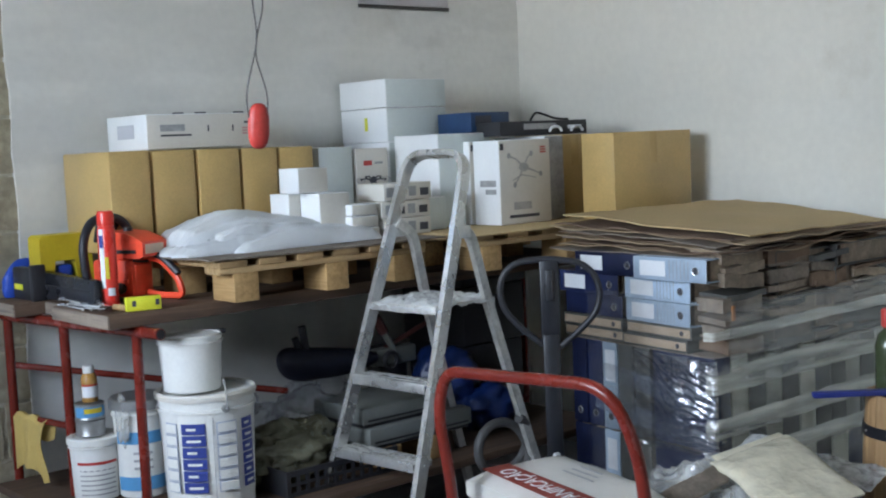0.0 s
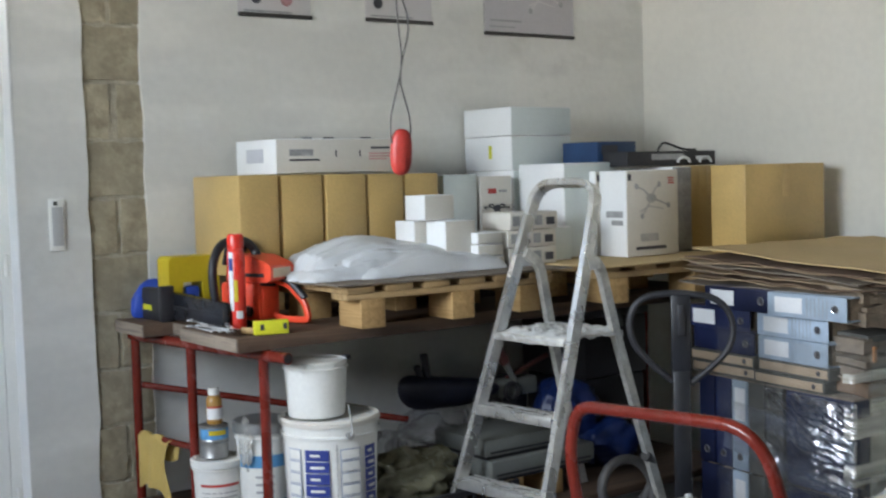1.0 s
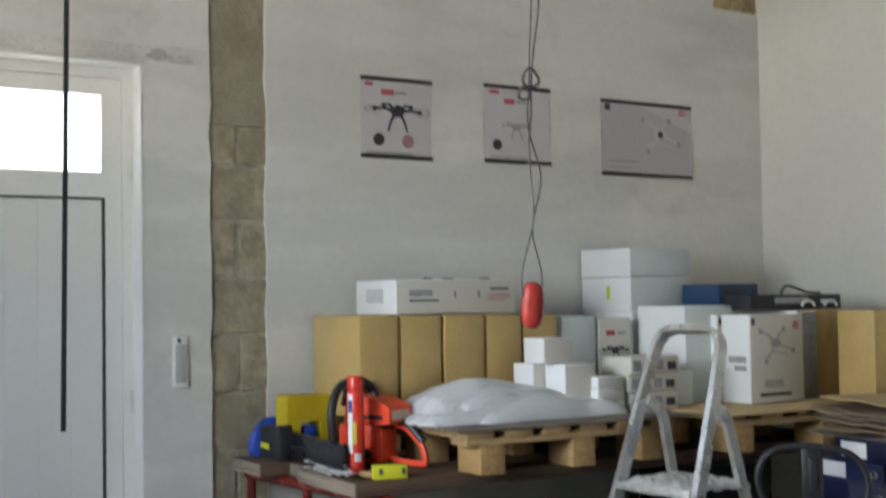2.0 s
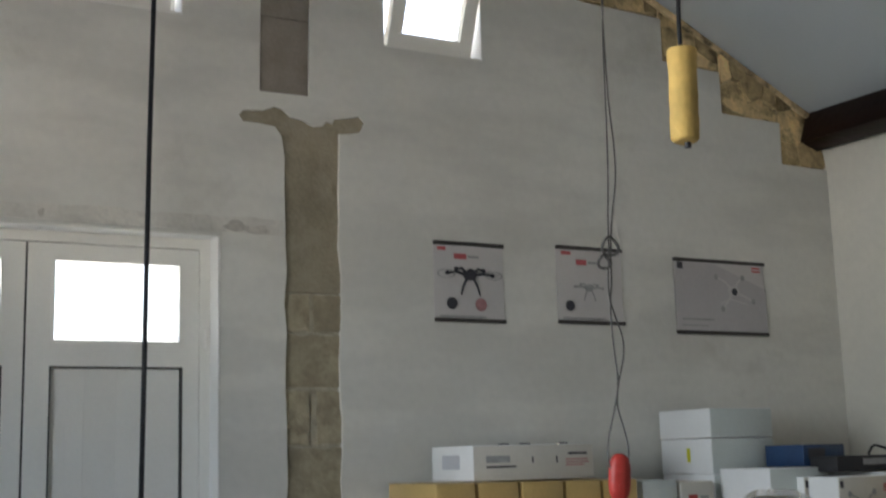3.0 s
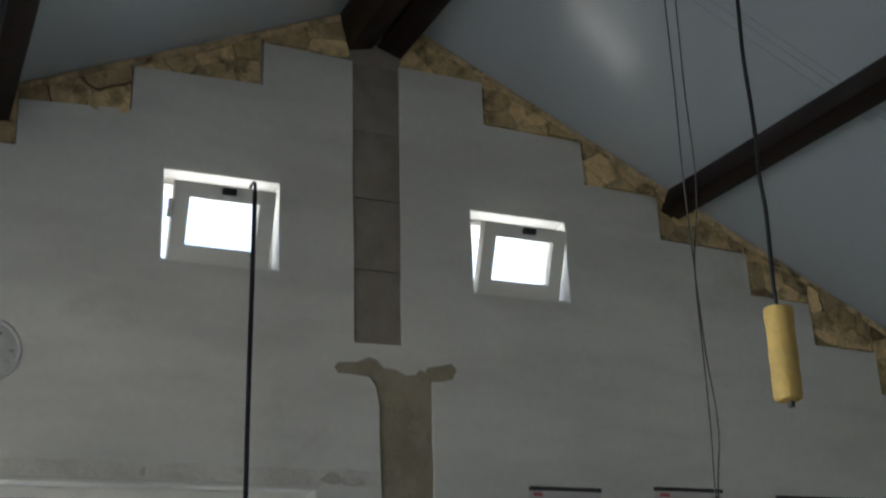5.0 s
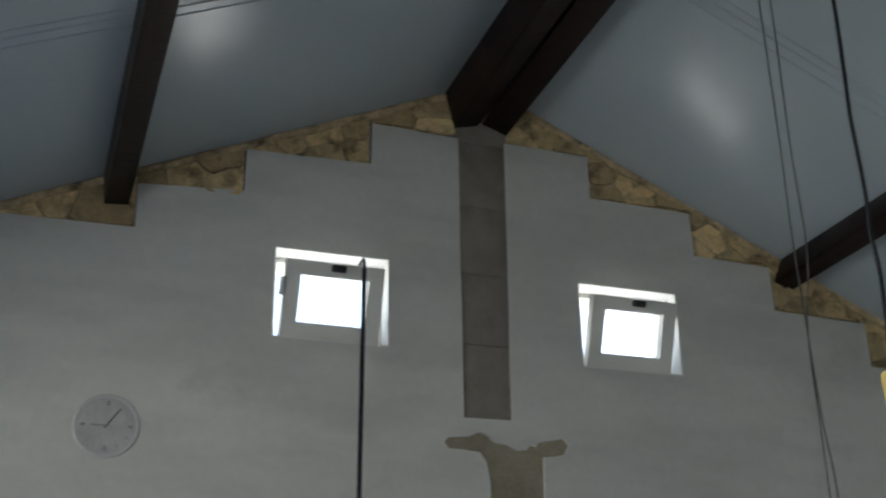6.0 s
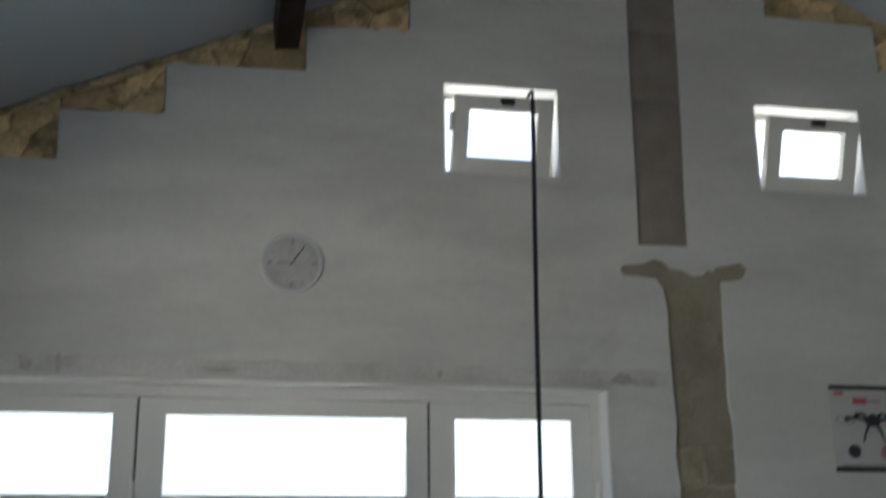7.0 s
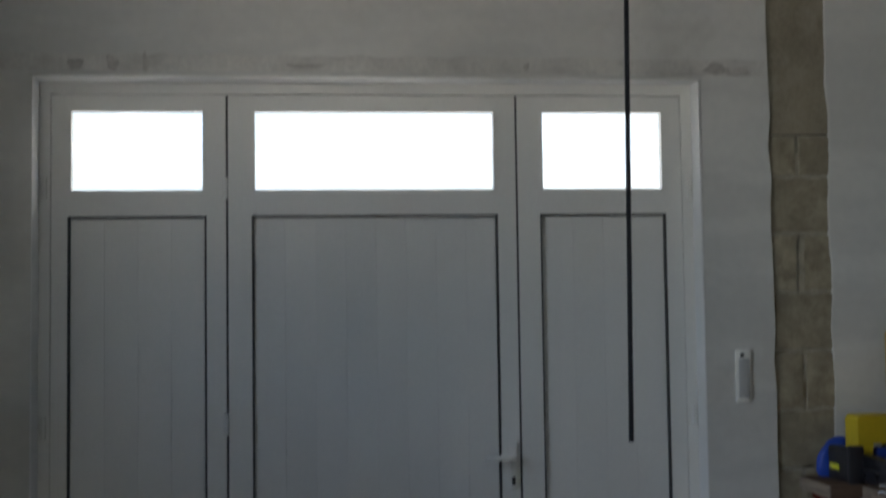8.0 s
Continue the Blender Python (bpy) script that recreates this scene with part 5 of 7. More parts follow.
def ribbon_loop(pts, w):
    """A flat moulded bar bent along points in its own x-z plane."""
    line = fillet(pts, 0.02, 4)
    bm = bmesh.new()
    rings = []
    for i, p in enumerate(line):
        d = (line[min(i + 1, len(line) - 1)] - line[max(i - 1, 0)]).normalized()
        nrm = Vector((-d.z, 0, d.x))
        rings.append([bm.verts.new(p + nrm * a * 0.010 + Vector((0, b * w * 0.5, 0))) for a, b in ((-1, -0.7), (-0.6, -1), (0.6, -1), (1, -0.7), (1, 0.7), (0.6, 1), (-0.6, 1), (-1, 0.7))])
    for a, b in zip(rings, rings[1:]):
        for k in range(8):
            bm.faces.new((a[k], a[(k + 1) % 8], b[(k + 1) % 8], b[k]))
    bm.faces.new(rings[0][::-1])
    bm.faces.new(rings[-1])
    return bm


# ---- tools at the table's end ----
SAW = pose(1.536, 3.775, TZ, 0, 0, -68)
saw = thing("chainsaw", SAW, "orange-red chainsaw with black handle and scabbard", "chainsaw")
body = part("body", rbox(-0.10, 0.075, -0.055, 0.055, 0.012, 0.142, 0.018), ORANGE, saw)
part("engine_cover", prism([(-0.065, 0.143), (-0.06, 0.198), (-0.025, 0.234), (0.055, 0.228), (0.115, 0.206), (0.130, 0.196), (0.130, 0.150), (0.108, 0.143)], [], -0.058, 0.060), ORANGE, saw)
part("cover_label", rbox(0.1295, 0.1318, -0.046, 0.044, 0.158, 0.190, 0.001), ORANGE_L, saw, "pale worn label plate")
part("cover_ridge", rbox(-0.03, 0.10, -0.0605, -0.0575, 0.160, 0.172, 0.001), BLACK_PLASTIC, saw)
part("crankcase_rib", rbox(-0.06, 0.06, -0.060, -0.0545, 0.06, 0.075, 0.002), ORANGE, body)
part("crankcase_rib", rbox(0.074, 0.080, -0.04, 0.04, 0.03, 0.12, 0.002), ORANGE, body)
part("fuel_cap", tube([(0.03, -0.054, 0.045), (0.03, -0.068, 0.045)], 0.019, 18), BLACK_PLASTIC, saw)
part("front_grip", tube(fillet([(-0.045, -0.055, 0.03), (-0.05, -0.128, 0.06), (-0.055, -0.138, 0.20), (-0.06, -0.085, 0.276), (-0.06, 0.045, 0.276), (-0.055, 0.098, 0.225), (-0.05, 0.075, 0.10)], 0.08), 0.0150, 12), BLACK_PLASTIC, saw, "black wrapped front handle")
guard = rbox(-0.006, 0.006, -0.040, 0.070, 0.0, 0.088, 0.005)
guard.transform(pose(-0.095, 0, 0.195, 0, 14, 0))
part("hand_guard", guard, BLACK_PLASTIC, saw, "black hand guard")
part("rear_handle", ribbon_loop([(0.085, 0.020, 0.140), (0.140, 0.020, 0.132), (0.205, 0.020, 0.072), (0.222, 0.020, 0.016), (0.12, 0.020, 0.016), (0.06, 0.020, 0.030)], 0.018), ORANGE, saw, "orange rear loop handle")
part("grip_cap", tube(fillet([(0.10, 0.020, 0.152), (0.145, 0.020, 0.143), (0.207, 0.020, 0.088)], 0.03), 0.0125, 10), BLACK_PLASTIC, saw, "black rubber grip cap")
part("starter_cord", tube(fillet([(0.079, -0.05, 0.136), (0.088, 0.0, 0.128), (0.084, 0.05, 0.138)], 0.02), 0.0045, 6), BLACK_CABLE, saw)
part("filter_knob", lathe([(0, 0.231), (0.016, 0.231), (0.014, 0.243), (0, 0.245)], 16, (0.02, 0.0, 0)), BLACK_PLASTIC, saw)

scab = thing("bar_scabbard", pose(1.378, 3.65, TZ, 0, 0, 0.5), "long black plastic chainsaw bar scabbard", "scabbard")
bm = rbox(-0.017, 0.017, 0.0, 0.40, 0.002, 0.100, 0.012)
for v in bm.verts:
    if v.co.y < 0.03:
        v.co.z = 0.051 + (v.co.z - 0.051) * 0.78
part("sleeve", bm, BLACK_GLOSS, scab)
part("rib", rbox(-0.0195, -0.0165, 0.02, 0.38, 0.046, 0.056, 0.001), BLACK_PLASTIC, scab)
drive = thing("drive_case", pose(1.318, 4.13, TZ), "black plastic drive case with a yellow badge", "tool case")
wpart("housing", rbox(1.315, 1.358, 4.035, 4.205, TZ + 0.001, TZ + 0.112, 0.008), BLACK_PLASTIC, drive)
wpart("clamp", rbox(1.310, 1.362, 4.02, 4.045, TZ + 0.001, TZ + 0.125, 0.005), BLACK_PLASTIC, drive)
wpart("badge", rbox(1.3135, 1.3155, 4.115, 4.19, TZ + 0.035, TZ + 0.055, 0.0005), YELLOW_G, drive, "yellow badge")

case = thing("tool_case", pose(1.43, 4.13, TZ), "yellow plastic tool case with a cut-out", "tool case")
shell = prism([(1.378, TZ + 0.075), (1.425, TZ + 0.075), (1.432, TZ + 0.125), (1.505, TZ + 0.125), (1.512, TZ), (1.570, TZ), (1.570, TZ + 0.206), (1.560, TZ + 0.217), (1.390, TZ + 0.217), (1.378, TZ + 0.204)], [], 4.10, 4.20)
wpart("shell", shell, YELLOW, case)
wpart("foot", rbox(1.381, 1.421, 4.105, 4.195, TZ + 0.001, TZ + 0.075, 0.004), YELLOW, case)
wpart("latch", rbox(1.440, 1.496, 4.105, 4.14, TZ + 0.001, TZ + 0.11, 0.01), BLUE_P, case, "dark blue clip")
helm = thing("blue_tarp", pose(1.36, 4.24, TZ), "bright blue folded tarp at the table's end", "tarp")
wpart("folds", lump(1.378, 4.243, TZ + 0.045, 0.085, 0.024, 0.088, 0.12, 1.2, 3.0, 4, TZ + 0.001), BLUE_P, helm)

can = thing("spray_can", pose(1.425, 3.668, TZ), "tall red spray can with a white and yellow label", "spray can")
wpart("body", lathe([(0, 0.001), (0.026, 0.001), (0.0285, 0.004), (0.0285, 0.245), (0.026, 0.252), (0.024, 0.256), (0.0255, 0.258), (0.0255, 0.298), (0.022, 0.304), (0, 0.304)], 32, (1.425, 3.668, TZ)), CAN_RED, can)
wpart("cap", lathe([(0.0262, 0.262), (0.0268, 0.262), (0.0268, 0.300), (0.023, 0.3075), (0, 0.3075)], 32, (1.425, 3.668, TZ)), CAN_RED, can, "red cap")


def wrap_patch(cx, cy, r, a0, a1, z0, z1, n=10):
    """A label curved about an upright round body."""
    bm = bmesh.new()
    ring = [(cx + r * math.cos(radians(a0 + (a1 - a0) * i / n)), cy + r * math.sin(radians(a0 + (a1 - a0) * i / n))) for i in range(n + 1)]
    lo = [bm.verts.new((x, y, z0)) for x, y in ring]
    hi = [bm.verts.new((x, y, z1)) for x, y in ring]
    for i in range(n):
        bm.faces.new((lo[i], lo[i + 1], hi[i + 1], hi[i]))
    r2 = bmesh.ops.extrude_face_region(bm, geom=bm.faces[:])
    for v in r2["geom"]:
        if isinstance(v, bmesh.types.BMVert):
            v.co.x += (v.co.x - cx) * 0.0008 / r
            v.co.y += (v.co.y - cy) * 0.0008 / r
    return bm


wpart("white_label", wrap_patch(1.425, 3.668, 0.0287, 190, 222, TZ + 0.06, TZ + 0.25), LABEL, can)
wpart("blue_mark", wrap_patch(1.425, 3.668, 0.0297, 195, 222, TZ + 0.19, TZ + 0.23), PRINT_BLUE, can)
wpart("yellow_mark", wrap_patch(1.425, 3.668, 0.0297, 226, 250, TZ + 0.09, TZ + 0.16), YELLOW, can)
wpart("white_burst", wrap_patch(1.425, 3.668, 0.0287, 235, 280, TZ + 0.035, TZ + 0.060), LABEL, can)

level = thing("spirit_level", pose(1.43, 3.45, TZ), "short lime-yellow spirit level", "level")
bm = rbox(-0.055, 0.055, -0.012, 0.012, 0.001, 0.045, 0.004)
bm.transform(pose(1.430, 3.452, TZ, 0, 0, -14))
wpart("body", bm, YELLOW_G, level)
for dx in (-0.03, 0.042):
    bm = rbox(dx - 0.006, dx + 0.006, -0.0135, -0.011, 0.016, 0.034, 0.001)
    bm.transform(pose(1.430, 3.452, TZ, 0, 0, -14))
    wpart("vial", bm, PRINT_DARK, level)
cork = thing("cork_bung", pose(1.376, 3.50, TZ), "pale cork bung on the plank", "cork")
wpart("bung", tube([(1.366, 3.520, TZ + 0.012), (1.386, 3.476, TZ + 0.012)], 0.011, 12), PALLET_WOOD, cork)
for i, (x, y, rz) in enumerate(((1.322, 3.72, 88), (1.334, 3.66, 82), (1.340, 3.60, 78), (1.326, 3.62, 97), (1.332, 3.75, 84), (1.345, 3.57, 70))):
    wr = thing("spanner", pose(x, y, TZ + 0.004 * i, 0, 0, rz), "bright steel spanner lying on the plank", "spanner", "spanners")
    bm = rbox(-0.09, 0.09, -0.007, 0.007, 0.001, 0.008, 0.002)
    part("shank", bm, STEEL, wr)
    part("ring", tube([(0.102 + 0.012 * math.cos(a), 0.011 * math.sin(a), 0.004) for a in np.linspace(0, 2 * math.pi, 13)[:-1]], 0.0045, 6, closed=True), STEEL, wr)
    part("jaw", prism([(-0.09, 0.001), (-0.105, 0.001), (-0.115, 0.008), (-0.095, 0.008)], [], -0.011, 0.011), STEEL, wr)


# ---- pails under the table ----
SZ = 0.356


def pail(cx, cy, z0, r_top, h, label, material=WHITE_PAIL, lid=True):
    ob = thing("pail", pose(cx, cy, z0), label, "pail", "pails")
    rb = r_top * 0.9
    part("body", lathe([(0, 0.001), (rb - 0.004, 0.001), (rb, 0.006), (r_top * 0.985, h * 0.86), (r_top + 0.004, h * 0.862), (r_top + 0.004, h * 0.885), (r_top * 0.99, h * 0.89), (r_top, h - 0.004), (r_top - 0.004, h), (r_top - 0.008, h - 0.004), (0, h - 0.006)], 48), material, ob)
    if lid:
        part("lid", lathe([(r_top + 0.001, h - 0.016), (r_top + 0.007, h - 0.016), (r_top + 0.007, h + 0.002), (r_top + 0.002, h + 0.006), (r_top - 0.012, h + 0.006), (r_top - 0.016, h + 0.002), (0, h + 0.002)], 48), material, ob)
    return ob


big = pail(1.615, 3.43, SZ, 0.154, 0.375, "large white paint pail with blue lettering bands", lid=False)
bx, by = 1.615, 3.43
# lettering in upright columns reads as blue bars and outlined bars
for a0, w, m in ((184, 19, None), (209, 29, PRINT_BLUE), (251, 25, None), (284, 20, PRINT_BLUE)):
    for i in range(6):
        z = SZ + 0.075 + i * 0.037
        if m is not None:
            wpart("letter_block", wrap_patch(bx, by, 0.1525, a0, a0 + w, z, z + 0.0335, 4), m, big)
            wpart("letter_slot", wrap_patch(bx, by, 0.1537, a0 + w * 0.22, a0 + w * (0.62 if i % 2 else 0.80), z + 0.0125, z + 0.0205, 3), WHITE_PAIL, big)
        else:
            wpart("letter_outline", wrap_patch(bx, by, 0.1525, a0, a0 + w, z, z + 0.034, 4), PALE_BLUE, big)
            wpart("letter_fill", wrap_patch(bx, by, 0.1537, a0 + 1.0, a0 + w - 1.0, z + 0.0025, z + 0.0315, 4), WHITE_PAIL, big)
wpart("label_seam", wrap_patch(bx, by, 0.1525, 246.5, 247.3, SZ + 0.02, SZ + 0.31, 2), PRINT_GREY, big)
txt = bpy.data.curves.new("volume_text", "FONT")
txt.body, txt.size, txt.extrude, txt.align_x = "20L", 0.024, 0.0006, "CENTER"
tob = new("volume_text", txt)
tob.data.materials.append(PRINT_DARK)
tob.parent = big
a = radians(224)
tob.matrix_basis = Matrix.Translation((0.1500 * math.cos(a), 0.1500 * math.sin(a), 0.022)) @ pose(0, 0, 0, 90, 0, 224 + 90)
wpart("recycle_mark", wrap_patch(bx, by, 0.1505, 221, 225, SZ + 0.050, SZ + 0.062, 3), PRINT_GREY, big)
wpart("bail_stud", tube([(bx + 0.154 * math.cos(radians(262)), by + 0.154 * math.sin(radians(262)), SZ + 0.335), (bx + 0.166 * math.cos(radians(262)), by + 0.166 * math.sin(radians(262)), SZ + 0.335)], 0.012, 12), TIN, big, "metal handle stud")
wpart("bail", tube(fillet([(bx - 0.023, by - 0.166, SZ + 0.335), (bx - 0.020, by - 0.167, SZ + 0.37), (bx - 0.018, by - 0.15, SZ + 0.43)], 0.02), 0.0028, 6), STEEL, big, "wire handle")
wpart("dripped_rim", crumple(lathe([(0.150, 0.362), (0.160, 0.360), (0.162, 0.374), (0.155, 0.382), (0.146, 0.378)], 48, (bx, by, SZ)), 0.004, 40), BEIGE_SHADE_BOX, big, "uneven rim with dried paint")
small = pail(1.578, 3.445, SZ + 0.3785, 0.101, 0.178, "white plastic pail stood upside on the large pail", lid=False)
wpart("bail_end", rbox(1.676, 1.698, 3.42, 3.445, SZ + 0.545, SZ + 0.56, 0.003), BLACK_PLASTIC, small, "black handle end")
p2b = pail(1.525, 3.72, SZ, 0.090, 0.318, "white pail with a grey lid and blue bands")
wpart("grey_lid", lathe([(0.098, 0.297), (0.1005, 0.297), (0.1005, 0.328), (0.094, 0.333), (0, 0.333)], 40, (1.525, 3.72, SZ)), TIN, p2b, "grey lid")
for z0, z1 in ((0.185, 0.225), (0.03, 0.075)):
    wpart("blue_band", wrap_patch(1.525, 3.72, 0.0895, 185, 320, SZ + z0, SZ + z1, 14), PRINT_SKY, p2b, "blue printed band")
bars_z = (0.15, 0.125, 0.10)
for z in bars_z:
    wpart("print_line", wrap_patch(1.525, 3.72, 0.088, 225, 265, SZ + z, SZ + z + 0.008, 5), PRINT_GREY, p2b)
tub = pail(1.395, 3.80, SZ, 0.083, 0.205, "white tub with a red printed line", lid=True)
wpart("red_line", wrap_patch(1.395, 3.80, 0.0805, 200, 300, SZ + 0.125, SZ + 0.134, 8), PRINT_RED, tub)
for i in range(6):
    wpart("print_line", wrap_patch(1.395, 3.80, 0.0785, 205, 295, SZ + 0.103 - i * 0.016, SZ + 0.107 - i * 0.016, 6), PRINT_GREY, tub)
for i, z in enumerate((SZ + 0.2125, SZ + 0.2675)):
    tin = thing("paint_tin", pose(1.385, 3.80, z), ("dull grey paint tin without label", "small paint tin with a blue and yellow label")[i], "paint tin", "paint tins")
    part("body", lathe([(0, 0.001), (0.047, 0.001), (0.049, 0.003), (0.047, 0.006), (0.047, 0.048), (0.0495, 0.051), (0.0475, 0.054), (0.042, 0.052), (0, 0.052)], 36), TIN, tin)
    if i:
        part("label_band", wrap_patch(0, 0, 0.0472, 180, 330, 0.010, 0.044, 16), PRINT_SKY, tin)
        part("label_stripe", wrap_patch(0, 0, 0.0482, 225, 300, 0.024, 0.040, 8), YELLOW, tin)
jar = thing("bottle", pose(1.390, 3.80, SZ + 0.322), "amber plastic bottle with a white cap", "bottle")
part("body", lathe([(0, 0.001), (0.024, 0.001), (0.026, 0.004), (0.026, 0.082), (0.020, 0.094), (0.017, 0.097), (0, 0.097)], 28), AMBER, jar)
part("label_band", wrap_patch(0, 0, 0.0262, 180, 330, 0.018, 0.055, 14), LABEL, jar, "white label")
part("label_stripe", wrap_patch(0, 0, 0.0272, 190, 320, 0.056, 0.062, 12), PRINT_RED, jar)
part("cap", lathe([(0.0, 0.098), (0.0185, 0.098), (0.0185, 0.120), (0.0165, 0.122), (0, 0.122)], 28), WHITE_PAIL, jar, "white screw cap")
bagw = thing("plastic_bag", pose(1.46, 3.76, SZ), "thin clear bag hanging off the white pail", "bag")
wpart("film", lump(1.445, 3.685, SZ + 0.265, 0.016, 0.035, 0.075, 0.40, 2.4, 6.0, 4), BAG_FILM_PALE, bagw)

# ---- clutter on the low shelf ----
pod = thing("trimmer_guard", pose(2.25, 3.72, 0.72), "dark blue-black moulded plastic shell with two prongs", "tool part")
bm = bmesh.new()
bmesh.ops.create_uvsphere(bm, u_segments=32, v_segments=20, radius=1.0)
for v in bm.verts:
    x = v.co.x
    nose = (1 - abs(x) ** (5 if x < 0 else 2.2)) ** 0.5 if abs(x) < 1 else 0.0
    full = nose / max(0.05, (1 - x * x) ** 0.5)
    up = v.co.z * full
    v.co = Vector((x * 0.215, v.co.y * 0.06 * full, (up * 0.072 if up < 0 else min(up, 0.75) * 0.050) * (1 - 0.25 * x) - 0.010 * x))
bm.transform(pose(2.290, 3.70, 0.698, 0, 3, -6))
wpart("shell", bm, mat("blue_black_shell", (0.007, 0.009, 0.022), 0.5, var=0.2, scale=14), pod)
for x0, z0, x1, z1, r in ((2.190, 0.735, 2.172, 0.835, 0.0150), (2.165, 0.735, 2.140, 0.795, 0.0135)):
    wpart("prong", tube([(x0, 3.70, z0), (x1, 3.695, z1)], r, 10), BLACK_PLASTIC, pod)
wpart("strut", tube([(2.42, 3.72, 0.70), (2.60, 3.75, 0.70)], 0.012, 10), BLACK_PLASTIC, pod)
ftool = thing("folded_tool", pose(2.62, 3.75, SZ), "grey and black hand tool with a red grip", "hand tool")
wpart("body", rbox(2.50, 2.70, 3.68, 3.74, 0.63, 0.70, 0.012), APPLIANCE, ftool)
DULL_RED = mat("dull_brown_red_grip", (0.085, 0.024, 0.020), 0.6, var=0.2, scale=20)
wpart("grip", tube([(2.50, 3.68, 0.83), (2.545, 3.69, 0.765)], 0.021, 10), DULL_RED, ftool, "dull brown-red grip")
wpart("lever", tube([(2.545, 3.69, 0.765), (2.62, 3.69, 0.64)], 0.013, 10), APPLIANCE, ftool)
wpart("wheel", tube([(2.56 + 0.03 * math.cos(a), 3.672, 0.655 + 0.03 * math.sin(a)) for a in np.linspace(0, 2 * math.pi, 17)[:-1]], 0.009, 8, closed=True), BLACK_PLASTIC, ftool)
wpart("bar", tube([(2.56, 3.70, 0.70), (2.78, 3.72, 0.765)], 0.010, 8), DULL_RED, ftool)
wpart("stand", rbox(2.55, 2.68, 3.72, 3.82, SZ, 0.635, 0.01), BLACK_PLASTIC, ftool)

for i, (cx, cy, cz, rx, ry, rz, m, s) in enumerate(((1.93, 3.68, 0.46, 0.15, 0.12, 0.12, BAG_FILM, 1.0), (2.13, 3.62, 0.50, 0.15, 0.12, 0.12, BAG_FILM, 7.0), (2.02, 3.50, 0.43, 0.17, 0.12, 0.10, BAG_FILM, 3.0), (2.22, 3.70, 0.57, 0.14, 0.10, 0.07, BAG_FILM, 5.0), (1.90, 3.78, 0.58, 0.11, 0.09, 0.07, BAG_FILM, 9.0))):
    solo("plastic_bag", lump(cx, cy, cz, rx, ry, rz, 0.26, 1.9, s, 5, SZ), m, "crumpled clear plastic bag on the shelf", "bag", base=(cx, cy, SZ), group="bags on the shelf", sharp=60)
solo("crumpled_packing", lump(1.93, 3.46, 0.455, 0.20, 0.11, 0.105, 0.30, 2.6, 12.0, 5, SZ), BAG, "dull olive crumpled packing among clear bags", "packing", base=(1.93, 3.46, SZ), sharp=60)
crate = thing("crate", pose(2.0, 3.36, SZ), "black plastic crate with square holes", "crate")
wpart("front_wall", prism(rect(1.80, 2.26, SZ + 0.002, SZ + 0.086), [rect(1.815 + 0.037 * i, 1.84 + 0.037 * i, SZ + 0.014 + 0.032 * j, SZ + 0.036 + 0.032 * j) for i in range(12) for j in range(2)], 3.27, 3.28), BLACK_PLASTIC, crate)
wpart("side_wall", rbox(1.80, 1.808, 3.281, 3.48, SZ + 0.002, SZ + 0.086, 0.001), BLACK_PLASTIC, crate)
wpart("side_wall", rbox(2.252, 2.26, 3.281, 3.48, SZ + 0.002, SZ + 0.086, 0.001), BLACK_PLASTIC, crate)

for i, (x0, x1, y0, y1, z0, z1) in enumerate(((2.14, 2.50, 3.30, 3.60, 0.527, 0.585), (2.15, 2.62, 3.28, 3.60, 0.452, 0.515))):
    ap = thing("flat_appliance", pose((x0 + x1) / 2, (y0 + y1) / 2, z0), ("pale grey flat appliance, darkened for shade, on top of another", "grey flat appliance with a dark edge")[i], "appliance", "stacked appliances")
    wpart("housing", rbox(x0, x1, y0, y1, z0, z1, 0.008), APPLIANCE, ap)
    wpart("slot", rbox(x0 + 0.02, x1 - 0.02, y0 - 0.001, y0 + 0.004, z0 + 0.010, z0 + 0.017, 0), BLACK_PLASTIC, ap)
    wpart("base", rbox(x0 + 0.01, x1 - 0.01, y0 + 0.01, y1 - 0.01, z0 - 0.011, z0 - 0.0005, 0), BLACK_PLASTIC, ap)
for x in (2.22, 2.40):
    solo("wooden_batten", rbox(x, x + 0.07, 3.285, 3.58, SZ, 0.440, 0.003), PALLET_BLOCK, "orange-brown wooden batten under the appliance", "batten", base=(x, 3.4, SZ), group="battens")
sacks = ((2.78, 3.62, 0.56, 0.13, 0.12, 0.13, BLUE_SACK, 2.0, "blue plastic sack in the dark under the table"), (2.90, 3.50, 0.44, 0.14, 0.10, 0.09, BLUE_SACK, 4.0, "blue crumpled sack beside the jack"))
for cx, cy, cz, rx, ry, rz, m, s, lab in sacks:
    solo("sack", lump(cx, cy, cz, rx, ry, rz, 0.3, 1.6, s, 4, SZ), m, lab, "sack", base=(cx, cy, SZ), group="sacks", sharp=60)
dbox = thing("dark_box", pose(3.16, 4.05, 0.62), "large black box in the dark under the table", "box")
wpart("body", crumple(rbox(3.05, 3.41, 3.79, 4.20, 0.62, 0.87, 0.012), 0.004, 6), BLACK_PLASTIC, dbox)
wpart("lid", rbox(3.04, 3.415, 3.78, 4.21, 0.872, 0.93, 0.012), BLACK_PLASTIC, dbox)
wpart("lid_catch", rbox(3.18, 3.25, 3.768, 3.782, 0.83, 0.90, 0.003), APPLIANCE, dbox)
solo("dark_box", rbox(3.06, 3.40, 3.80, 4.18, SZ, 0.6185, 0.01), BLACK_PLASTIC, "black box under another black box", "box", base=(3.12, 4.04, SZ))
hose = thing("hose_coil", pose(2.62, 3.2, 0), "grey ribbed hose in a loose coil", "hose")
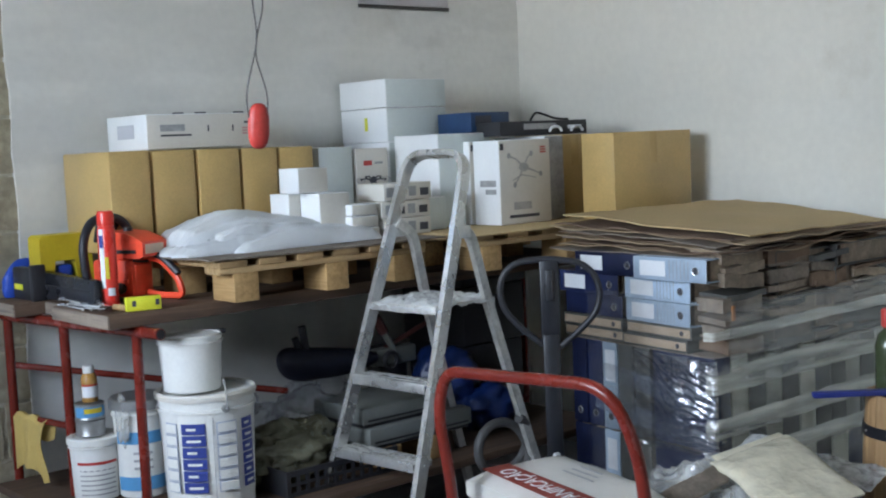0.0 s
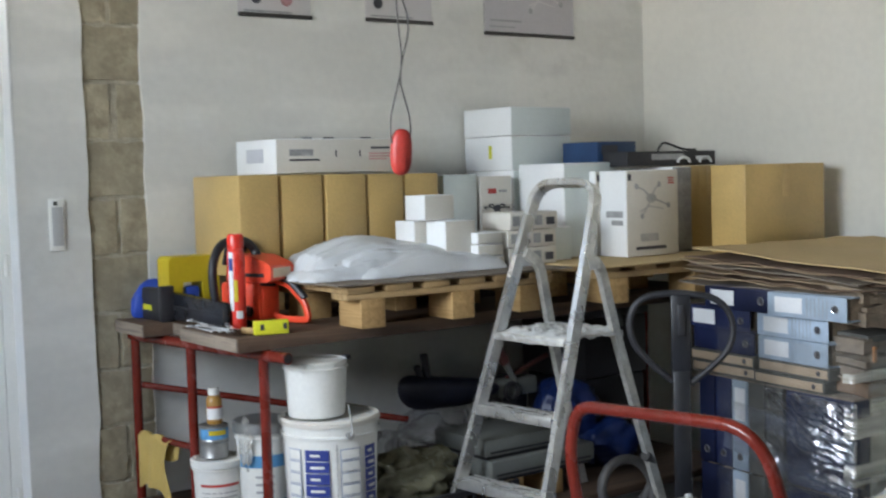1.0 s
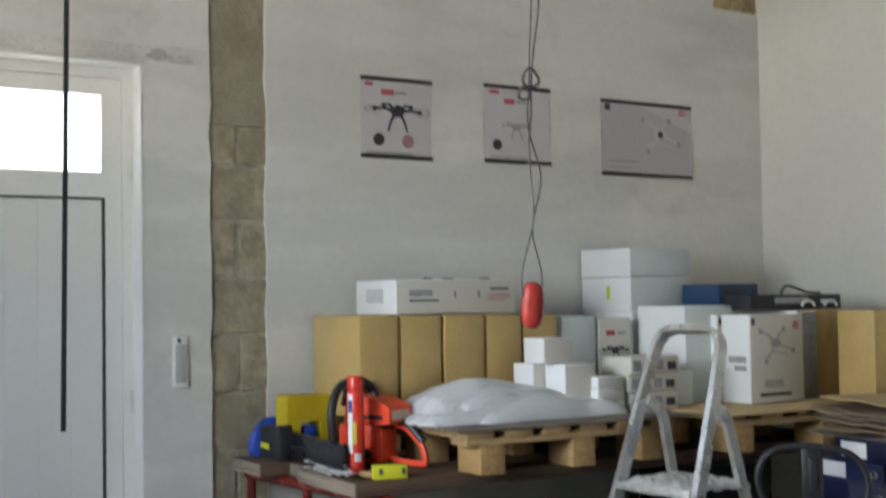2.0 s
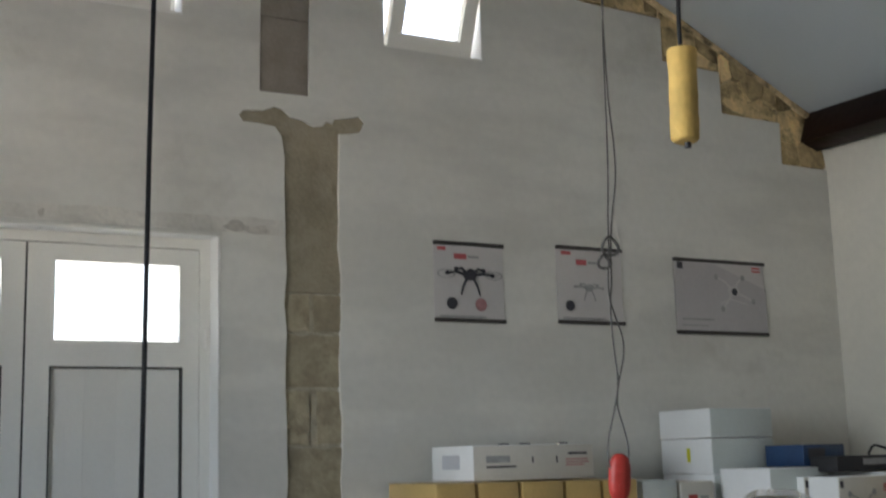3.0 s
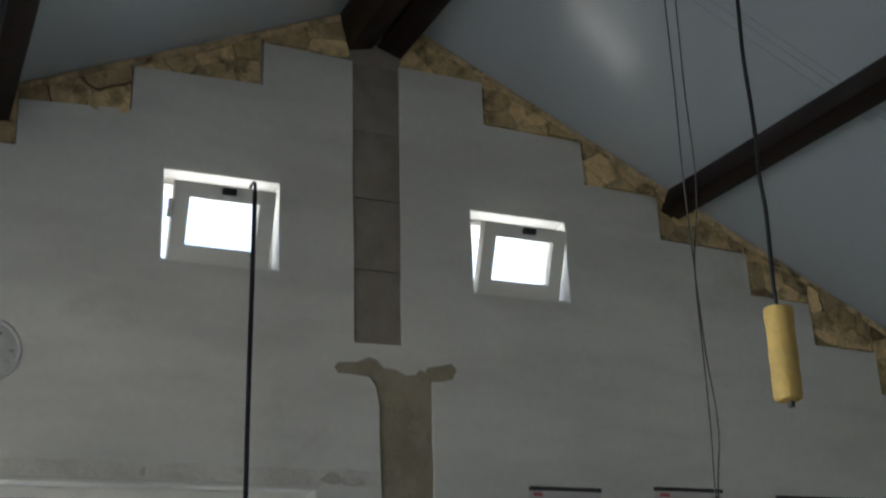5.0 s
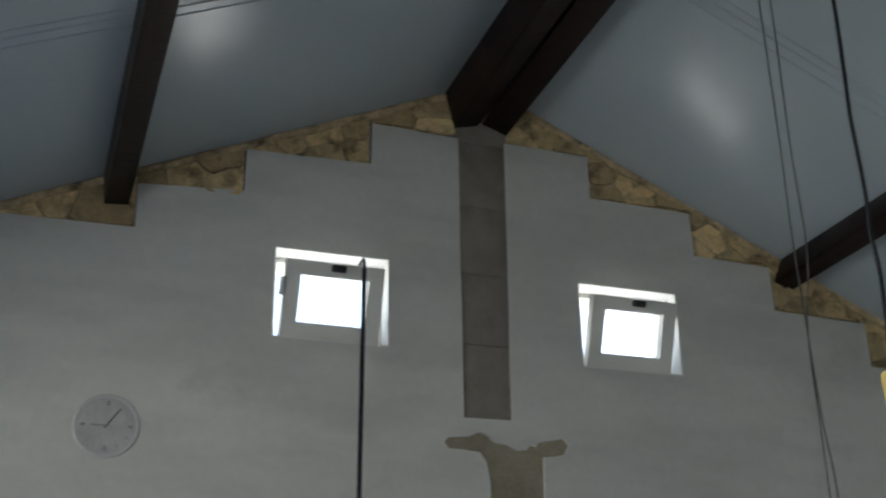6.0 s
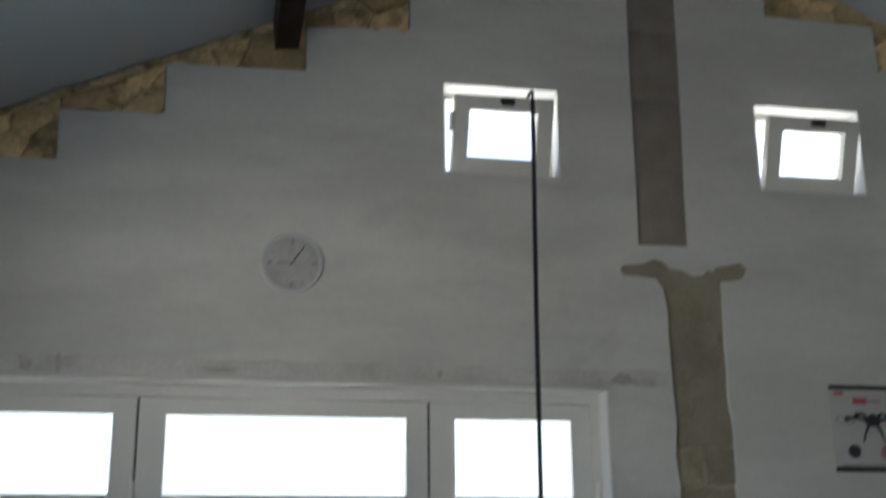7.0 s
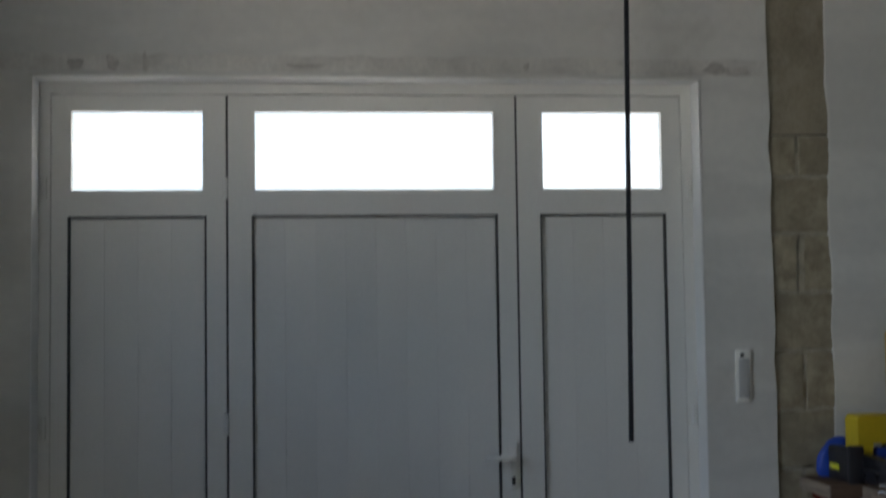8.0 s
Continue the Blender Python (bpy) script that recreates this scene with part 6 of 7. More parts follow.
hp = [(2.55 + 0.095 * math.cos(a), 3.02 + 0.05 * math.sin(a * 0.5), 0.40 + 0.095 * math.sin(a) + 0.004 * a) for a in np.linspace(-1.2, 2.4 * math.pi, 46)]
hp = [(2.55 + 0.095 * math.cos(-1.2), 3.0, 0.0185)] + hp
wpart("hose", tube(hp, 0.017, 10), HOSE, hose)

# ---- stepladder ----
def ribbon(path, normal, half_w, half_t, closed=False):
    """A bar of rectangular section along a path; half_w along the normal, half_t across it."""
    bm = bmesh.new()
    pts = [Vector(p) for p in path]
    nrm = Vector(normal).normalized()
    rings = []
    for i, p in enumerate(pts):
        t = (pts[min(i + 1, len(pts) - 1)] - pts[max(i - 1, 0)]).normalized()
        n = (nrm - t * nrm.dot(t)).normalized()
        b = t.cross(n)
        rings.append([bm.verts.new(p + n * a * half_w + b * c * half_t) for a, c in ((-1, -1), (1, -1), (1, 1), (-1, 1))])
    for a, b in zip(rings, rings[1:]):
        for k in range(4):
            bm.faces.new((a[k], a[(k + 1) % 4], b[(k + 1) % 4], b[k]))
    bm.faces.new(rings[0][::-1])
    bm.faces.new(rings[-1])
    bmesh.ops.bevel(bm, geom=[e for e in bm.edges if len(e.link_faces) == 2 and e.calc_face_angle(0) > 1.0], offset=0.003, segments=1, affect="EDGES")
    return bm


ladder = thing("stepladder", pose(2.106, 3.115, 0, 0, 0, 6.0), "worn aluminium stepladder with a paint-splashed platform", "ladder")
LEAN = 0.35
lf = lambda z: 0.170 + LEAN * (z - 1.10)
ls = lambda z: 0.166 - 0.060 * (z - 0.955)
up_n = (1, 0, -LEAN)
hoop = [(lf(0.0), -ls(0.0), 0.0), (lf(0.7), -ls(0.7), 0.7), (lf(1.30), -ls(1.30), 1.30), (lf(1.445), -ls(1.36) + 0.01, 1.445), (lf(1.445), ls(1.36) - 0.01, 1.445), (lf(1.30), ls(1.30), 1.30), (lf(0.7), ls(0.7), 0.7), (lf(0.0), ls(0.0), 0.0)]
part("front_frame", ribbon(fillet(hoop, 0.085, 7), up_n, 0.021, 0.0105), ALU, ladder)
for z in (0.716, 0.481, 0.246):
    w = ls(z) - 0.011
    bm = rbox(lf(z) - 0.030, lf(z) + 0.055, -w, w, z - 0.004, z, 0.001)
    add_box(bm, lf(z) - 0.034, lf(z) - 0.030, -w, w, z - 0.030, z + 0.001, 0.001)
    add_box(bm, lf(z) + 0.051, lf(z) + 0.055, -w, w, z - 0.024, z - 0.003, 0.001)
    tread = part("tread", bm, ALU, ladder)
    for i in range(7):
        y = lf(z) - 0.022 + i * 0.011
        part("tread_rib", rbox(y, y + 0.004, -w + 0.004, w - 0.004, z, z + 0.0016, 0), ALU, tread)
    for s in (-1, 1):
        part("rivet", lathe([(0, 0), (0.006, 0.0), (0.0045, 0.004), (0, 0.005)], 10, (lf(z) - 0.004, s * (w + 0.0215) - (0.0 if s > 0 else 0.0), z - 0.012)), TIN, tread)
zp = 0.955
w = ls(zp) - 0.012
bm = rbox(lf(zp) - 0.03, lf(zp) + 0.255, -w, w, zp - 0.004, zp, 0.001)
add_box(bm, lf(zp) - 0.034, lf(zp) - 0.03, -w, w, zp - 0.026, zp + 0.001, 0.001)
add_box(bm, lf(zp) + 0.251, lf(zp) + 0.255, -w, w, zp - 0.026, zp, 0.001)
bmesh.ops.subdivide_edges(bm, edges=bm.edges[:], cuts=5, use_grid_fill=True)
crumple(bm, 0.005, 26, 3.0)
part("platform", bm, ALU_DIRTY, ladder, "platform splashed with dried paint")
def wrap_at(u, v):
    q = Vector((u * 5, v * 9, 2.0))
    fold = noise.noise(q) * 0.010 + (1 - abs(noise.noise(q * 2.2))) ** 3 * 0.010
    rim = max(0.0, 1 - 7 * min(u, v, 1 - u, 1 - v))
    return (lf(zp) - 0.038 + 0.296 * u, (-w - 0.004) + (2 * w + 0.008) * v, zp + 0.004 + fold * (1 - 0.5 * rim) - 0.030 * rim ** 2 * (0.6 + 0.4 * noise.noise(q * 1.7)))


bm = grid_sheet(1, 1, 40, 40, wrap_at)
r = bmesh.ops.extrude_face_region(bm, geom=bm.faces[:])
bmesh.ops.translate(bm, vec=(0, 0, 0.0015), verts=[v for v in r["geom"] if isinstance(v, bmesh.types.BMVert)])
part("platform_wrap", bm, mat("grey_plastic_wrap", (0.62, 0.63, 0.62), 0.2, var=0.1, scale=16, bump=0.2, bscale=40), ladder, "crumpled plastic wrapped over the platform", sharp=60)
rear = lambda z: 0.265 + 0.325 * (1.185 - z)
for s in (-1, 1):
    part("rear_leg", ribbon(fillet([(lf(1.20) + 0.018, s * 0.140, 1.212), (rear(1.17) + 0.020, s * 0.136, 1.172), (rear(0.95) + 0.006, s * 0.146, 0.95), (rear(0.6), s * 0.165, 0.6), (rear(0.0), s * 0.198, 0.0)], 0.05, 6), (1, 0, 0.4), 0.017, 0.010), ALU_DIRTY, ladder)
    part("hinge_plate", rbox(lf(1.19) - 0.01, rear(1.19) + 0.012, s * 0.148 - 0.003, s * 0.148 + 0.003, 1.165, 1.205, 0.002), ALU, ladder)
    for z in (0.0,):
        part("foot", rbox(lf(z) - 0.03, lf(z) + 0.03, s * ls(z) - 0.015, s * ls(z) + 0.015, 0.0, 0.03, 0.004), BLACK_PLASTIC, ladder, "black rubber foot")
        part("foot", rbox(rear(z) - 0.022, rear(z) + 0.022, s * 0.198 - 0.014, s * 0.198 + 0.014, 0.0, 0.03, 0.004), BLACK_PLASTIC, ladder, "black rubber foot")
for z in (0.12,):
    part("rear_brace", rbox(rear(z) - 0.003, rear(z) + 0.003, -0.16, 0.16, z - 0.012, z + 0.012, 0.001), ALU, ladder)

# ---- pallet jack ----
jack = thing("pallet_jack", pose(2.56, 2.80, 0, 0, 0, -45), "black hand pallet jack with a looped steering handle", "pallet jack")
loop = [(-0.028, 0, 0.80), (-0.085, 0, 0.845), (-0.150, 0, 0.915), (-0.168, 0, 0.985), (-0.150, 0, 1.045), (-0.105, 0, 1.078), (0.0, 0, 1.086), (0.105, 0, 1.070), (0.150, 0, 1.030), (0.168, 0, 0.965), (0.150, 0, 0.900), (0.085, 0, 0.835), (0.028, 0, 0.79)]
part("handle_loop", tube(fillet(loop, 0.03, 3), 0.0108, 12), BLACK_PLASTIC, jack)
part("shaft", rbox(-0.028, 0.028, -0.018, 0.018, 0.26, 0.835, 0.006), BLACK_STEEL, jack)
part("grip_plate", rbox(-0.032, 0.032, -0.012, 0.012, 0.80, 1.080, 0.006), BLACK_STEEL, jack)
part("lever", rbox(-0.012, 0.012, -0.024, -0.013, 0.95, 1.05, 0.003), BLACK_PLASTIC, jack)
part("pump", lathe([(0, 0.10), (0.07, 0.10), (0.07, 0.20), (0.05, 0.24), (0.04, 0.27), (0, 0.27)], 24), BLACK_STEEL, jack)
for s in (-1, 1):
    part("wheel", tube([(s * 0.035, 0, 0.09), (s * 0.085, 0, 0.09)], 0.09, 24), BLACK_PLASTIC, jack)

# ---- platform trolley ----
cart = thing("platform_trolley", pose(2.3, 2.2, 0), "platform trolley with a bent red tube handle", "trolley")
hp = [(1.852, 2.50, 0.155), (1.845, 2.50, 0.52), (1.808, 2.505, 0.745), (1.826, 2.49, 0.862), (1.872, 1.925, 0.882), (1.928, 1.885, 0.66), (1.930, 1.880, 0.155)]
rounded = []
pts = [Vector(p) for p in hp]
for rr, tri in zip((0.12, 0.06, 0.055, 0.15, 0.10), zip(pts, pts[1:], pts[2:])):
    rounded += fillet(list(tri), rr, 6)[1:-1]
wpart("handle", tube([pts[0]] + rounded + [pts[-1]], 0.0165, 16), RED_STEEL, cart)
wpart("deck", rbox(1.80, 2.74, 1.80, 2.56, 0.14, 0.165, 0.006), PLANK, cart)
for x in (1.92, 2.62):
    for y in (1.90, 2.46):
        wh = wpart("wheel", tube([(x, y - 0.02, 0.06), (x, y + 0.02, 0.06)], 0.06, 20), BLACK_PLASTIC, cart)
        wpart("fork", rbox(x - 0.02, x + 0.02, y - 0.03, y + 0.03, 0.115, 0.1395, 0.003), TIN, wh)

for i in range(3):
    z0 = 0.168 + 0.131 * i
    sack = thing("paper_sack", pose(2.058 + 0.004 * i, 2.298 - 0.006 * i, z0, 0, 0, -16 + 2 * i), "full white paper sack with a red printed band" if i == 2 else "full white paper sack under another", "sack", "paper sacks on the trolley")
    bm = bmesh.new()
    add_box(bm, -0.17, 0.17, -0.25, 0.25, 0.001, 0.125)
    bmesh.ops.subdivide_edges(bm, edges=bm.edges[:], cuts=7, use_grid_fill=True)
    for v in bm.verts:
        u, w = v.co.x / 0.17, v.co.y / 0.25
        mid = (v.co.z - 0.063)
        k = (1 - 0.55 * max(0, abs(u) - 0.72) / 0.28 - 0.45 * max(0, abs(w) - 0.78) / 0.22)
        v.co.z = 0.063 + mid * max(0.3, k)
        v.co += noise.noise_vector(v.co * 9 + Vector((i, 0, 0))) * 0.005
        v.co.z = max(v.co.z, 0.001)
    part("paper", bm, SACK_PAPER, sack, sharp=50)
    if i == 2:
        band = prism([(-0.158, -0.235), (-0.062, -0.235), (-0.062, 0.19), (-0.150, 0.19)], [], -0.0015, 0.0)
        band.transform(Matrix.Translation((0, 0, 0.1285)) @ Matrix(((1, 0, 0, 0), (0, 0, 1, 0), (0, -1, 0, 0), (0, 0, 0, 1))))
        part("red_band", band, mat("brown_red_print", (0.27, 0.045, 0.03), 0.5, var=0.12, scale=20), sack, "brown-red printed band")
        word = bpy.data.curves.new("sack_print", "FONT")
        word.body, word.size, word.extrude = "PANIFICAÇÃO", 0.070, 0.0005
        wob = new("sack_print", word)
        wob.data.materials.append(LABEL)
        wob.parent = sack
        wob.matrix_basis = Matrix.Translation((-0.083, -0.225, 0.1305)) @ pose(0, 0, 0, 0, 0, 90) @ Matrix.Diagonal((0.80, 1.0, 1.0, 1.0))
        for j in range(4):
            x = 0.02 + 0.03 * j
            part("print_line", rbox(x, x + 0.008, -0.10 + 0.02 * j, 0.04, 0.1275, 0.1285, 0), PRINT_GREY, sack)
        part("corner_tuft", crumple(rbox(0.13, 0.150, 0.235, 0.25, 0.09, 0.118, 0.003), 0.004, 40), LABEL, sack)


def crumpled_sheet(name, corner, du, dv, nu, nv, amp, scale, seed, thick=0.003, sag=0.0):
    c, du, dv = Vector(corner), Vector(du), Vector(dv)

    def at(u, v):
        p = c + du * u + dv * v
        q = p * scale + Vector((seed, seed, 0))
        return p + Vector((0, 0, amp * noise.fractal(q, 0.9, 2.0, 4) + sag * 4 * u * (1 - u) * 4 * v * (1 - v))) + noise.noise_vector(q * 0.7) * amp * 0.5
    bm = grid_sheet(1, 1, nu, nv, at)
    r = bmesh.ops.extrude_face_region(bm, geom=bm.faces[:])
    bmesh.ops.translate(bm, vec=(0, 0, thick), verts=[v for v in r["geom"] if isinstance(v, bmesh.types.BMVert)])
    return bm


for i, (cx, cy, cz, rx, ry, rz, s) in enumerate(((2.50, 2.16, 0.33, 0.19, 0.22, 0.17, 2.0), (2.66, 1.95, 0.30, 0.20, 0.18, 0.15, 8.0))):
    solo("plastic_bag", lump(cx, cy, cz, rx, ry, rz, 0.34, 2.4, s, 5, 0.166), BAG_FILM_PALE, "crumpled clear plastic bag on the trolley", "bag", base=(cx, cy, 0.166), group="bags on the trolley", sharp=60)
solo("cover_sheet", crumpled_sheet("s", (2.28, 2.24, 0.450), (0.64, 0.04, 0.05), (0.08, -0.46, -0.05), 60, 50, 0.018, 8, 4.0, 0.002, 0.035), CLEAR_SHEET, "clear plastic sheet draped over the bags", "plastic sheet", base=(2.5, 2.1, 0.43), sharp=60)
ex, ey = Vector((0.10, 0.31, 0.10)).normalized(), Vector((-0.185, 0.075, -0.035)).normalized()
ez = ex.cross(ey).normalized()
ey = ez.cross(ex)
lie = Matrix((ex, ey, ez)).transposed().to_4x4()
lie.translation = Vector((2.58, 1.905, 0.515)) + ey * 0.020
env = thing("bubble_envelope", lie, "puffy cream bubble envelope lying on plastic bags", "envelope")
bm = bmesh.new()
add_box(bm, -0.170, 0.170, -0.130, 0.130, -0.022, 0.022)
bmesh.ops.subdivide_edges(bm, edges=bm.edges[:], cuts=26, use_grid_fill=True)
for v in bm.verts:
    u, w = v.co.x / 0.170, v.co.y / 0.130
    top = v.co.z > 0
    v.co.z *= max(0.06, (1 - abs(u) ** 5) * (1 - abs(w) ** 5)) ** 0.6
    v.co.z += 0.010 * noise.noise(v.co * 9) + 0.004 * noise.noise(v.co * 24) + (0.0022 * abs(math.sin(u * 22) * math.sin(w * 18)) if top else 0)
    v.co += noise.noise_vector(v.co * 7 + Vector((3, 1, 0))) * 0.010
part("pouch", bm, BUBBLE, env, sharp=60)
part("sealed_edge", crumple(rbox(0.152, 0.186, -0.118, 0.118, -0.003, 0.003, 0.001), 0.004, 14), BUBBLE, env, "flat sealed edge")
solo("torn_carton", crumpled_sheet("c", (2.24, 2.10, 0.497), (0.37, -0.005, 0.035), (-0.13, -0.050, -0.040), 24, 10, 0.008, 12, 6.0, 0.006), KRAFT_EDGE, "torn brown carton flap on the trolley", "carton", base=(2.4, 2.0, 0.42), sharp=50)
solo("torn_carton", crumple(rbox(2.24, 2.46, 1.84, 2.05, 0.166, 0.44, 0.006), 0.006, 10), KRAFT_EDGE, "open brown carton on the trolley", "carton", base=(2.35, 1.95, 0.166))

# ---- wrapped stack of lever-arch files ----
STACK = pose(2.905, 2.405, 0, 0, 0, -7)
base = thing("pallet", STACK, "pine pallet under the wrapped files", "pallet")
for u in (0.0, 0.43, 0.86):
    for v in (0.0, 0.34, 0.68):
        part("block", rbox(u, u + 0.10, v, v + 0.12, 0, 0.09, 0.003), PALLET_BLOCK, base)
for i in range(6):
    part("deck_board", rbox(0, 0.96, 0.0 + 0.14 * i, 0.10 + 0.14 * i, 0.0905, 0.112, 0.002), PALLET_WOOD, base)


def binder(card, label_card, label, holes=True, stripes=False):
    """A lever-arch file lying flat: its spine looks to -x, 0.32 along y, 0.28 deep, 0.078 thick."""
    ob = thing("lever_arch_file", pose(0, 0, 0), label, "file binder", "wrapped files")
    part("spine", rbox(0, 0.004, 0, 0.32, 0.0005, 0.078, 0.0015), card, ob)
    part("cover", rbox(0.0045, 0.285, 0, 0.32, 0.0005, 0.004, 0.001), card, ob)
    part("cover", rbox(0.0045, 0.285, 0, 0.32, 0.074, 0.078, 0.001), card, ob)
    part("page_block", rbox(0.03, 0.275, 0.008, 0.312, 0.0045, 0.0735, 0.002), PAPER, ob, "aged paper")
    if label_card is not None:
        part("spine_label", rbox(-0.0012, 0.0004, 0.175, 0.29, 0.014, 0.066, 0.0003), label_card, ob, "white spine label")
    if stripes:
        for k in range(6):
            part("spine_line", rbox(-0.0008, 0.0004, 0.075 + 0.016 * k, 0.077 + 0.016 * k, 0.008, 0.070, 0), PRINT_GREY, ob)
    if holes:
        bm = lathe([(0, 0), (0.0105, 0), (0.0105, 0.0015), (0, 0.0015)], 16)
        bm.transform(Matrix.Translation((0.0002, 0.045, 0.039)) @ pose(0, 0, 0, 0, -90, 0))
        hole = part("finger_hole", bm, PRINT_DARK, ob)
        ring = [(-0.0012, 0.045 + 0.0125 * math.cos(a), 0.039 + 0.0125 * math.sin(a)) for a in np.linspace(0, 2 * math.pi, 15)[:-1]]
        part("hole_ring", tube(ring, 0.0018, 5, closed=True), STEEL, hole)
    return ob


def box_file(label):
    ob = thing("box_file", pose(0, 0, 0), label, "file box", "wrapped files")
    part("shell", rbox(0, 0.28, 0, 0.32, 0.0005, 0.043, 0.002), DARK_CARD, ob)
    part("spine", rbox(-0.0015, 0.0006, 0.006, 0.314, 0.008, 0.036, 0.0006), KRAFT_SPINE, ob, "kraft spine")
    bm = lathe([(0, 0), (0.009, 0), (0.009, 0.0015), (0, 0.0015)], 14)
    bm.transform(Matrix.Translation((-0.001, 0.045, 0.022)) @ pose(0, 0, 0, 0, -90, 0))
    part("finger_hole", bm, PRINT_DARK, ob)
    return ob


kinds = {
    "navy": binder(NAVY, LABEL, "dark navy lever-arch file with a white spine label"),
    "grey": binder(GREY_CARD, LABEL, "marbled grey lever-arch file with a white spine label", stripes=True),
    "plain": binder(NAVY, None, "plain dark navy lever-arch file"),
    "dark": binder(DARK_CARD, None, "dark grey lever-arch file seen from its page side", holes=False),
    "slim": binder(PALE_CARD, None, "pale grey-green lever-arch file with a plain spine", holes=False),
    "box": box_file("flat dark file box with a kraft spine"),
}
used = set()


def put(kind, m):
    ob = kinds[kind]
    if kind not in used:
        used.add(kind)
        ob.matrix_basis = m
        return ob
    return copy_thing(ob, m)


rnd = random.Random(11)
rows = [("grey", "navy", 0.079), ("grey", "navy", 0.079), ("grey", "plain", 0.079), ("box", "box", 0.044), ("box", "plain", 0.044)]
z = 1.066
levels = []
for near, far, h in rows:
    z -= h
    levels.append((z, near, far))
for i, (z, near, far) in enumerate(levels):
    for col in range(3):
        for v, kind in ((0.005, near), (0.345, far)):
            k = kind if col == 0 else ("dark" if kind != "box" else "box")
            if kind == "plain" and near == "box" and col == 0 and v > 0.1:
                k = "box"
            put(k, STACK @ pose(0.012 + col * 0.305 + rnd.uniform(-0.012, 0.012) - (0.03 if (i == 0 and col == 0) else 0), v + (0.105 if (i and not col) else 0.0) + rnd.uniform(-0.014, 0.010), z + 0.0004, rnd.uniform(-2.2, 2.2) * min(1, col), rnd.uniform(-2.0, 2.0) * min(1, col), rnd.uniform(-2.0, 2.0) * (1 + 1.8 * min(1, col)) + (4 if (i == 0 and col == 0 and v < 0.1) else 0)))
z_mid = levels[-1][0]
# loose papers and folders that stick out between the files
papers = thing("loose_papers", STACK @ pose(0.5, 0.1, z_mid + 0.05), "loose brown papers and folders sagging out of the stack", "papers")
PAPERS = (KRAFT_EDGE, PAPER, PAPER, DARK_CARD, KRAFT_BROWN, KRAFT_BROWN, KRAFT_EDGE)
for u_col, w_col in ((0.055, 0.185), (0.27, 0.20), (0.50, 0.19), (0.72, 0.20)):
    zz = z_mid + 0.012
    while zz < 1.055:
        th = rnd.choice((0.007, 0.012, 0.020, 0.030, 0.045))
        u0, wid = u_col + rnd.uniform(-0.012, 0.010), w_col + rnd.uniform(-0.020, 0.012)
        out, s, dip = rnd.uniform(-0.014, 0.004), rnd.uniform(0, 9), rnd.uniform(0.001, 0.009)
        bm = grid_sheet(1, 1, 16, 5, lambda a, b: STACK @ Vector((u0 + wid * a, out + 0.006 * noise.noise(Vector((a * 3, s, 4))) + 0.14 * b, zz + 0.010 * noise.noise(Vector((a * 2.2, s, 0))) + 0.014 * (a - 0.5) * math.sin(s) - dip * (1 - b) ** 2)))
        r = bmesh.ops.extrude_face_region(bm, geom=bm.faces[:])
        bmesh.ops.translate(bm, vec=(0, 0, th), verts=[q for q in r["geom"] if isinstance(q, bmesh.types.BMVert)])
        wpart("folder", bm, rnd.choice(PAPERS), papers)
        zz += th + rnd.choice((0.002, 0.004, 0.008, 0.012))
wpart("orange_tab", rbox(0.068, 0.082, -0.024, -0.018, 0.858, 0.908, 0.001, STACK), mat("orange_card_tab", (0.42, 0.17, 0.05), 0.6, var=0.1), papers, "orange card tab")
# two tiers of files that stand upright, spines to the front, and some with spines to the side
for tier, zt in enumerate((z_mid - 0.322, z_mid - 0.648)):
    n = 11
    for i in range(n):
        kind = ("plain", "slim", "dark", "slim", "dark", "slim", "dark", "dark", "slim", "dark", "slim")[(i + 3 * tier) % n if i else 0]
        # upright: the spine turned to -v
        m = STACK @ pose(0.012 + i * 0.0835, 0.008 + rnd.uniform(-0.006, 0.006), zt, 0, 0, 0) @ Matrix(((0, 0, 1, 0), (1, 0, 0, 0), (0, 1, 0, 0), (0, 0, 0, 1)))
        put(kind, m)
    for i in range(5):
        kind = ("dark", "dark", "grey", "plain", "plain")[i]
        m = STACK @ pose(0.005 + rnd.uniform(-0.004, 0.004), 0.305 + (i + 1) * 0.0835, zt, 0, 0, 0) @ Matrix(((1, 0, 0, 0), (0, 0, -1, 0), (0, 1, 0, 0), (0, 0, 0, 1)))
        put(kind, m)
    solo("file_block", rbox(0.30, 0.93, 0.315, 0.70, zt, zt + 0.318, 0.004, STACK), DARK_CARD, "dark files packed in the middle of the stack", "files", base=STACK @ Vector((0.6, 0.5, zt)))
low = z_mid - 0.648
if low > 0.115:
    solo("board_layer", rbox(0.0, 0.95, 0.0, 0.80, 0.1125, low - 0.0005, 0.002, STACK), KRAFT_EDGE, "board packing under the files", "board", base=STACK @ Vector((0.5, 0.4, 0.1125)))
solo("board_layer", rbox(0.004, 0.94, 0.004, 0.73, z_mid - 0.0042, z_mid - 0.0003, 0.001, STACK), KRAFT_EDGE, "thin board between layers of files", "board", base=STACK @ Vector((0.5, 0.4, z_mid - 0.004)))

# stretch film round the stack
film = thing("stretch_film", STACK @ pose(0.45, 0.35, 0.1125), "glossy clear stretch film wound round the files", "stretch film")


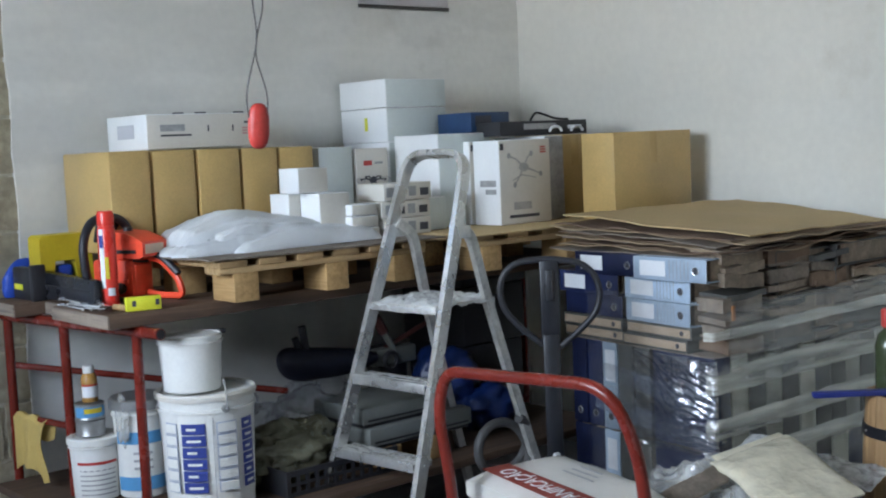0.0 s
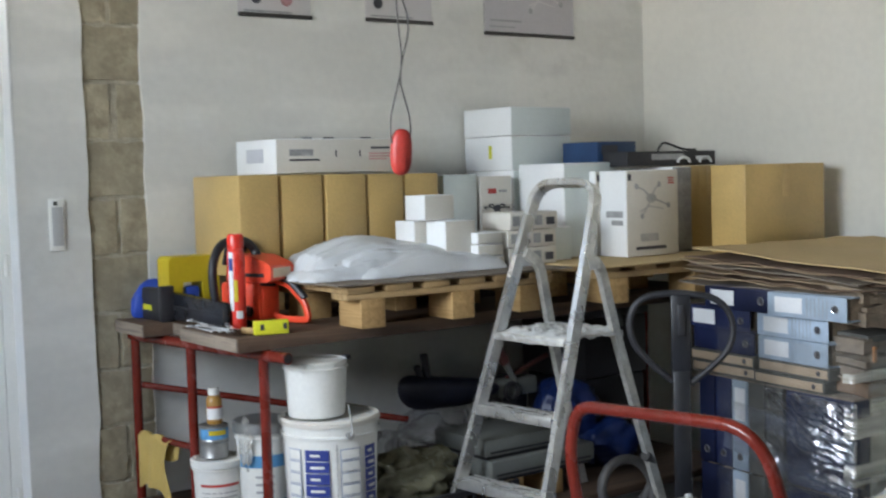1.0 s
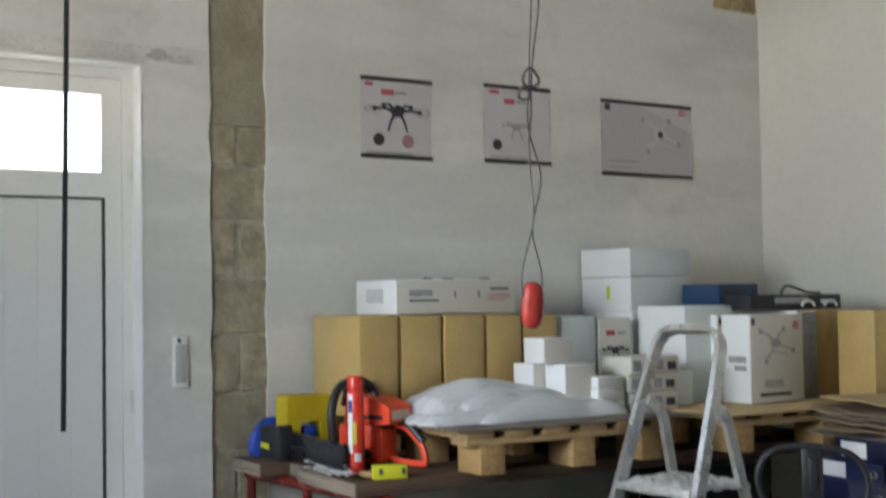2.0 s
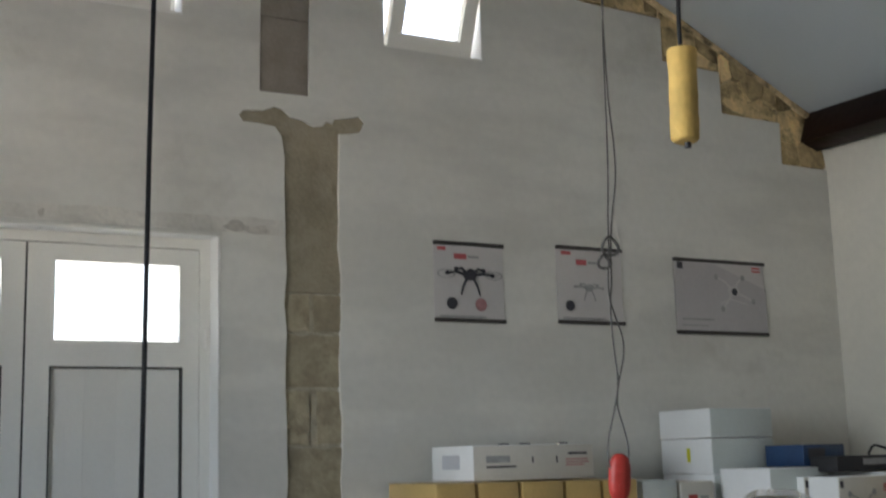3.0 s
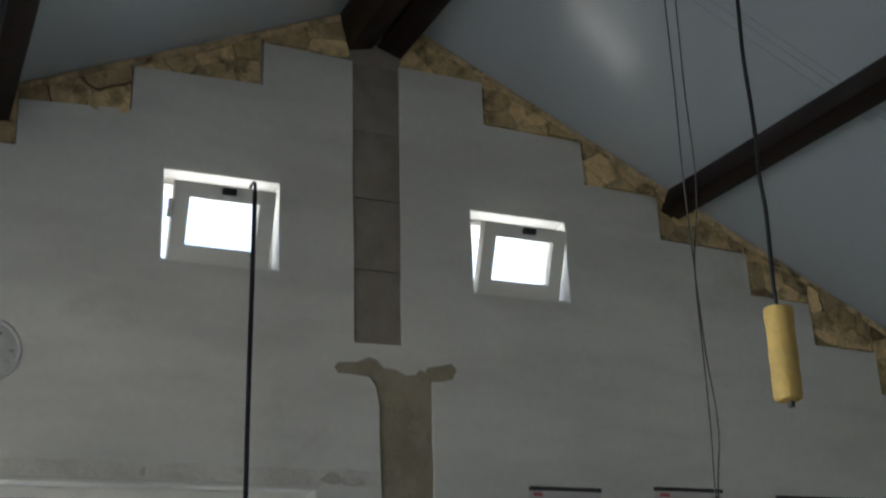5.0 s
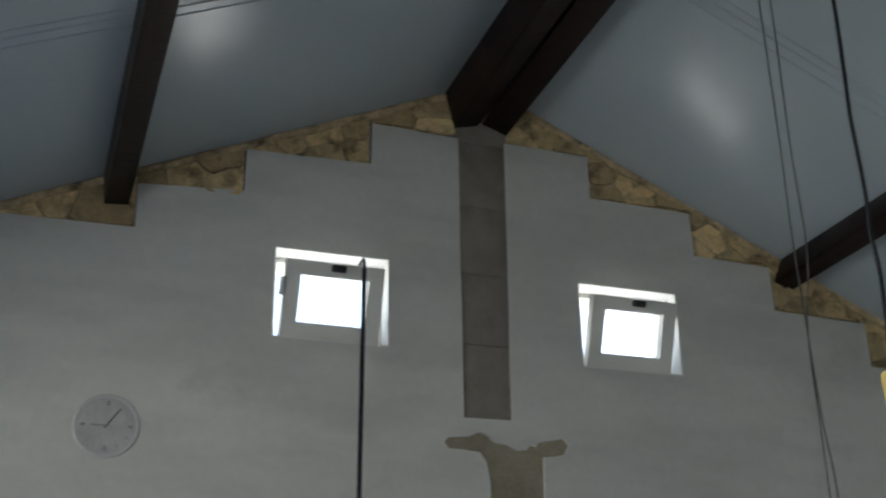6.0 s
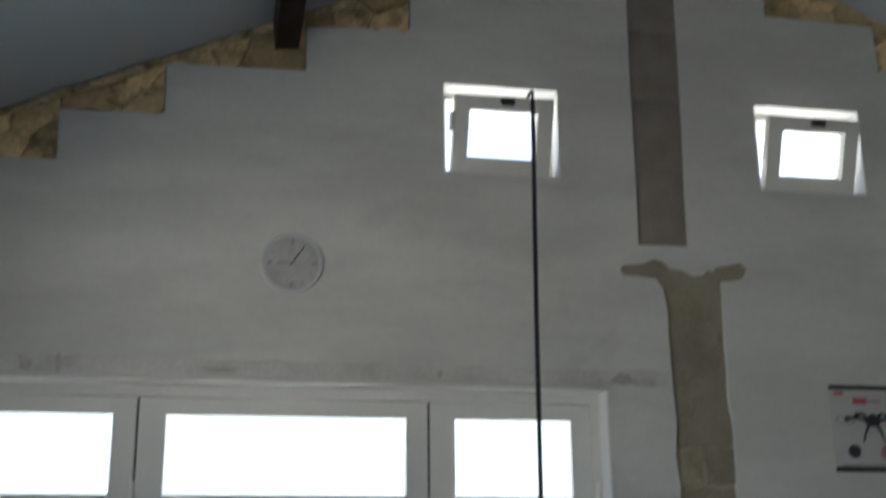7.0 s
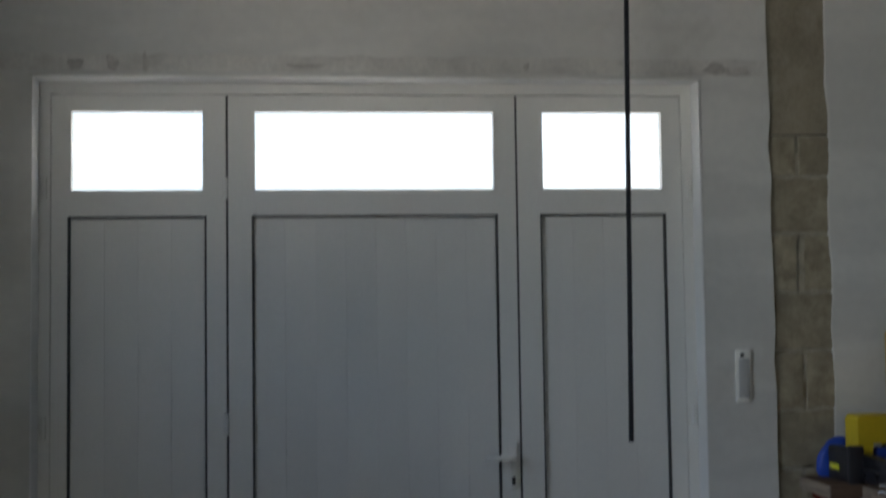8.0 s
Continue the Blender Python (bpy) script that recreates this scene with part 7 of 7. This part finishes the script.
def hull(u, off):
    """Round the stack: u from 0 to 1, starting at the back of the side face."""
    w, d = 0.95 + off, 0.74 + off
    seq = [(-off, d), (-off, -off), (w, -off), (w, d)]
    lens = [d + off, w + off, d + off]
    s = u * sum(lens)
    for (a, b), ln in zip(zip(seq, seq[1:]), lens):
        if s <= ln or ln is lens[-1] and b == seq[-1]:
            t = min(1, s / ln)
            return (a[0] + (b[0] - a[0]) * t, a[1] + (b[1] - a[1]) * t)
        s -= ln
    return seq[-1]


def film_sheet(u0, u1, za0, za1, zb0, zb1, off, nu, nz, amp, seed, material, name, bulge=0.0):
    """A strip of film; its lower and upper edges run from za0, za1 to zb0, zb1."""
    def at(u, v):
        x, y = hull(u0 + (u1 - u0) * u, off)
        lo, hi = za0 + (zb0 - za0) * u, za1 + (zb1 - za1) * u
        zz = lo + (hi - lo) * v
        q = Vector((x * 9, y * 9, zz * 26 + 3 * (x - y) + seed))
        k = amp * (noise.noise(q) + 0.5 * abs(noise.noise(q * 2.3)))
        if bulge and x < 0:
            fold = Vector((y * 10 + zz * 14, zz * 34 - y * 12, seed))
            x -= bulge * math.sin(math.pi * min(1, max(0, (y + off) / 0.30))) * math.sin(math.pi * v) ** 0.5
            k = -amp * (1 - 2 * abs(noise.noise(fold))) - 0.4 * amp * noise.noise(fold * 2.2)
        return STACK @ Vector((x + (k if x < 0 else 0), y + (k if y < 0 else 0), zz + 0.4 * k))
    bm = grid_sheet(1, 1, nu, nz, at)
    wpart(name, bm, material, film, sharp=70)


film_sheet(0.155, 0.312, 0.40, 0.74, 0.42, 0.735, 0.021, 110, 110, 0.007, 9.0, WRAP_TIGHT, "bunched_film", 0.030)
film_sheet(0.335, 0.95, 0.735, 0.900, 0.78, 0.985, 0.038, 110, 36, 0.010, 5.0, WRAP_HAZE, "hazy_film")
film_sheet(0.318, 0.95, 0.30, 0.72, 0.34, 0.79, 0.030, 100, 50, 0.009, 13.0, WRAP_THIN, "hazy_film")
film_sheet(0.06, 0.97, 0.13, 0.93, 0.13, 0.90, 0.016, 150, 60, 0.012, 0.0, WRAP, "film")
for i, (u0, u1, a0, a1, b0, b1) in enumerate(((0.29, 0.95, 0.62, 0.70, 0.70, 0.80), (0.29, 0.95, 0.47, 0.54, 0.58, 0.63), (0.29, 0.95, 0.36, 0.42, 0.45, 0.50), (0.08, 0.305, 0.50, 0.56, 0.42, 0.49), (0.10, 0.308, 0.62, 0.67, 0.53, 0.62), (0.29, 0.95, 0.80, 0.83, 0.86, 0.90))):
    film_sheet(u0, u1, a0, a1, b0, b1, 0.024 + 0.002 * i, 90, 10, 0.008, 3.0 + i, WRAP_BAND if u1 > 0.5 else WRAP_BLUE, "film_band")

# flattened cardboard on top
def board(c0, c1, c2, c3, material, thick, seed, wave, label, ragged=0.004):
    """A big sheet by its four corners."""
    cs = [Vector(c) for c in (c0, c1, c2, c3)]

    def at(u, v):
        p = (cs[0] * (1 - u) + cs[1] * u) * (1 - v) + (cs[3] * (1 - u) + cs[2] * u) * v
        rim = max(0.0, 1 - 9 * min(u, v, 1 - u, 1 - v))
        return p + Vector((0, 0, wave * noise.noise(Vector((p.x * 3.5, p.y * 3.5, seed))) + 0.9 * wave * rim * noise.noise(p * 6 + Vector((0, 0, seed))))) + noise.noise_vector(p * 9 + Vector((seed, 0, 0))) * ragged * rim
    bm = grid_sheet(1, 1, 44, 44, at)
    r = bmesh.ops.extrude_face_region(bm, geom=bm.faces[:])
    bmesh.ops.translate(bm, vec=(0, 0, thick), verts=[v for v in r["geom"] if isinstance(v, bmesh.types.BMVert)])
    solo("cardboard_sheet", bm, material, label, "cardboard", base=(3.4, 2.8, c0[2]), group="flattened cardboard")


rnd = random.Random(5)
for i in range(9):
    t = i / 9
    z0 = 1.069 + 0.0062 * i
    j = [rnd.uniform(-0.05, 0.04) for _ in range(8)]
    board((2.93 + j[0] + 0.10 * t, 2.40 + j[1], z0 - 0.006), (3.84 + j[2] * 0.5, 2.31 + j[3], z0 - 0.004), (3.88 + j[4] * 0.4, 3.00 + j[5], z0 + 0.045 * t), (3.02 + j[6] + 0.05 * t, 3.20 + j[7], z0 + 0.04 * t), (KRAFT_EDGE, KRAFT_DULL, KRAFT_BROWN)[i % 3], 0.004, i * 1.3, 0.007, "flattened grey-brown cardboard sheet on the file stack", 0.009)
board((3.075, 2.375, 1.128), (3.875, 2.315, 1.124), (3.915, 3.02, 1.195), (3.055, 3.20, 1.186), KRAFT, 0.005, 21.0, 0.007, "large clean kraft cardboard sheet on top of the stack")

# ---- keg and what stands on it ----
keg = thing("wooden_keg", pose(3.11, 1.83, 0), "small pale wooden keg with black iron hoops", "keg")
n = 18
for i in range(n):
    a0, a1 = 2 * math.pi * i / n, 2 * math.pi * (i + 0.96) / n
    bm = bmesh.new()
    prof = [(0.128, 0.0), (0.146, 0.22), (0.148, 0.34), (0.146, 0.46), (0.134, 0.672)]
    o0 = [bm.verts.new((r * math.cos(a0), r * math.sin(a0), z)) for r, z in prof]
    o1 = [bm.verts.new((r * math.cos(a1), r * math.sin(a1), z)) for r, z in prof]
    q0 = [bm.verts.new(((r - 0.014) * math.cos(a0), (r - 0.014) * math.sin(a0), z)) for r, z in prof]
    q1 = [bm.verts.new(((r - 0.014) * math.cos(a1), (r - 0.014) * math.sin(a1), z)) for r, z in prof]
    for k in range(4):
        bm.faces.new((o0[k], o1[k], o1[k + 1], o0[k + 1]))
        bm.faces.new((q0[k], q0[k + 1], q1[k + 1], q1[k]))
        bm.faces.new((o0[k], o0[k + 1], q0[k + 1], q0[k]))
        bm.faces.new((o1[k], q1[k], q1[k + 1], o1[k + 1]))
    bm.faces.new((o0[0], q0[0], q1[0], o1[0]))
    bm.faces.new((o0[4], o1[4], q1[4], q0[4]))
    part("stave", bm, BARREL, keg)
part("head", lathe([(0, 0.640), (0.119, 0.640), (0.119, 0.655), (0, 0.655)], 32), BARREL, keg)
for z, r in ((0.12, 0.141), (0.30, 0.1495), (0.545, 0.1455)):
    hoop = part("hoop", lathe([(r - 0.003, z), (r + 0.0015, z), (r + 0.0005, z + 0.034), (r - 0.004, z + 0.034)], 40), BLACK_STEEL, keg, "black iron hoop")
    for k in range(10):
        a = 2 * math.pi * k / 10
        part("stud", tube([(r * math.cos(a), r * math.sin(a), z + 0.017), ((r + 0.005) * math.cos(a), (r + 0.005) * math.sin(a), z + 0.017)], 0.004, 8), TIN, hoop)
bluebar = thing("flat_bar", pose(2.9, 1.87, 0.673), "dark blue painted flat bar lying across the keg", "bar")
wpart("bar", rbox(-0.02, 0.50, -0.015, 0.015, 0, 0.017, 0.003, pose(2.866, 1.994, 0.6735, 0, 0, -40.5)), mat("dark_blue_paint", (0.015, 0.025, 0.16), 0.35, var=0.1), bluebar)
bot = thing("glass_bottle", pose(3.080, 1.885, 0.656), "dark green glazed bottle with a red stopper", "bottle")
part("body", lathe([(0, 0.0), (0.040, 0.0), (0.044, 0.006), (0.044, 0.155), (0.034, 0.19), (0.018, 0.205), (0.018, 0.215), (0, 0.215)], 28), BOTTLE, bot)
part("stopper", lathe([(0.0, 0.212), (0.023, 0.212), (0.025, 0.22), (0.025, 0.262), (0.021, 0.268), (0, 0.268)], 24), PRINT_RED, bot, "red stopper")
